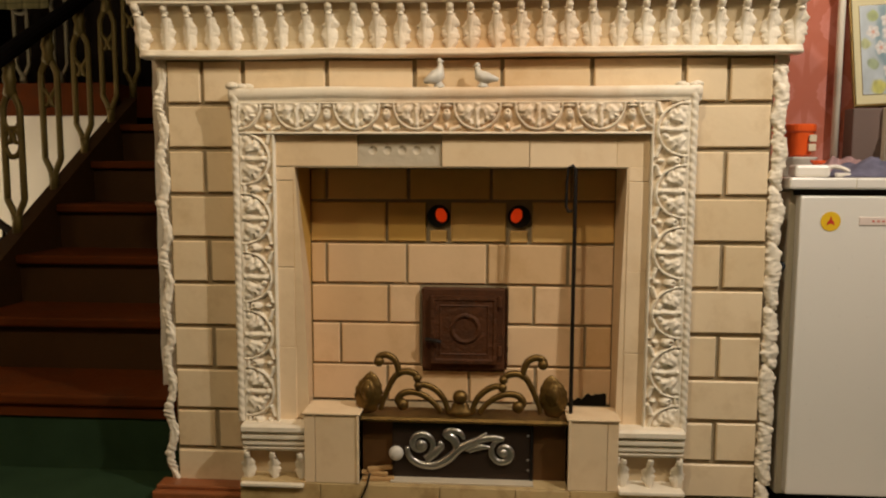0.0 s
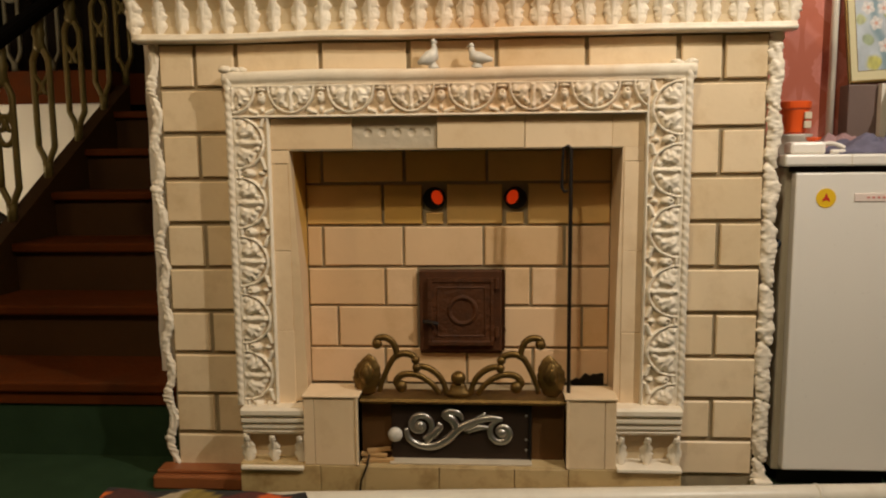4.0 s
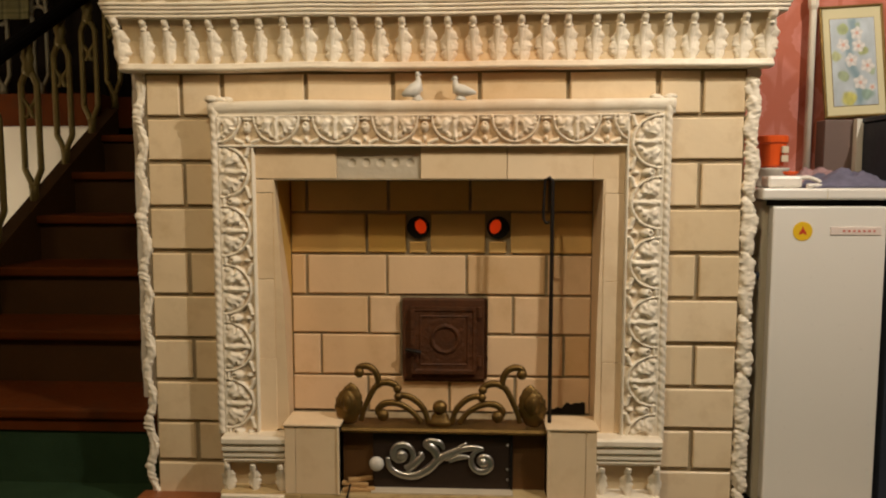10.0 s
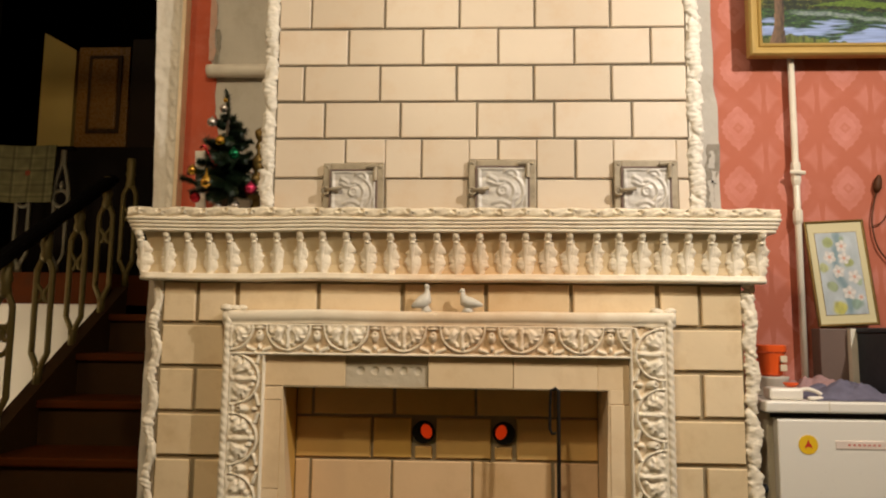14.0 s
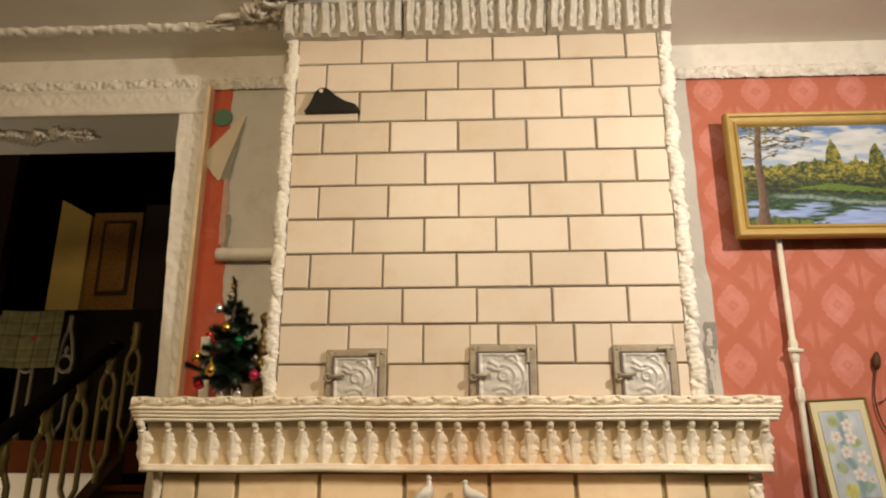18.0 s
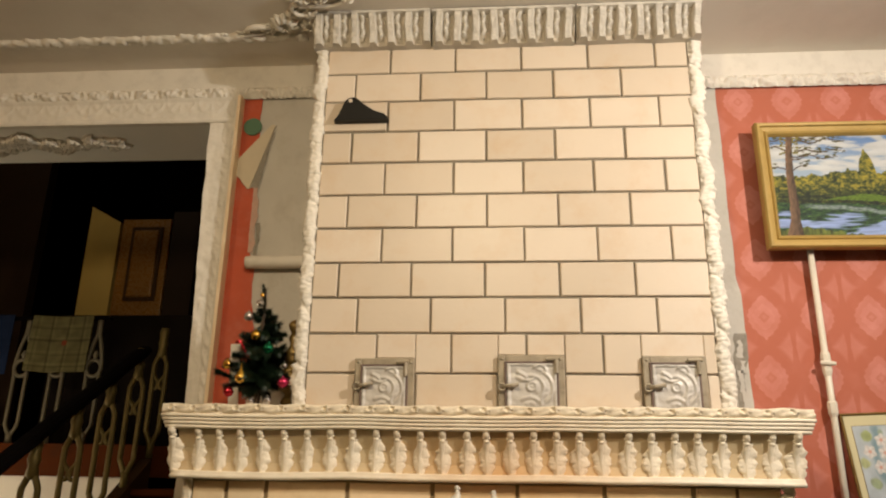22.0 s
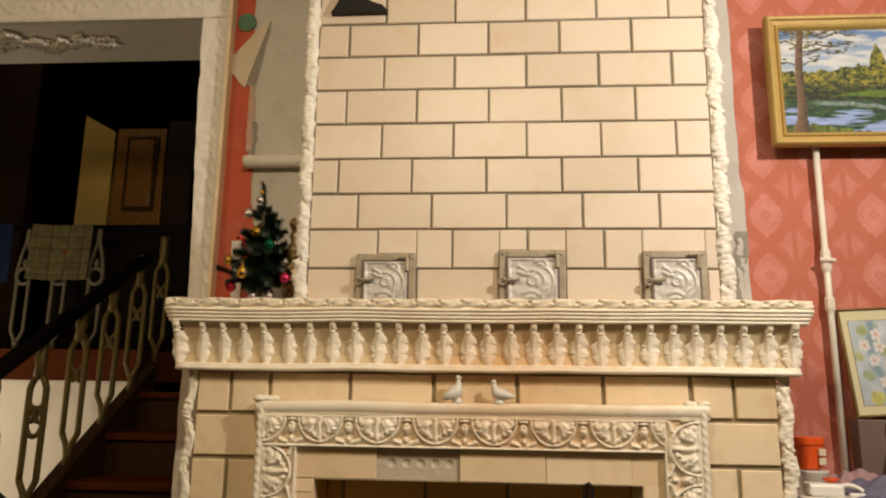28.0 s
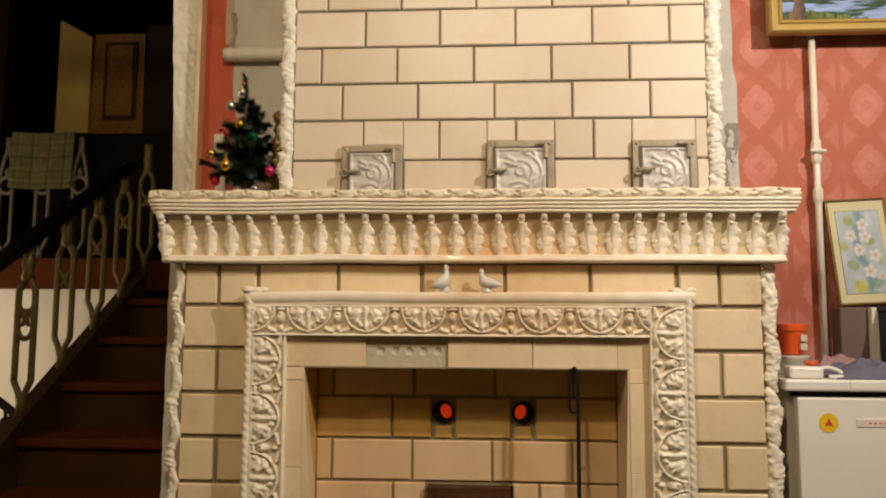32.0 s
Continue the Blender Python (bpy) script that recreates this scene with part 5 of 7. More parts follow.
# hearth: base slab, side blocks
SLAB_Y, SLAB_Z = -0.112, 0.098
part("hearth_core", box(-0.626, 0.606, SLAB_Y + 0.012, 0.0, 0.0, SLAB_Z - 0.003), MORTAR, fire)
HX = [-0.626, -0.395, -0.270, -0.060, 0.150, 0.300, 0.606]
for a, b in zip(HX, HX[1:]):
    tile(fire, a, b, 0.0, SLAB_Z, SLAB_Y + 0.012, TILE_HEARTH, 0.0015, "hearth_tile", d=0.012)
part("hearth_top", box(-0.626, 0.606, SLAB_Y + 0.002, 0.0, SLAB_Z - 0.002, SLAB_Z + 0.002), TILE_HEARTH, fire, "worn yellowed hearth top")
for x0, x1, s in ((-0.440, -0.285, 1), (0.292, 0.428, -1)):
    cut = x0 + 0.030 if s > 0 else x1 - 0.030
    part("side_block", box(x0, cut - 0.0006, -0.110, 0.02, SLAB_Z + 0.002, 0.296, 0.0015), TILE_PLAIN, fire, "cream tiled side block")
    part("side_block", box(cut + 0.0006, x1, -0.110, 0.02, SLAB_Z + 0.002, 0.296, 0.0015), TILE_PLAIN, fire, "cream tiled side block")
    part("block_edge", box(x1 - 0.008 if s > 0 else x0, x1 if s > 0 else x0 + 0.008, -0.114, 0.0, SLAB_Z + 0.002, 0.299, 0.002), TILE_PLAIN, fire)
    part("block_top", box(x0 - 0.004, x1 + 0.004, -0.115, 0.0, 0.296, 0.302, 0.002), TILE_PLAIN, fire)

part("cement_ledge", box(-0.200, 0.200, -0.100, -0.050, SLAB_Z + 0.002, SLAB_Z + 0.008, 0.002), TILE_GREY, fire, "grey cement ledge before the ash door")

# ash drawer front
part("drawer_surround", box(-0.285, 0.292, -0.050, -0.035, SLAB_Z, 0.268), BRONZE_DARK, fire, "brown painted metal surround")
dr = part("ash_door", box(-0.198, 0.192, -0.066, -0.050, 0.104, 0.262, 0.002), ASH_IRON, fire, "dark iron ash door")


def scroll_path(c, r0, r1, a0, turns, n, y):
    return [(c[0] + (r0 + (r1 - r0) * i / n) * math.cos(a0 + turns * i / n), y, c[1] + (r0 + (r1 - r0) * i / n) * math.sin(a0 + turns * i / n)) for i in range(n + 1)]


bm = bmesh.new()
y = -0.072
for pts, rad in (
    (scroll_path((-0.116, 0.205), 0.006, 0.040, 1.0, -8.6, 26, y), [0.006 + 0.004 * math.sin(math.pi * i / 26) for i in range(27)]),
    ([(-0.155, y, 0.196), (-0.148, y, 0.166), (-0.118, y, 0.146), (-0.075, y, 0.144), (-0.035, y, 0.166), (-0.005, y, 0.196), (0.040, y, 0.218), (0.085, y, 0.228), (0.118, y, 0.224)], [0.006, 0.009, 0.010, 0.012, 0.013, 0.012, 0.010, 0.009, 0.006]),
    (scroll_path((0.116, 0.186), 0.006, 0.038, 4.1, -8.6, 26, y), [0.006 + 0.004 * math.sin(math.pi * i / 26) for i in range(27)]),
    ([(-0.034, y, 0.168), (-0.014, y, 0.196), (-0.024, y, 0.222), (-0.044, y, 0.236), (-0.030, y, 0.246), (-0.005, y, 0.240), (0.006, y, 0.222)], [0.005, 0.011, 0.013, 0.012, 0.010, 0.009, 0.004]),
    ([(-0.100, y, 0.152), (-0.078, y, 0.178), (-0.058, y, 0.200), (-0.066, y, 0.212)], [0.005, 0.012, 0.010, 0.005]),
    ([(0.010, y, 0.190), (0.036, y, 0.214), (0.070, y, 0.242)], [0.005, 0.011, 0.003]),
    ([(0.020, y, 0.186), (0.050, y, 0.200), (0.082, y, 0.200)], [0.004, 0.009, 0.003]),
):
    add_tube(bm, *smooth_path(pts, rad, 4), 9, 0.6)
for c in ((-0.116, 0.205), (0.116, 0.186)):
    add_ball(bm, (c[0], y - 0.002, c[1]), (0.014, 0.010, 0.014), 10)
bmesh.ops.recalc_face_normals(bm, faces=bm.faces)
part("scroll_ornament", bm, SILVER, dr, "silvery cast scroll ornament", smooth=True)
bm = bmesh.new()
add_ball(bm, (-0.184, -0.088, 0.183), (0.021, 0.014, 0.021), 16)
add_tube(bm, [(-0.184, -0.064, 0.183), (-0.184, -0.085, 0.183)], 0.010, 10)
part("knob", bm, PORCELAIN, dr, "white porcelain knob", smooth=True)
for z in (0.135, 0.165, 0.235):
    bm = bmesh.new()
    add_ball(bm, (0.185, -0.067, z), (0.004, 0.003, 0.004), 8)
    part("rivet", bm, SILVER, dr)
part("hinge_bar", box(0.192, 0.200, -0.070, -0.050, 0.098, 0.266, 0.001), IRON, dr)
part("shelf_plate", extrude_profile([(0.0, 0.268), (-0.072, 0.268), (-0.086, 0.272), (-0.090, 0.279), (-0.086, 0.286), (0.0, 0.288)], -0.288, 0.294, 1), BRONZE, fire, "bronzed shelf plate")

# kindling on the hearth
for k, (x, a) in enumerate(((-0.235, 0.1), (-0.255, -0.15), (-0.225, 0.3))):
    bm = box(-0.045, 0.045, -0.008, 0.008, 0, 0.010, 0.002)
    bmesh.ops.transform(bm, matrix=pose(x, -0.085 + 0.012 * k, SLAB_Z + 0.003 + 0.011 * k, 0, 0, math.degrees(a)), verts=bm.verts)
    tagged(part("kindling", bm, SPLINTER), "pale split kindling stick on the hearth", "firewood", "kindling on the hearth")
bm = tube([(-0.285, -0.122, 0.0), (-0.279, -0.120, 0.06), (-0.262, -0.118, 0.10), (-0.258, -0.095, 0.125)], 0.003, 6)
tagged(part("wire_hook", bm, IRON), "thin black wire leaning on the hearth", "wire")

# bronzed fender on the shelf
fender = thing("fire_fender", "bronzed scrolled fireplace fender on the shelf plate", "fender", at=(-0.006, -0.055, 0.287))


def half_fender(s):
    """The strands of one side: name, points in the plane, thickness at each, size of the ball at the end."""
    return [
        ("outer_scroll", [(0.226, 0.010), (0.216, 0.045), (0.190, 0.100), (0.170, 0.118), (0.150, 0.122), (0.130, 0.116), (0.121, 0.104)], [0.0075, 0.008, 0.0088, 0.0095, 0.010, 0.010, 0.009], 0.0125),
        ("curl", [(0.176, 0.108), (0.176, 0.130), (0.186, 0.155), (0.206, 0.168), (0.226, 0.166), (0.234, 0.157), (0.230, 0.150)], [0.009, 0.009, 0.0095, 0.010, 0.0095, 0.009, 0.009], 0.0150),
        ("inner_scroll", [(0.118, 0.082), (0.106, 0.085), (0.085, 0.080), (0.064, 0.066), (0.045, 0.043), (0.032, 0.004)], [0.0085, 0.009, 0.0092, 0.009, 0.0085, 0.008], 0.0),
        ("lower_scroll", [(0.054, 0.006), (0.070, 0.028), (0.092, 0.047), (0.118, 0.060), (0.142, 0.063), (0.163, 0.058), (0.177, 0.042), (0.172, 0.030), (0.163, 0.027)], [0.008, 0.008, 0.0085, 0.009, 0.0095, 0.010, 0.010, 0.010, 0.010], 0.0175),
    ]


for s in (-1, 1):
    for nm, pts, rad, knob in half_fender(s):
        fine, fr = smooth_path([(s * x, 0, z) for x, z in pts], rad, 5)
        bm = tube(fine, fr, 10, 0.85)
        tip = fine[0] if nm == "inner_scroll" else fine[-1]
        r = knob or 0.0130
        add_ball(bm, (tip.x, -0.002, tip.z), (r, r * 0.9, r), 12)
        part(nm, bm, BRONZE, fender, smooth=True)
    bm = bmesh.new()
    line = [(s * (0.258 + 0.004 * math.sin(0.3 * k)), 0, 0.002 + 0.0066 * k) for k in range(19)]
    add_tube(bm, line, [0.039 * math.sin(math.pi * (0.10 + 0.90 * k / 18)) ** 0.75 * (1 + 0.05 * math.sin(k * 2.1)) + 0.001 for k in range(19)], 18, 0.40)
    add_tube(bm, [(s * 0.260, -0.010, 0.030 + 0.005 * k) for k in range(15)], [0.023 * math.sin(math.pi * (0.03 + 0.95 * k / 14)) ** 0.8 + 0.001 for k in range(15)], 14, 0.50)
    add_tube(bm, [(s * 0.262, -0.018, 0.042 + 0.004 * k) for k in range(12)], [0.011 * math.sin(math.pi * (0.03 + 0.95 * k / 11)) ** 0.8 + 0.001 for k in range(12)], 10, 0.60)
    part("leaf_bud", bm, BRONZE, fender, smooth=True)
bm = bmesh.new()
add_ball(bm, (0, -0.004, 0.053), (0.0215, 0.018, 0.0200), 14)
add_tube(bm, [(0, 0, 0.0), (0, 0, 0.012), (0, 0, 0.016), (0, 0, 0.030), (0, 0, 0.040)], [0.036, 0.034, 0.027, 0.024, 0.014], 12, 0.5)
part("centre_boss", bm, BRONZE, fender, smooth=True)

# poker
poker = thing("poker", "thin black iron poker standing in the niche", "poker")
part("rod", tube([(0.302, -0.062, 0.29), (0.304, -0.045, 0.98)], 0.0055, 8), IRON, poker)
part("hook", tube([(0.304, -0.045, 0.978), (0.296, -0.044, 0.988), (0.284, -0.044, 0.982), (0.281, -0.042, 0.94), (0.280, -0.042, 0.875), (0.287, -0.042, 0.862), (0.297, -0.043, 0.865)], 0.004, 8), IRON, poker)

# cast-iron stove door in the niche
idoor = part("stove_door_frame", box(-0.131, 0.120, NY - 0.034, NY - 0.008, 0.372, 0.622, 0.004), RUST, fire, "rusty cast-iron door frame")


def door_relief(u, v):
    w, hh = 0.200, 0.205
    h = 0.004 if min(u, v, w - u, hh - v) < 0.012 else 0.0
    r = math.hypot(u - w * 0.52, v - hh * 0.52)
    h += ridge(r - 0.040, 0.006, 0.006)
    d = max(abs(u - w / 2) / (w / 2), abs(v - hh / 2) / (hh / 2))
    h += ridge(d - 0.72, 0.03, 0.003)
    h += 0.0025 * abs(fbm(u * 30, v * 30)) * (1 if r > 0.05 else 0.3)
    return h


leaf = part("stove_door", relief(0.200, 0.205, door_relief, 0.0035, 0.012, lambda u, v, h: (-0.103 + u, NY - 0.044 - h, 0.394 + v)), RUST, idoor)
part("latch", tube([(-0.118, NY - 0.050, 0.468), (-0.085, NY - 0.062, 0.466), (-0.072, NY - 0.060, 0.462)], 0.006, 8), IRON, leaf)
for z in (0.42, 0.57):
    part("hinge", tube([(0.103, NY - 0.045, z), (0.103, NY - 0.045, z + 0.03)], 0.008, 8), RUST, leaf)

# rough dark mortar smeared round the stove door and in the corner
for pts in (
    [(0.124 + 0.003 * noise.noise((k * 0.7, 1, 1)), NY - 0.014, 0.372 + 0.0125 * k) for k in range(21)],
    [(-0.130 + 0.0125 * k, NY - 0.014, 0.366 + 0.004 * noise.noise((k * 0.6, 2, 1))) for k in range(21)],
):
    part("mortar_smear", tube(pts, [0.0045 + 0.0035 * abs(noise.noise((k * 0.9, pts[0][0] * 9, 4))) for k in range(len(pts))], 7, 0.6), RUST, fire, "dark rough mortar")

# soot in the foot of the niche
bm = bmesh.new()
rows = []
for k in range(31):
    f = k / 30
    top = 0.266 + 0.034 * smoothstep(0.0, 0.8, f) + 0.014 * noise.noise((f * 9, 3, 1)) * (f > 0.1)
    rows.append([bm.verts.new((0.285 + 0.145 * f, yy, zz)) for yy, zz in ((NY - 0.012, top), (NY - 0.0148, top - 0.002), (NY - 0.0148, 0.263))])
for a, b in zip(rows, rows[1:]):
    for q in range(2):
        bm.faces.new((a[q], a[q + 1], b[q + 1], b[q]))
bmesh.ops.recalc_face_normals(bm, faces=bm.faces)
part("soot_patch", bm, BLACK, fire, "black soot in the corner of the niche")

# corner mouldings of the lower body
part("corner_moulding", leaf_strip(-0.870, 0.002, 0.045, 1.284, 0.0140, 0.150, 0.0), PLASTER, fire, "knobbly leaf moulding", smooth=True)
part("corner_moulding", leaf_strip(0.853, 0.002, 0.020, 1.284, 0.0190, 0.150, 0.07, True), PLASTER, fire, "knobbly leaf moulding", smooth=True)
part("corner_foot", box(0.835, 0.885, -0.03, 0.02, 0.0, 0.035, 0.004), PLASTER, fire)
part("base_plank", box(-0.905, -0.627, -0.075, 0.009, 0.0, 0.040, 0.006), WOOD_KERB, fire, "red-brown wooden base plank")
part("base_plank_nosing", box(-0.900, -0.627, -0.055, 0.005, 0.040, 0.052, 0.004), WOOD_KERB, fire)

# ---- mantel ----
MX0, MX1 = -0.944, 0.926
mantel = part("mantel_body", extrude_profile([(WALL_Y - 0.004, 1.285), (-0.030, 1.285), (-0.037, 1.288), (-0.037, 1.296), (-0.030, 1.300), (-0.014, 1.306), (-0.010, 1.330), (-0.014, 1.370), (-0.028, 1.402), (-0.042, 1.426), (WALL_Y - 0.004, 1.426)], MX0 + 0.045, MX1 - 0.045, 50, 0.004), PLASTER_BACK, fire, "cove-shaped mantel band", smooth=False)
part("mantel_lip", extrude_profile([(0.0, 1.283), (-0.034, 1.283), (-0.041, 1.287), (-0.041, 1.294), (-0.034, 1.298), (-0.036, 1.302), (-0.030, 1.306), (0.0, 1.306)], MX0 + 0.036, MX1 - 0.036, 60, 0.004), PLASTER, mantel, smooth=True)
for k in range(4):
    z = 1.4245 + 0.0105 * k
    y = -0.055 - 0.0035 * k
    x0 = MX0 + 0.012 - 0.004 * k
    part("mantel_fillet", extrude_profile([(0.05, z), (y, z), (y - 0.004, z + 0.003), (y - 0.004, z + 0.0075), (y, z + 0.0098), (0.05, z + 0.0098)], x0, MX1 - (x0 - MX0), 60, 0.004), PLASTER, mantel, smooth=True)
part("mantel_shelf", box(MX0 + 0.006, MX1 - 0.006, -0.060, WALL_Y - 0.004, 1.440, 1.482, 0.004), PLASTER, mantel)


def shelf_leaf(u, v):
    """A plump round edge; at each repeat a small curled leaf with a deep eye, long shallow folds between."""
    p = 0.0661
    n = math.floor(u / p)
    s = (u % p) / p + 0.06 * noise.noise((n * 1.7, 2.0, 5.0))
    x = v / 0.027
    h = 0.011 * math.sqrt(max(0.0, 1 - (2 * x - 1) ** 2 * 0.92)) + 0.0018 * math.cos(2 * math.pi * (s - 0.9 * x))
    h -= 0.0022 * smoothstep(0.10, 0.03, abs(x - 0.30 - 0.55 * ((s + 0.35) % 1.0))) * smoothstep(0.25, 0.45, (s + 0.35) % 1.0)
    d = math.hypot((s - 0.45) * 1.3, (x - 0.58) * 0.55)
    h += 0.0035 * smoothstep(0.34, 0.16, d) + 0.0028 * fbm(u * 170, v * 170, 3) * smoothstep(0.40, 0.20, d)
    h -= 0.0095 * smoothstep(0.13, 0.05, math.hypot((s - 0.38) * 0.9, (x - 0.62) * 0.42 + 0.15 * (s - 0.38))) + 0.0085 * smoothstep(0.07, 0.03, math.hypot((s - 0.60) * 1.2, (x - 0.46) * 0.5))
    return h + 0.0016 * fbm(u * 60, v * 60, 1)


part("mantel_leaf_edge", relief(MX1 - MX0, 0.027, shelf_leaf, 0.0026, 0.03, lambda u, v, h: (MX0 + u, -0.056 - h, 1.4675 + v + 0.002 * math.sin(u * 50))), LEAF_EDGE, mantel, "yellowed leaf-scroll edge of the shelf", smooth=True)


CONSOLES = [leafy_console(0.127, 2.3 * k + 1, k // 4) for k in range(12)]
for k in range(28):
    ob = mesh_part("console", CONSOLES[(k * 3) % 4 + (8 if k > 15 else 4 if k > 7 else 0)], PLASTER, mantel, smooth=True)
    x = -0.903 + 1.785 * k / 27 + random.uniform(-0.003, 0.003)
    ob.location = (x, -0.010, 1.300 + 0.004 * noise.noise((x * 4, 3.1, 0.7)))
    ob.rotation_euler = (0, random.uniform(-0.035, 0.035), random.uniform(-0.08, 0.08))
    if k in (0, 27):
        ob.scale = (1.15, 1.25, 1.0)

# ---- chimney breast ----
BY, BX0, BX1 = 0.030, -0.545, 0.706
breast = thing("chimney_breast", "tall cream tiled chimney breast above the mantel", "chimney breast")
part("masonry", box(BX0, BX1, BY + 0.006, WALL_Y - 0.004, 1.482, CEIL - 0.002), MORTAR_UP, breast, "grey mortar joints")
BR = [2.752, 2.645, 2.535, 2.420, 2.304, 2.188, 2.071, 1.953, 1.838, 1.723, 1.599, 1.484]
DOORS = [(-0.388, -0.204, 1.643), (0.050, 0.250, 1.654), (0.480, 0.666, 1.652)]
for r, (z1, z0) in enumerate(zip(BR, BR[1:])):
    first, pitch = [(-0.320, 0.2285), (-0.440, 0.2285), (-0.321, 0.2290), (-0.442, 0.2290), (-0.323, 0.2300), (-0.444, 0.2305), (-0.325, 0.2310), (-0.459, 0.2345), (-0.393, 0.2330), (-0.326, 0.2315), (-0.44, 0.234)][r]
    xs = [BX0] + [first + pitch * k for k in range(6) if first + pitch * k < BX1 - 0.02] + [BX1]
    cells = list(zip(xs, xs[1:]))
    if r == 10:
        cells = [(BX0, -0.388), (-0.204, 0.050), (0.250, 0.480), (0.666, BX1)]
    if r == 9:
        cells = [(BX0, -0.326), (-0.326, -0.205), (-0.205, -0.094), (-0.094, 0.051), (0.051, 0.137), (0.137, 0.252), (0.252, 0.368), (0.368, 0.481), (0.481, 0.667), (0.667, BX1)]
    cuts = (-0.205, 0.051, 0.252, 0.481, 0.667)
    for a, b in cells:
        lo = z0
        for dx0, dx1, dz in DOORS:
            if r == 9 and a >= dx0 - 0.01 and b <= dx1 + 0.01:
                lo = dz - 0.002
        ja, jb = [0.0008 if r == 9 and any(abs(e - c) < 0.003 for c in cuts) else 0.0033 for e in (a, b)]
        tile(breast, a + ja, b - jb, lo + 0.0033, z1 - 0.0033, BY + 0.009, TILE_UP, 0.0, d=0.011)
part("edge_moulding", leaf_strip(-0.564, BY + 0.001, 1.484, 2.745, 0.0200, 0.165, 0.03, True), PLASTER_WHITE, breast, "white leaf moulding", smooth=True)
part("edge_moulding", leaf_strip(0.726, BY + 0.001, 1.484, 2.745, 0.0215, 0.165, 0.11, True), PLASTER_WHITE, breast, "white leaf moulding", smooth=True)
part("moulding_backing", box(BX0 - 0.030, BX0 - 0.001, BY - 0.003, BY + 0.018, 1.484, 2.745), PLASTER_WHITE, breast)
part("moulding_backing", box(BX1 + 0.001, BX1 + 0.030, BY - 0.003, BY + 0.018, 1.484, 2.745), PLASTER_WHITE, breast)
part("side_plaster", box(BX1 + 0.001, BX1 + 0.03, BY + 0.02, WALL_Y - 0.004, 1.484, CEIL - 0.002), WALL_GREY, breast, "grey plastered side")
part("side_plaster", box(BX0 - 0.03, BX0 - 0.001, BY + 0.02, WALL_Y - 0.004, 1.484, CEIL - 0.002), WALL_GREY, breast, "grey plastered side")


# fluted cornice in three lengths
def flute(u, v, p):
    """Broad flat ribs; in each hollow between them a lumpy strand hangs over a deep pocket."""
    n = math.floor(u / p)
    s = (u % p) / p
    x = v / 0.115
    if x > 0.92:
        return 0.030 + 0.0022 * fbm(u * 45, v * 45, 5)
    lean = 0.03 * math.sin(x * 5 + n)
    d = abs(s - 0.36 + lean) - 0.20
    h = 0.028 * smoothstep(0.07, -0.05, d)
    if d > 0.02:
        t = s - 0.76 + lean + 0.035 * math.sin(x * 17 + n * 2.0)
        h = max(h, 0.002 + ridge(t, 0.15, 0.020) * (0.68 + 0.32 * abs(math.sin(x * 13 + n * 1.7))) * smoothstep(0.10, 0.30, x))
    return h + 0.0022 * fbm(u * 60, v * 60, 5)


for k, (x0, x1, tip) in enumerate(((-0.592, -0.176, 0.0), (-0.168, 0.322, 0.006), (0.328, 0.748, 0.003))):
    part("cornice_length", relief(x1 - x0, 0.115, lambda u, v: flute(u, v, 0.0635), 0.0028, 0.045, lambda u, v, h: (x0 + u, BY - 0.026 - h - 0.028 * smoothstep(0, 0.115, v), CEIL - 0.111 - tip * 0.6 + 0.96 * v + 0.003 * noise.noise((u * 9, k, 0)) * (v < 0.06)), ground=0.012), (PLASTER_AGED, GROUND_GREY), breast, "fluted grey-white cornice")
    part("cornice_side", box(x0 if k == 0 else x1 - 0.03, x0 + 0.03 if k == 0 else x1, BY, WALL_Y - 0.05, CEIL - 0.112, CEIL - 0.003), PLASTER_AGED, breast)


# soot doors
SWIRLS = [(0.50, 0.52, 0.085, 0.0, 6.3, 0.030), (0.50, 0.50, 0.24, -1.2, 2.3, 0.040), (0.52, 0.48, 0.40, -0.9, 1.2, 0.035), (0.16, 0.52, 0.30, 0.5, 1.5, 0.045), (0.42, 0.86, 0.22, 3.6, 5.6, 0.035), (0.46, 0.05, 0.24, 0.5, 2.5, 0.045), (0.88, 0.20, 0.20, 1.8, 3.6, 0.035), (0.66, 0.84, 0.13, -0.6, 3.0, 0.035)]


def swirl_relief(u, v):
    """A bossed plate: a round centre and curling leaf edges in raised lines."""
    w, hh = 0.120, 0.135
    h = 0.004 if min(u, v, w - u, hh - v) < 0.006 else 0.0
    x, y = u / w, v / hh
    h += bump_at(x, y, 0.50, 0.52, 0.07, 0.07, 0.004)
    for cx, cy, r, a0, a1, wd in SWIRLS:
        dx, dy = x - cx, y - cy
        a = math.atan2(dy, dx)
        while a < a0:
            a += 2 * math.pi
        if a <= a1:
            d = math.hypot(dx, dy) - r
            fade = min(1.0, 6 * (a - a0) / (a1 - a0), 6 * (a1 - a) / (a1 - a0)) if a1 - a0 < 6 else 1.0
            h = max(h, ridge(d, wd, 0.0055) * fade, 0.0032 * smoothstep(0.0, -0.12, d) * fade * (1 if d < 0 and d > -0.14 else 0))
    return h + 0.0012 * fbm(u * 60, v * 60)


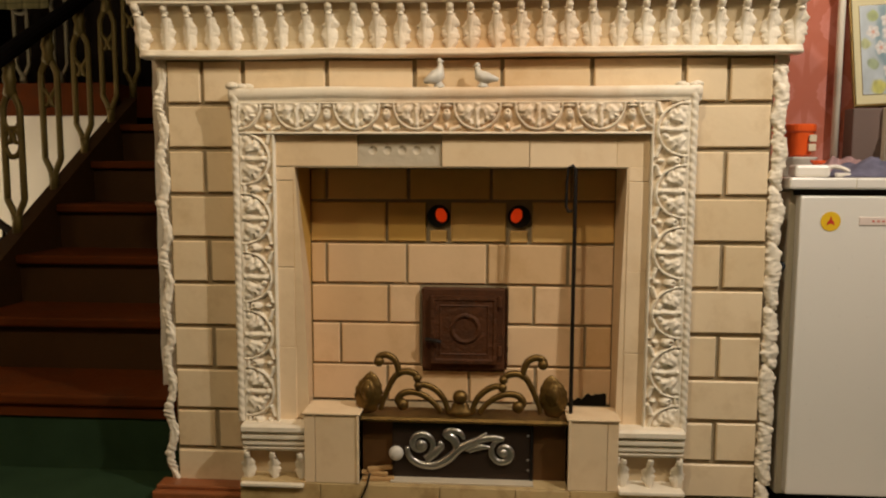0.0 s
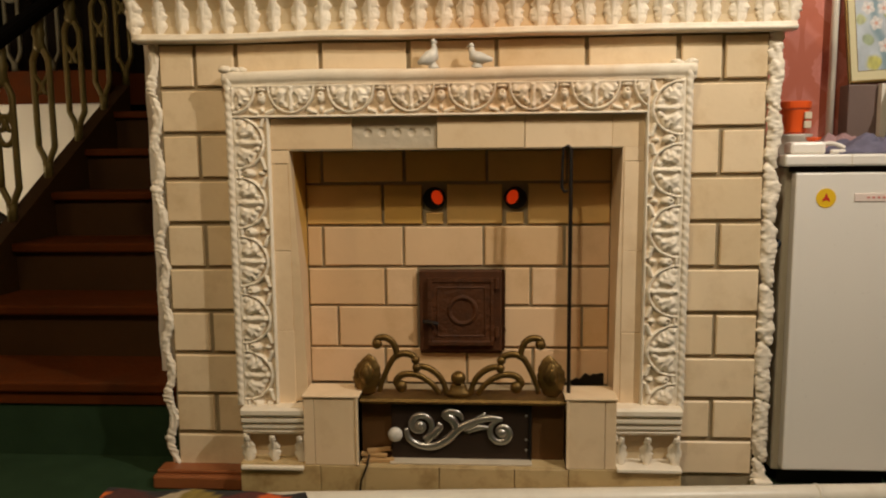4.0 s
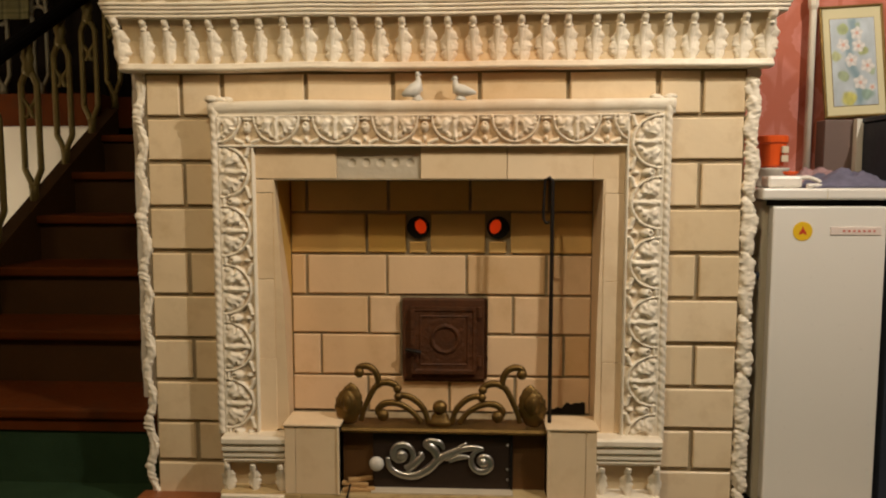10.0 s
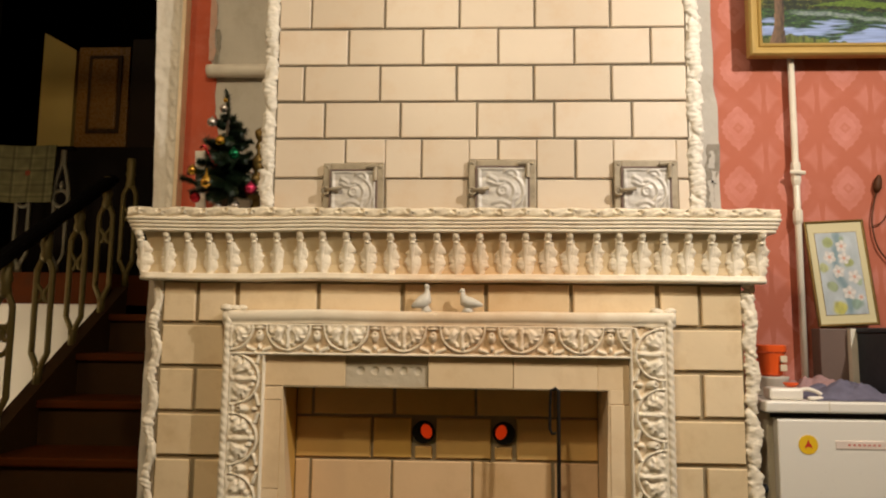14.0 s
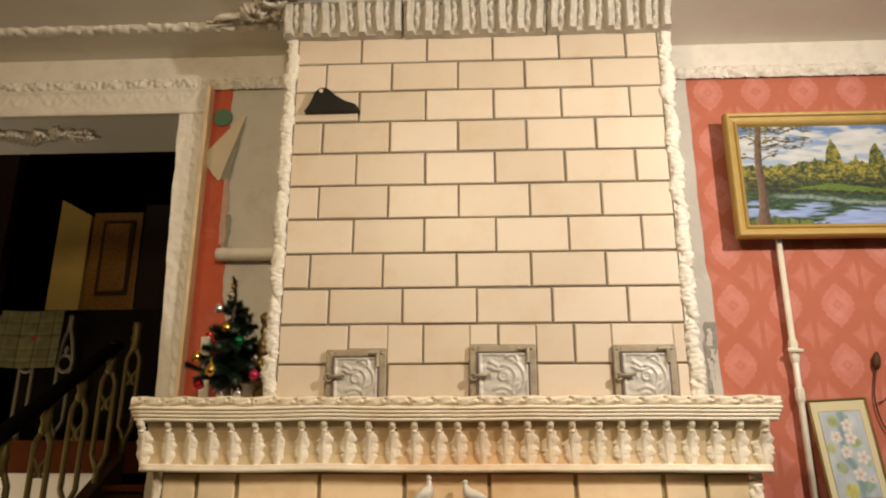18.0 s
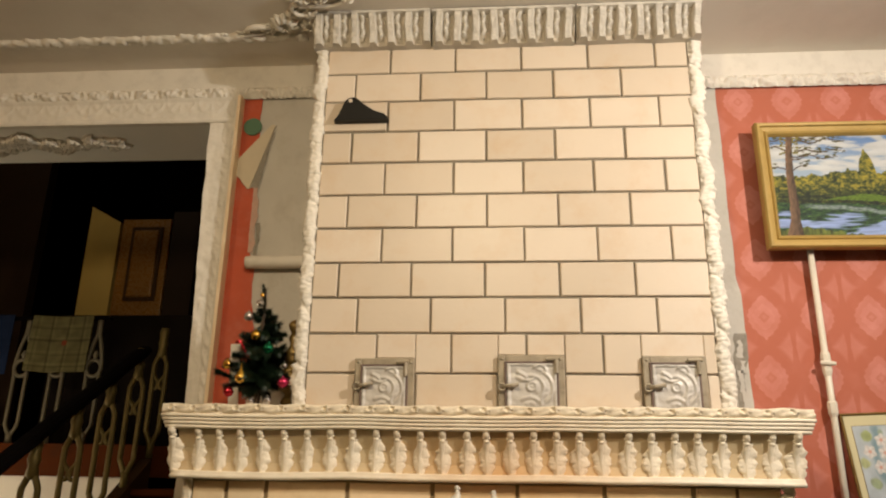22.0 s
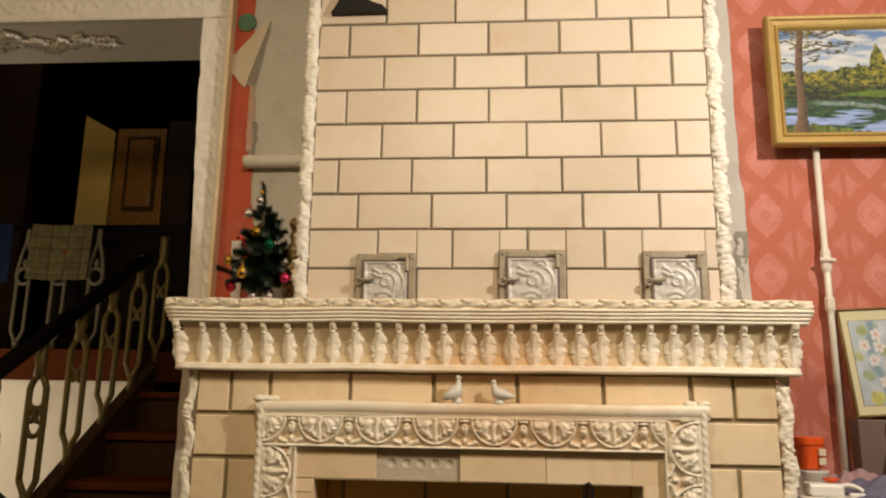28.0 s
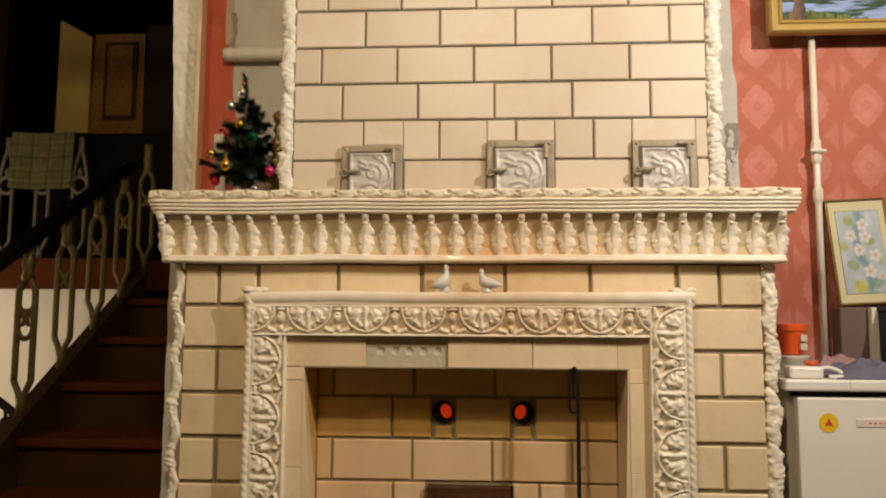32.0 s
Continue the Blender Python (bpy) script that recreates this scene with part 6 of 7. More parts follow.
for k, (x0, x1, zt) in enumerate(DOORS):
    fr = bmesh.new()
    zb = 1.484
    add_box(fr, x0, x0 + 0.022, BY - 0.018, BY + 0.012, zb, zt, 0.003)
    add_box(fr, x1 - 0.022, x1, BY - 0.018, BY + 0.012, zb, zt, 0.003)
    add_box(fr, x0 + 0.022, x1 - 0.022, BY - 0.018, BY + 0.012, zt - 0.022, zt, 0.003)
    f = part("soot_door_frame", fr, SILVER_FRAME, breast, "dull brass-grey iron frame")
    rim = bmesh.new()
    add_box(rim, x0 + 0.019, x0 + 0.025, BY - 0.023, BY - 0.010, zb, zt - 0.019, 0.002)
    add_box(rim, x1 - 0.025, x1 - 0.019, BY - 0.023, BY - 0.010, zb, zt - 0.019, 0.002)
    add_box(rim, x0 + 0.025, x1 - 0.025, BY - 0.023, BY - 0.010, zt - 0.025, zt - 0.019, 0.002)
    # rim coloured dark to stand for the shaded gap round the door
    part("inner_rim", rim, BROWN_GREY, f, "inner rim, dark for the gap round the door")
    for bx in (x0 + 0.012, x1 - 0.012):
        bolt = bmesh.new()
        add_ball(bolt, (bx, BY - 0.018, zt - 0.012), (0.005, 0.003, 0.005), 8)
        part("bolt", bolt, SILVER_FRAME, f, smooth=True)
    w = x1 - x0 - 0.06
    lf = part("soot_door", relief(0.120, 0.135, swirl_relief, 0.0028, 0.012, lambda u, v, h: (x0 + 0.026 + u * (x1 - x0 - 0.052) / 0.120, BY - 0.020 - h, zb + 0.002 + v * (zt - 0.028 - zb) / 0.135)), SILVER_DOOR, f, "aluminium-painted door with a swirling relief", smooth=True)
    bm = tube([(x0 + 0.012, BY - 0.030, 1.556), (x0 + 0.030, BY - 0.034, 1.560), (x0 + 0.060, BY - 0.034, 1.564)], [0.007, 0.005, 0.006], 8)
    add_tube(bm, [(x0 + 0.010 + 0.010 * math.cos(a), BY - 0.030, 1.556 + 0.010 * math.sin(a)) for a in [2 * math.pi * q / 14 for q in range(15)]], 0.0038, 7, caps=False)
    part("latch", bm, SILVER_FRAME, lf, smooth=True)
    part("hinge", tube([(x1 - 0.026, BY - 0.026, zt - 0.055), (x1 - 0.026, BY - 0.026, zt - 0.014)], 0.007, 8), SILVER_FRAME, lf)
    part("hinge", tube([(x1 - 0.055, BY - 0.026, zt - 0.014), (x1 - 0.018, BY - 0.026, zt - 0.012)], 0.006, 8), SILVER_FRAME, lf)

# dark wall-lamp plate high on the breast
bm = bmesh.new()
pts = [(-0.097, 0.0), (-0.087, 0.012), (-0.078, 0.030), (-0.062, 0.072), (-0.048, 0.084), (-0.030, 0.086), (-0.015, 0.078), (0.005, 0.058), (0.040, 0.034), (0.075, 0.022), (0.088, 0.006), (0.084, 0.0)]
fr = [bm.verts.new((x, -0.028, z)) for x, z in pts]
bk = [bm.verts.new((x * 1.02, 0.0, z)) for x, z in pts]
bm.faces.new(fr)
for k in range(len(pts)):
    bm.faces.new((fr[k], bk[k], bk[(k + 1) % len(pts)], fr[(k + 1) % len(pts)]))
bmesh.ops.recalc_face_normals(bm, faces=bm.faces)
plate = part("wall_bracket", bm, BLACK)
plate.location = (-0.405, BY - 0.003, 2.452)
tagged(plate, "black plastic bracket screwed to the upper tiles", "wall bracket")
bm = bmesh.new()
bmesh.ops.create_cone(bm, cap_ends=True, segments=16, radius1=0.0065, radius2=0.0065, depth=0.006, matrix=pose(-0.042, -0.029, 0.072, 90))
part("screw_eye", bm, TILE_UP, plate, "pale hole in the tab")

# ---- things on the mantel and frame ----
def dove(name, x, face):
    """A small bird ornament as one plain shape."""
    bm = bmesh.new()
    s = face
    add_tube(bm, [(s * -0.050, 0, 0.022), (s * -0.030, 0, 0.026), (s * -0.008, 0, 0.028), (s * 0.012, 0, 0.036), (s * 0.018, 0, 0.052), (s * 0.017, 0, 0.062)], [0.005, 0.012, 0.020, 0.018, 0.0095, 0.007], 10)
    add_ball(bm, (s * 0.019, 0, 0.066), (0.009, 0.008, 0.0085), 10)
    add_tube(bm, [(s * 0.025, 0, 0.066), (s * 0.034, 0, 0.063)], [0.003, 0.001], 6)
    add_tube(bm, [(0, 0, 0.0), (0, 0, 0.006), (0, 0, 0.02)], [0.020, 0.017, 0.008], 10)
    ob = part(name, bm, PORCELAIN, smooth=True)
    ob.location = (x, -0.045, 1.1965)
    ob.scale = (0.86, 0.95, 0.92)
    return tagged(ob, "small white porcelain bird ornament on the frame ledge", "ornament", "pair of bird ornaments")


d1 = dove("bird_ornament", -0.068, 1)
d1.rotation_euler = (0, radians(-12), radians(25))
d1.scale = (0.80, 0.92, 1.06)
d2 = dove("bird_ornament", 0.050, -1)
d2.rotation_euler = (0, 0, radians(-15))

SHELF = 1.483
tree = thing("christmas_tree", "small artificial Christmas tree with baubles standing on the mantel", "Christmas tree", at=(-0.710, 0.085, SHELF))
part("trunk", tube([(0, 0, 0), (0, 0, 0.2), (-0.004, 0, 0.40)], [0.010, 0.008, 0.004], 7), TRUNK, tree)
verts, faces = [], []
rnd = random.Random(21)


def needles(p, d, length, spread, count):
    d = Vector(d).normalized()
    for i in range(count):
        t = rnd.random()
        base = Vector(p) + d * length * t
        v = Vector((rnd.gauss(0, 1), rnd.gauss(0, 1), rnd.gauss(0, 1)))
        v = (v - d * v.dot(d)).normalized() + d * 0.7
        v = v.normalized() * spread * rnd.uniform(0.7, 1.2)
        side = v.cross(d).normalized() * 0.0016
        k = len(verts)
        verts.extend([tuple(base - side), tuple(base + side), tuple(base + v)])
        faces.append((k, k + 1, k + 2))


for layer in range(11):
    f = layer / 10
    z = 0.080 + 0.240 * f
    reach = 0.100 * (1 - f) ** 0.8 + 0.020
    for b in range(8 if f < 0.7 else 5):
        a = b * 2 * math.pi / 8 + layer * 0.7 + rnd.uniform(-0.3, 0.3)
        ln = reach * rnd.uniform(0.72, 1.18)
        needles((0, 0, z), (math.cos(a), math.sin(a), rnd.uniform(-0.45, 0.40)), ln, 0.021, int(460 * (0.4 + ln / 0.10)))
needles((0.002, 0, 0.31), (-0.12, 0, 1), 0.085, 0.017, 420)
needles((-0.004, 0, 0.385), (-0.35, 0, 1), 0.030, 0.012, 110)
me = bpy.data.meshes.new("needles")
me.from_pydata(verts, [], faces)
mesh_part("needles", me, NEEDLE, tree)


def bauble(x, y, z, r, mat, label, drop=False):
    bm = bmesh.new()
    if drop:
        add_tube(bm, [(0, 0, -r), (0, 0, -r * 0.7), (0, 0, 0), (0, 0, r * 0.7), (0, 0, r * 1.3), (0, 0, r * 2.4)], [0.001, r * 0.72, r, r * 0.7, r * 0.25, 0.002], 14)
    else:
        add_ball(bm, (0, 0, 0), (r, r, r), 14)
    add_tube(bm, [(0, 0, r * 0.9), (0, 0, r * 1.25)], r * 0.22, 7)
    ob = part("bauble", bm, mat, tree, label, smooth=True)
    ob.location = (x, y, z)


bauble(-0.007, -0.030, 0.344, 0.0120, BALL_SILVER, "silver bauble")
bauble(-0.004, -0.026, 0.372, 0.0070, BALL_GOLD, "small gold bauble")
bauble(-0.042, -0.030, 0.300, 0.0150, BALL_SILVER, "silver bauble")
bauble(-0.002, -0.060, 0.232, 0.0165, BALL_GOLD, "gold bauble")
bauble(0.044, -0.066, 0.190, 0.0175, BALL_GREEN, "green bauble")
bauble(-0.021, -0.108, 0.094, 0.0180, BALL_GOLD, "gold drop bauble", True)
bauble(-0.088, -0.050, 0.143, 0.0150, BALL_GOLD, "gold bauble")
bauble(0.096, -0.055, 0.086, 0.0165, BALL_MAGENTA, "magenta red bauble")
bauble(-0.076, -0.050, 0.058, 0.0165, BALL_RED, "dark red bauble")
bauble(0.092, -0.040, 0.140, 0.0090, BALL_SILVER, "small silver bauble")
bauble(0.050, -0.055, 0.030, 0.0140, BALL_SILVER, "silver bauble")
bauble(-0.002, -0.060, 0.028, 0.0130, BALL_SILVER, "silver bauble")
bauble(0.118, -0.045, 0.088, 0.0110, BALL_SILVER, "silver bauble")
part("bead_garland", tube([(-0.058 + 0.009 * k, -0.074 - 0.010 * math.sin(k * 0.8), 0.206 - 0.0065 * k + 0.014 * math.sin(k * 0.9)) for k in [q / 4 for q in range(29)]], [0.0024 + 0.0020 * (q % 2) for q in range(29)], 6), BALL_RED, tree, "red bead garland")

bm = bmesh.new()
line = [(0.002 * math.sin(k * 0.9), 0, 0.0072 * k) for k in range(43)]
wide = [0.030 if k < 3 else 0.010 + 0.017 * math.sin(math.pi * min(1, (k + 6) / 40)) for k in range(36)] + [0.010, 0.013, 0.015, 0.015, 0.013, 0.009, 0.003]
add_tube(bm, line, wide, 16, 0.8)
for v in bm.verts:
    k = 1 + 0.75 * noise.fractal((v.co.x * 40, v.co.y * 40, v.co.z * 30), 1.0, 2.0, 3)
    v.co.x *= k
    v.co.y *= k
ob = part("gilt_figurine", bm, GILT_FIGURE, smooth=True)
ob.location = (-0.617, 0.125, SHELF)
tagged(ob, "tarnished gilt figurine standing behind the Christmas tree", "figurine")
ob = part("white_card", box(-0.016, 0.016, -0.004, 0.004, 0.0, 0.215, 0.002), ENAMEL)
ob.location = (-0.790, 0.10, SHELF)
ob.rotation_euler = (radians(8), 0, 0)
tagged(ob, "small white card behind the Christmas tree", "card")

# ---- boiler and what stands on it ----
boiler = thing("gas_boiler", "white enamelled floor-standing gas boiler beside the fireplace", "boiler")
part("body", box(0.902, 1.232, 0.035, 0.285, 0.045, 0.922, 0.006), ENAMEL_SIDE, boiler, "ivory side panels")
bdoor = part("front_panel", box(0.918, 1.228, -0.002, 0.033, 0.060, 0.908, 0.005), ENAMEL, boiler, "white front panel")
part("lid", box(0.884, 1.250, -0.012, 0.290, 0.926, 0.958, 0.006), ENAMEL, boiler)
part("lid_seam", box(1.058, 1.060, -0.0128, -0.011, 0.926, 0.957), ENAMEL_SIDE, boiler)
# dark strip stands in for the lid's shadow on the body
part("lid_shade", box(0.912, 1.232, 0.0305, 0.0345, 0.909, 0.9255), IRON, boiler, "dark strip for the shade under the lid")
part("plinth", box(0.925, 1.225, 0.05, 0.27, 0.0, 0.045), IRON, boiler, "dark recessed plinth")
bm = bmesh.new()
bmesh.ops.create_cone(bm, cap_ends=True, segments=32, radius1=0.0265, radius2=0.0265, depth=0.0016, matrix=pose(1.000, -0.0028, 0.839, 90))
st = part("warning_sticker", bm, YELLOW, bdoor, "yellow round sticker with a red flame")
bm = bmesh.new()
flame = [(0.0, 0.015), (0.004, 0.004), (0.010, -0.004), (0.009, -0.011), (0.003, -0.006), (-0.003, -0.006), (-0.009, -0.011), (-0.010, -0.004), (-0.004, 0.004)]
bm.faces.new([bm.verts.new((1.000 + x, -0.0042, 0.839 + z)) for x, z in flame])
part("flame_mark", bm, RED, st)
pl = part("name_plate", box(1.075, 1.212, -0.0045, -0.0015, 0.829, 0.851, 0.001), PINK, bdoor, "pale pink name plate with red bars")
for k in range(7):
    part("print_bar", box(1.108 + 0.0135 * k, 1.115 + 0.0135 * k, -0.0052, -0.0043, 0.8375, 0.8425), FADED_RED, pl)
bm = bmesh.new()
bmesh.ops.create_cone(bm, cap_ends=True, segments=20, radius1=0.013, radius2=0.011, depth=0.010, matrix=pose(0.9005, 0.050, 0.708, 0, 90))
part("side_lock", bm, DARK_GREY, boiler, "grey round lock")

jar = thing("orange_jar", "orange plastic pot with a small label on the boiler", "jar", at=(0.975, 0.17, 1.018))
bm = tube([(0, 0, 0), (0, 0, 0.006), (0, 0, 0.068), (0, 0, 0.070), (0, 0, 0.074), (0, 0, 0.092), (0, 0, 0.094)], [0.026, 0.033, 0.040, 0.041, 0.045, 0.045, 0.042], 28)
part("pot", bm, ORANGE, jar)
part("label", box(0.012, 0.032, -0.043, -0.034, 0.016, 0.036, 0.002), PAPER, jar, "yellowed label")
part("label", box(0.012, 0.032, -0.045, -0.036, 0.042, 0.062, 0.002), PAPER, jar, "yellowed label")
bm = tube([(0, 0, 0), (0, 0, 0.004), (0, 0, 0.052), (0, 0, 0.058), (0, 0, 0.0585)], [0.035, 0.042, 0.048, 0.052, 0.048], 28)
ob = part("white_bowl", bm, PORCELAIN, smooth=True)
ob.location = (0.975, 0.17, 0.9585)
tagged(ob, "white china bowl on the boiler under the orange pot", "bowl")
bm = tube([(0, 0, 0), (0, 0, 0.003), (0, 0, 0.012), (0, 0, 0.0125)], [0.010, 0.016, 0.022, 0.020], 24)
ob = part("orange_dish", bm, ORANGE, smooth=True)
ob.location = (0.985, 0.058, 0.9930)
tagged(ob, "shallow orange plastic dish on the white box", "dish")
wb = part("white_box", box(-0.046, 0.046, -0.036, 0.036, 0, 0.034, 0.008), ENAMEL)
wb.location = (0.958, 0.050, 0.9585)
wb.rotation_euler = (0, 0, radians(-6))
tagged(wb, "flat white plastic box lying on the boiler", "box")
bm = tube(*smooth_path([(1.004, 0.050, 0.984), (1.026, 0.046, 0.988), (1.050, 0.036, 0.980), (1.060, 0.022, 0.9655), (1.040, 0.012, 0.9650), (1.012, 0.010, 0.9650)], [0.006] * 6, 4), 8)
tagged(part("white_cable", bm, ENAMEL, smooth=True), "short white cable lying on the boiler", "cable")


def crumpled(w, d, h, seed, mat, name, label, at):
    bm = bmesh.new()
    n = 22
    g = [[None] * (n + 1) for _ in range(n + 1)]
    for i in range(n + 1):
        for j in range(n + 1):
            u, v = i / n, j / n
            e = min(u, v, 1 - u, 1 - v)
            z = h * min(1, e * 5) * (0.55 + 0.6 * noise.noise((u * 4 + seed, v * 4, seed)) + 0.25 * noise.noise((u * 12, v * 12, seed)))
            g[i][j] = bm.verts.new(((u - 0.5) * w + 0.02 * noise.noise((u * 3, v * 9, seed)), (v - 0.5) * d, max(0.0, z)))
    for i in range(n):
        for j in range(n):
            bm.faces.new((g[i][j], g[i + 1][j], g[i + 1][j + 1], g[i][j + 1]))
    ob = part(name, bm, mat, smooth=True)
    ob.location = at
    tagged(ob, label, "cloth")
    m = ob.modifiers.new("thick", "SOLIDIFY")
    m.thickness = 0.004


crumpled(0.24, 0.20, 0.060, 3.0, CLOTH_PURPLE, "folded_cloth", "crumpled grey-purple cloth on the boiler", (1.150, 0.105, 0.961))
crumpled(0.20, 0.13, 0.066, 5.0, CLOTH_PINK, "folded_cloth", "crumpled faded pink cloth on the boiler", (1.110, 0.165, 0.962))

# dark cabinet and board behind the boiler
cab = thing("dark_cabinet", "dark grey cabinet standing beside the boiler", "cabinet")
part("carcass", box(1.256, 1.75, 0.02, 0.285, 0.0, 1.150, 0.004), DARK_GREY, cab)
part("edge_strip", box(1.234, 1.2545, 0.200, 0.222, 0.959, 1.164, 0.001), PIPE_WHITE, cab, "pale edge strip")
part("cabinet_top", box(1.250, 1.755, 0.015, 0.287, 1.152, 1.166, 0.003), DARK_GREY, cab)
bd = part("brown_board", box(1.152, 1.248, 0.225, 0.285, 0.959, 1.164, 0.003), BROWN_GREY)
tagged(bd, "brown-grey box standing upright on the boiler", "box")

# floor pipe in front of the hearth
bm = bmesh.new()
path_pts = [(-0.52 + 0.1 * k, -0.2123 + 0.00742 * k, 0.032) for k in range(16)]
path_pts += [(1.05, -0.096, 0.032), (1.20, -0.085, 0.032), (1.27, -0.06, 0.034), (1.32, 0.0, 0.040), (1.335, 0.01, 0.05)]
fp = part("heating_pipe", tube(path_pts, 0.030, 16), PIPE_WHITE, smooth=True)
tagged(fp, "white painted heating pipe along the floor before the hearth", "pipe")
part("weld_joint", tube([(0.968, -0.1025, 0.032), (0.974, -0.102, 0.032), (0.980, -0.1015, 0.032)], [0.0305, 0.0335, 0.0305], 16), PIPE_WHITE, fp, smooth=True)

# wall pipe with a valve
wp = thing("wall_pipe", "thin cream gas pipe up the wall with a valve", "pipe")
part("pipe", tube([(1.121, WALL_Y - 0.030, 0.9), (1.121, WALL_Y - 0.030, 2.07)], 0.0105, 12), PIPE_WHITE, wp, smooth=True)
part("valve_body", tube([(1.121, WALL_Y - 0.030, 1.50), (1.121, WALL_Y - 0.030, 1.512), (1.121, WALL_Y - 0.030, 1.545), (1.121, WALL_Y - 0.030, 1.55)], [0.012, 0.016, 0.016, 0.012], 8), PIPE_WHITE, wp)
part("valve_body", tube([(1.121, WALL_Y - 0.030, 1.63), (1.121, WALL_Y - 0.030, 1.645), (1.121, WALL_Y - 0.030, 1.70), (1.121, WALL_Y - 0.030, 1.71)], [0.012, 0.016, 0.016, 0.012], 8), PIPE_WHITE, wp)
part("valve_handle", tube([(1.099, WALL_Y - 0.040, 1.672), (1.121, WALL_Y - 0.048, 1.670), (1.143, WALL_Y - 0.048, 1.668)], [0.007, 0.008, 0.006], 8), PIPE_WHITE, wp)


# ---- pictures ----
def mixed(a, b, k):
    return a * (1 - k) + b * k


def foliage(u, v, warm):
    """Dappled leaves: dark green hollows, yellow lights."""
    k = 0.55 * noise.noise((u * 26, v * 20, 3)) + 0.5 * noise.noise((u * 60, v * 48, 5)) + 0.35 * noise.noise((u * 130, v * 100, 7))
    k = smoothstep(-0.55, 0.75, k + 0.25 * warm)
    low, mid, top = np.array((0.012, 0.026, 0.006)), np.array((0.095, 0.115, 0.018)), np.array((0.44, 0.37, 0.045))
    return mixed(low, mid, k * 2) if k < 0.5 else mixed(mid, top, (k - 0.5) * 2)


def wood_tops(u):
    """Height of the tree line."""
    t = 0.60 + 0.05 * noise.noise((u * 4, 8, 2)) + 0.035 * noise.noise((u * 17, 3, 2)) + 0.018 * noise.noise((u * 60, 3, 2))
    for cu, wd, hh in ((0.50, 0.050, 0.30), (0.40, 0.05, 0.10), (0.62, 0.06, 0.10), (0.73, 0.05, 0.26), (0.84, 0.06, 0.20), (0.95, 0.07, 0.24), (0.28, 0.05, 0.04)):
        t = max(t, 0.56 + hh * max(0, 1 - abs(u - cu) / wd) ** 0.6 * (1 + 0.25 * noise.noise((u * 45, cu, 6))) + 0.03 * noise.noise((u * 70, cu, 2)))
    return t


def landscape(u, v):
    """A lake among autumn woods with a pine at one side."""
    shore = 0.335 - 0.07 * u + 0.012 * noise.noise((u * 4, 4, 1))
    c = mixed(np.array((0.40, 0.50, 0.62)), np.array((0.17, 0.29, 0.53)), smoothstep(0.62, 1.0, v))
    cl = smoothstep(-0.26, 0.20, fbm(u * 2.4, v * 8, 7) + 0.45 * fbm(u * 9, v * 20, 3) - 0.10 * smoothstep(0.86, 1.0, v))
    c = mixed(c, np.array((0.66, 0.67, 0.66)) * (1 + 0.18 * fbm(u * 5, v * 16, 9)), 0.92 * cl)
    if v < wood_tops(u):
        c = foliage(u, v, noise.noise((u * 5, v * 4, 9)) + 0.75 - 1.9 * smoothstep(0.50, 0.36, v))
    if shore + 0.03 < v < 0.41 - 0.25 * abs(u - 0.47) + 0.01 * noise.noise((u * 20, 1, 1)):
        c = np.array((0.13, 0.21, 0.02)) * (1 + 0.5 * noise.noise((u * 60, v * 60, 1)))
    if v < shore + 0.030 + 0.018 * noise.noise((u * 26, 2, 1)):
        c = foliage(u, v, -0.9) * 0.8
    if v < shore:
        depth = (shore - v) / shore
        lu = u + 0.025 * noise.noise((u * 9, v * 60, 2))
        c = foliage(lu, 0.45 + 1.8 * (shore - v), -0.45) * np.array((0.40, 0.85, 1.0)) + np.array((0.004, 0.014, 0.014))
        sheen = smoothstep(-0.10, 0.22, noise.noise((u * 4, v * 11, 6)) + 0.5 * noise.noise((u * 12, v * 50, 3)) + 1.5 * depth - 0.85)
        c = mixed(c, np.array((0.34, 0.44, 0.72)) * (1 + 0.35 * noise.noise((u * 8, v * 60, 8))), sheen)
        glint = smoothstep(0.030, 0.008, abs(shore - v - 0.030 - 0.10 * (u - 0.2) + 0.012 * noise.noise((u * 16, 3, 3)))) * smoothstep(0.12, 0.22, u)
        c = mixed(c, np.array((0.48, 0.56, 0.58)), 0.75 * glint * (0.6 + 0.6 * noise.noise((u * 50, v * 90, 2))))
    if v < 0.09 + 0.04 * noise.noise((u * 30, 2, 2)) - 0.28 * abs(u - 0.14):
        c = np.array((0.13, 0.16, 0.03)) * (1 + 0.9 * noise.noise((u * 80, v * 12, 1)))
    tx = 0.082 + 0.030 * v + 0.006 * math.sin(v * 7)
    for s, z0, ln, rise in ((1, 0.62, 0.11, 1.0), (-1, 0.63, 0.09, 0.7), (1, 0.75, 0.17, 0.55), (1, 0.84, 0.30, 0.02), (-1, 0.86, 0.12, 0.2), (1, 0.80, 0.26, -0.12), (1, 0.93, 0.30, 0.10), (-1, 0.95, 0.12, 0.1), (1, 0.985, 0.24, -0.05)):
        q = (u - tx) * s
        if 0 < q < ln:
            mid = z0 + rise * q + 0.016 * math.sin(q * 42 + z0 * 20)
            if abs(v - mid) < 0.006 * (1 - q / ln) + 0.0025:
                c = np.array((0.11, 0.070, 0.040))
            elif q > 0.03 and abs(v - mid - 0.012) < 0.030 * smoothstep(0.0, 0.08, q) and noise.noise((u * 38, v * 70, 2 + z0)) > 0.10:
                c = np.array((0.11, 0.105, 0.022)) * (1 + 0.9 * noise.noise((u * 120, v * 120, 1)))
    wd = 0.023 * (1.20 - 0.50 * v) + 0.16 * max(0, 0.16 - v) ** 1.2
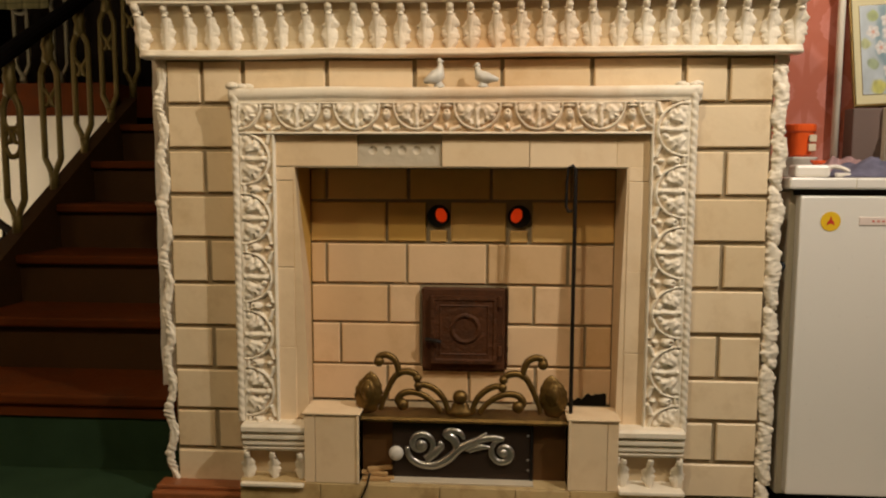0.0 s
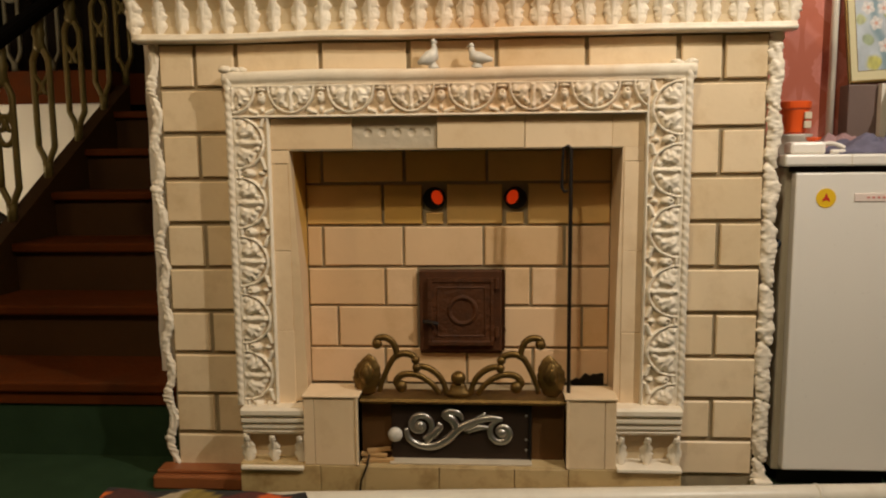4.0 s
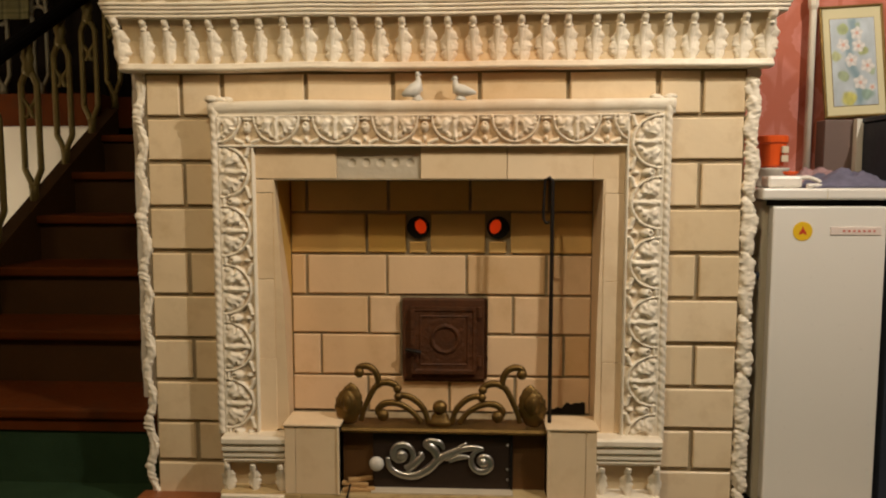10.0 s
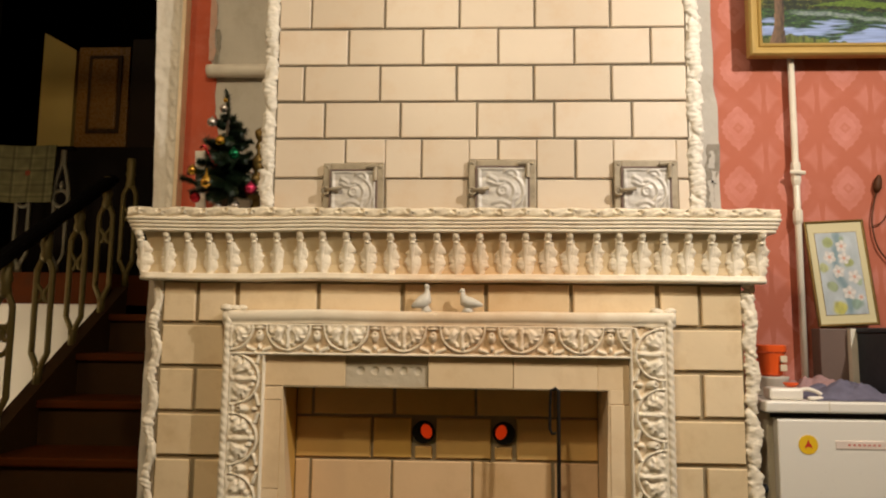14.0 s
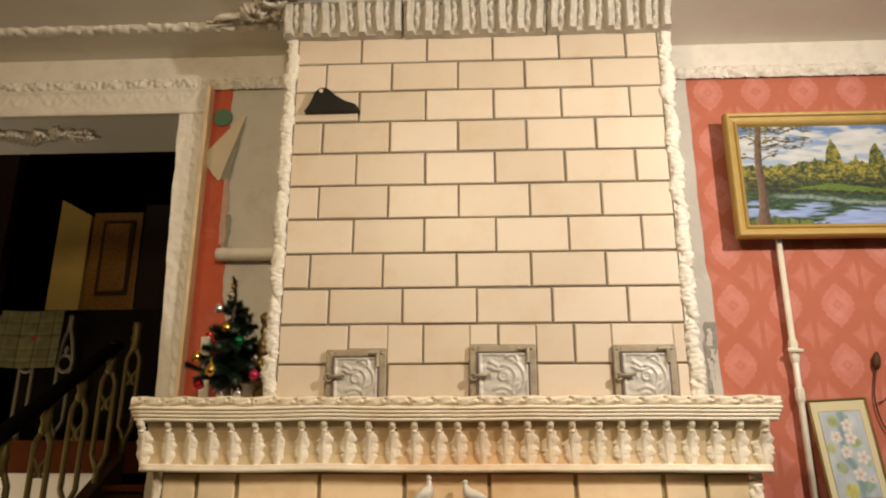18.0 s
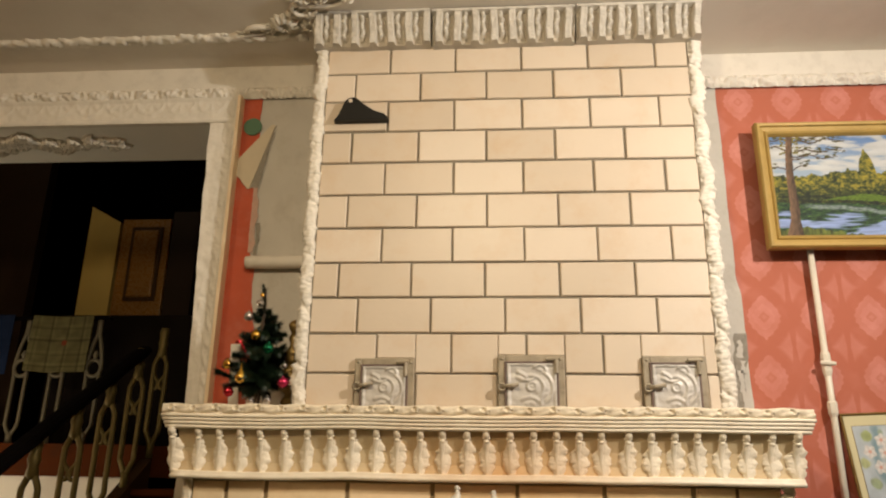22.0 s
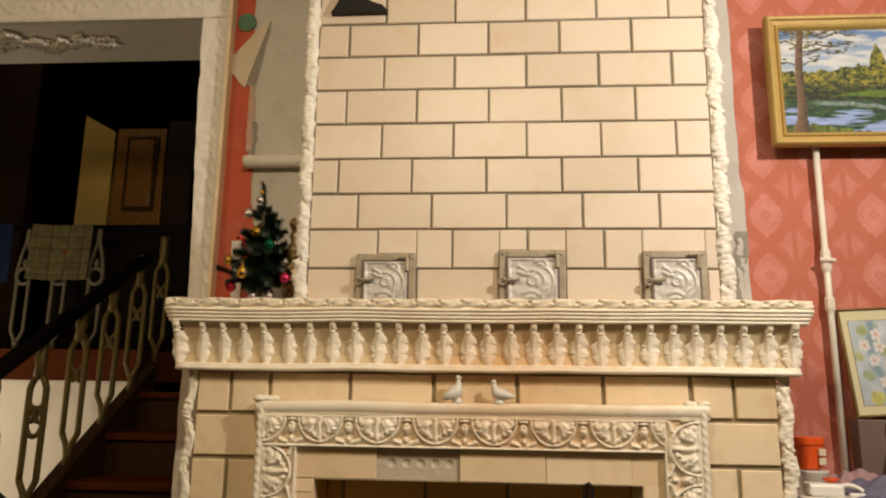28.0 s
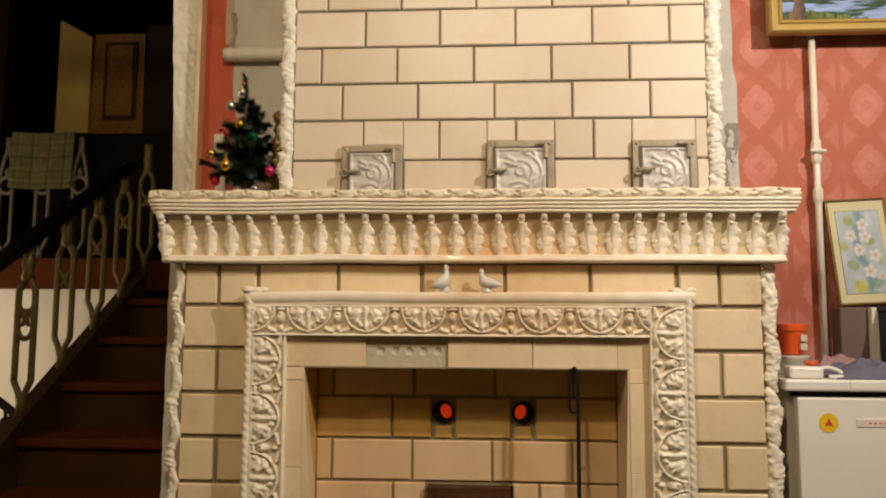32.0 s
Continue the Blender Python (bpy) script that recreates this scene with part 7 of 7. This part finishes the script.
    if abs(u - tx) < wd:
        k = (u - tx) / wd
        c = np.array((0.17, 0.105, 0.062)) * (1.0 - 0.50 * k + 0.55 * noise.noise((u * 90, v * 18, 1)))
    elif v > 0.80 and abs(u - tx) < 0.05 and noise.noise((u * 40, v * 55, 8)) > 0.0:
        c = np.array((0.24, 0.21, 0.03)) * (1 + 0.8 * noise.noise((u * 120, v * 120, 1)))
    return np.clip(0.84 * np.maximum(c, 0.0) ** 1.15, 0.003, 0.9)


pt = thing("landscape_painting", "oil painting of a lake and autumn wood in a gilded frame", "painting")
PX0, PX1, PZ0, PZ1 = 0.970, 1.707, 2.054, 2.523


def framed(parent, x0, x1, z0, z1, w, y0, steps, mat):
    """Four mitred lengths of a stepped frame; steps: (share of the width, depth) pairs."""
    for side in range(4):
        bm = bmesh.new()
        rows = []
        for s, d in steps:
            i = s * w
            a, b, c, e = (x0 + i, z0 + i), (x1 - i, z0 + i), (x1 - i, z1 - i), (x0 + i, z1 - i)
            p, q = [(a, b), (b, c), (c, e), (e, a)][side]
            rows.append((bm.verts.new((p[0], y0 - d, p[1])), bm.verts.new((q[0], y0 - d, q[1]))))
        for r0, r1 in zip(rows, rows[1:]):
            bm.faces.new((r0[0], r0[1], r1[1], r1[0]))
        bmesh.ops.recalc_face_normals(bm, faces=bm.faces)
        if sum(f.normal.y for f in bm.faces) > 0:
            bmesh.ops.reverse_faces(bm, faces=bm.faces)
        part("frame_side", bm, mat, parent)


framed(pt, PX0, PX1, PZ0, PZ1, 0.049, WALL_Y - 0.048, [(0, 0.0), (0, 0.030), (0.12, 0.038), (0.30, 0.036), (0.36, 0.028), (0.62, 0.024), (0.70, 0.030), (0.85, 0.026), (1.0, 0.014), (1.0, 0.0)], GOLD)
me = picture(PX1 - PX0 - 0.092, PZ1 - PZ0 - 0.092, 0.0022, landscape, lambda u, v: (PX0 + 0.046 + u, WALL_Y - 0.060, PZ0 + 0.046 + v))
mesh_part("canvas", me, PAINT, pt, "painted canvas")
part("hanger_block", box((PX0 + PX1) / 2 - 0.05, (PX0 + PX1) / 2 + 0.05, WALL_Y - 0.046, WALL_Y - 0.001, PZ1 - 0.10, PZ1 - 0.05), DARK_FRAME, pt)
part("backing", box(PX0 + 0.004, PX1 - 0.004, WALL_Y - 0.056, WALL_Y - 0.046, PZ0 + 0.004, PZ1 - 0.004), DARK_FRAME, pt)


def blossom(u, v):
    """Pale blossoms on a soft blue ground, washed edges."""
    c = np.array((0.50, 0.56, 0.60)) * (1 + 0.22 * fbm(u * 3, v * 4, 2))
    st = abs(u - 0.50 - 0.10 * math.sin(v * 6 + 1))
    k = smoothstep(0.16, 0.0, st + 0.10 * noise.noise((u * 6, v * 8, 3)))
    c = mixed(c, np.array((0.17, 0.29, 0.33)), 0.85 * k)
    for cu, cv, r, col in ((0.28, 0.88, 0.13, (0.40, 0.47, 0.12)), (0.75, 0.62, 0.12, (0.40, 0.45, 0.10)), (0.26, 0.34, 0.13, (0.36, 0.44, 0.22)), (0.34, 0.08, 0.17, (0.60, 0.56, 0.06)), (0.76, 0.13, 0.14, (0.26, 0.40, 0.30)), (0.14, 0.57, 0.12, (0.52, 0.55, 0.20)), (0.62, 0.92, 0.10, (0.36, 0.46, 0.30)), (0.88, 0.40, 0.10, (0.40, 0.50, 0.30))):
        d = math.hypot((u - cu) / 1.2, (v - cv) * 1.6) + 0.05 * noise.noise((u * 7, v * 9, cu * 9))
        c = mixed(c, np.array(col) * (0.9 + 0.35 * noise.noise((u * 12, v * 12, 5))), 0.85 * smoothstep(r, r * 0.55, d))
    for cu, cv, sz in ((0.60, 0.83, 1), (0.28, 0.70, 1.05), (0.62, 0.68, 1), (0.44, 0.52, 1.05), (0.80, 0.45, 1.1), (0.62, 0.26, 1.1), (0.88, 0.20, 0.6)):
        du, dv = u - cu, (v - cv) * 1.9
        r, a = math.hypot(du, dv), math.atan2(dv, du)
        rr = 0.165 * sz * (0.88 + 0.12 * math.cos(5 * a + cu * 9)) * (1 + 0.12 * noise.noise((u * 14, v * 14, 1)))
        c = mixed(c, np.array((0.78, 0.74, 0.70)) * (0.92 + 0.10 * math.cos(5 * a)), 0.95 * smoothstep(rr, rr * 0.8, r))
        c = mixed(c, np.array((0.70, 0.36, 0.26)), 0.9 * smoothstep(0.055, 0.025, r))
    return np.clip(c * 0.82, 0.01, 0.95)


fl = thing("flower_picture", "white blossom watercolour in a cream mount and thin gilt frame", "picture", at=(1.161, 0.250, 1.168))
FW, FH = 0.190, 0.345
framed(fl, 0, FW, 0, FH, 0.008, 0, [(0, -0.004), (0, 0.005), (0.5, 0.007), (1, 0.005), (1, 0)], GILT_FIGURE)
part("mount", box(0.006, FW - 0.006, -0.003, 0.004, 0.006, FH - 0.006), MAT_CREAM, fl, "cream mount")
me = picture(0.132, 0.268, 0.0020, blossom, lambda u, v: (0.029 + u, -0.0045, 0.036 + v))
mesh_part("print", me, WATERCOLOUR, fl)
part("print_edge", box(0.0275, FW - 0.0275, -0.0036, -0.0028, 0.0345, 0.3055), GILT_FIGURE, fl)
fl.rotation_euler = (radians(-6), radians(-3.0), 0)

# dark cable hanging on the wall
bm = tube(*smooth_path([(1.388, WALL_Y - 0.012, 1.620), (1.372, WALL_Y - 0.012, 1.560), (1.366, WALL_Y - 0.012, 1.500), (1.385, WALL_Y - 0.012, 1.420), (1.440, WALL_Y - 0.012, 1.370), (1.50, WALL_Y - 0.012, 1.420)], [0.0026] * 6), 7)
cb = part("hanging_cable", bm, RUST, smooth=True)
tagged(cb, "thin dark cable with a switch hanging on the wall", "cable")
bm = tube([(1.386, WALL_Y - 0.014, 1.610), (1.388, WALL_Y - 0.014, 1.625), (1.392, WALL_Y - 0.014, 1.650), (1.396, WALL_Y - 0.014, 1.668)], [0.006, 0.013, 0.012, 0.005], 12)
part("cable_switch", bm, RUST, cb, smooth=True)
part("cable_loop", tube(*smooth_path([(1.366, WALL_Y - 0.011, 1.500), (1.400, WALL_Y - 0.011, 1.515), (1.44, WALL_Y - 0.011, 1.57), (1.50, WALL_Y - 0.011, 1.60)], [0.0020] * 4), 7), RUST, cb)


# ---- throw on a low stool before the hearth ----
def throw_colour(u, v):
    """Zigzag stripes in black, orange, maroon, beige, olive and red."""
    z = 0.10 * abs((v * 5 + 0.2) % 1 - 0.5)
    k = u + z - 0.02
    bands = ((0.17, (0.012, 0.011, 0.010)), (0.23, (0.62, 0.13, 0.012)), (0.40, (0.050, 0.012, 0.008)), (0.46, (0.34, 0.27, 0.17)), (0.58, (0.19, 0.13, 0.022)), (0.70, (0.075, 0.013, 0.008)), (0.80, (0.52, 0.085, 0.012)), (2.0, (0.013, 0.012, 0.011)))
    c = next(col for top, col in bands if k < top) if v < 0.80 + 0.02 * math.sin(u * 30) else bands[-1][1]
    return np.array(c) * (1 + 0.4 * noise.noise((u * 60, v * 60, 1)))


STX, STY = -0.385, -1.102
stool = thing("low_stool", "low wooden stool under a patterned throw", "stool", at=(STX, STY, 0))
part("seat", box(-0.15, 0.15, -0.16, 0.16, 0.385, 0.410, 0.008), STAIR_WOOD, stool)
for sx in (-0.12, 0.12):
    for sy in (-0.13, 0.13):
        part("leg", box(sx - 0.018, sx + 0.018, sy - 0.018, sy + 0.018, 0, 0.385, 0.004), STAIR_WOOD, stool)


def drape(u, v):
    x, y = u - 0.27, v - 0.26
    ex, ey = max(0, abs(x) - 0.165), max(0, abs(y) - 0.17)
    z = 0.414 + 0.008 * noise.noise((u * 14, v * 14, 3)) - (ex + ey) * 1.6
    k = 1 - 0.35 * (ex / 0.12 if ex else 0)
    return (STX + (0.165 + ex * 0.5) * (1 if x > 0 else -1) if ex else STX + x, STY + ((0.17 + ey * 0.5) * (1 if y > 0 else -1) if ey else y), z)


me = picture(0.54, 0.52, 0.008, throw_colour, drape)
th = mesh_part("patterned_throw", me, TEXTILE, smooth=True)
m = th.modifiers.new("thick", "SOLIDIFY")
m.thickness = 0.008
tagged(th, "black, orange and maroon zigzag throw over a low stool", "blanket")

set_tiles()
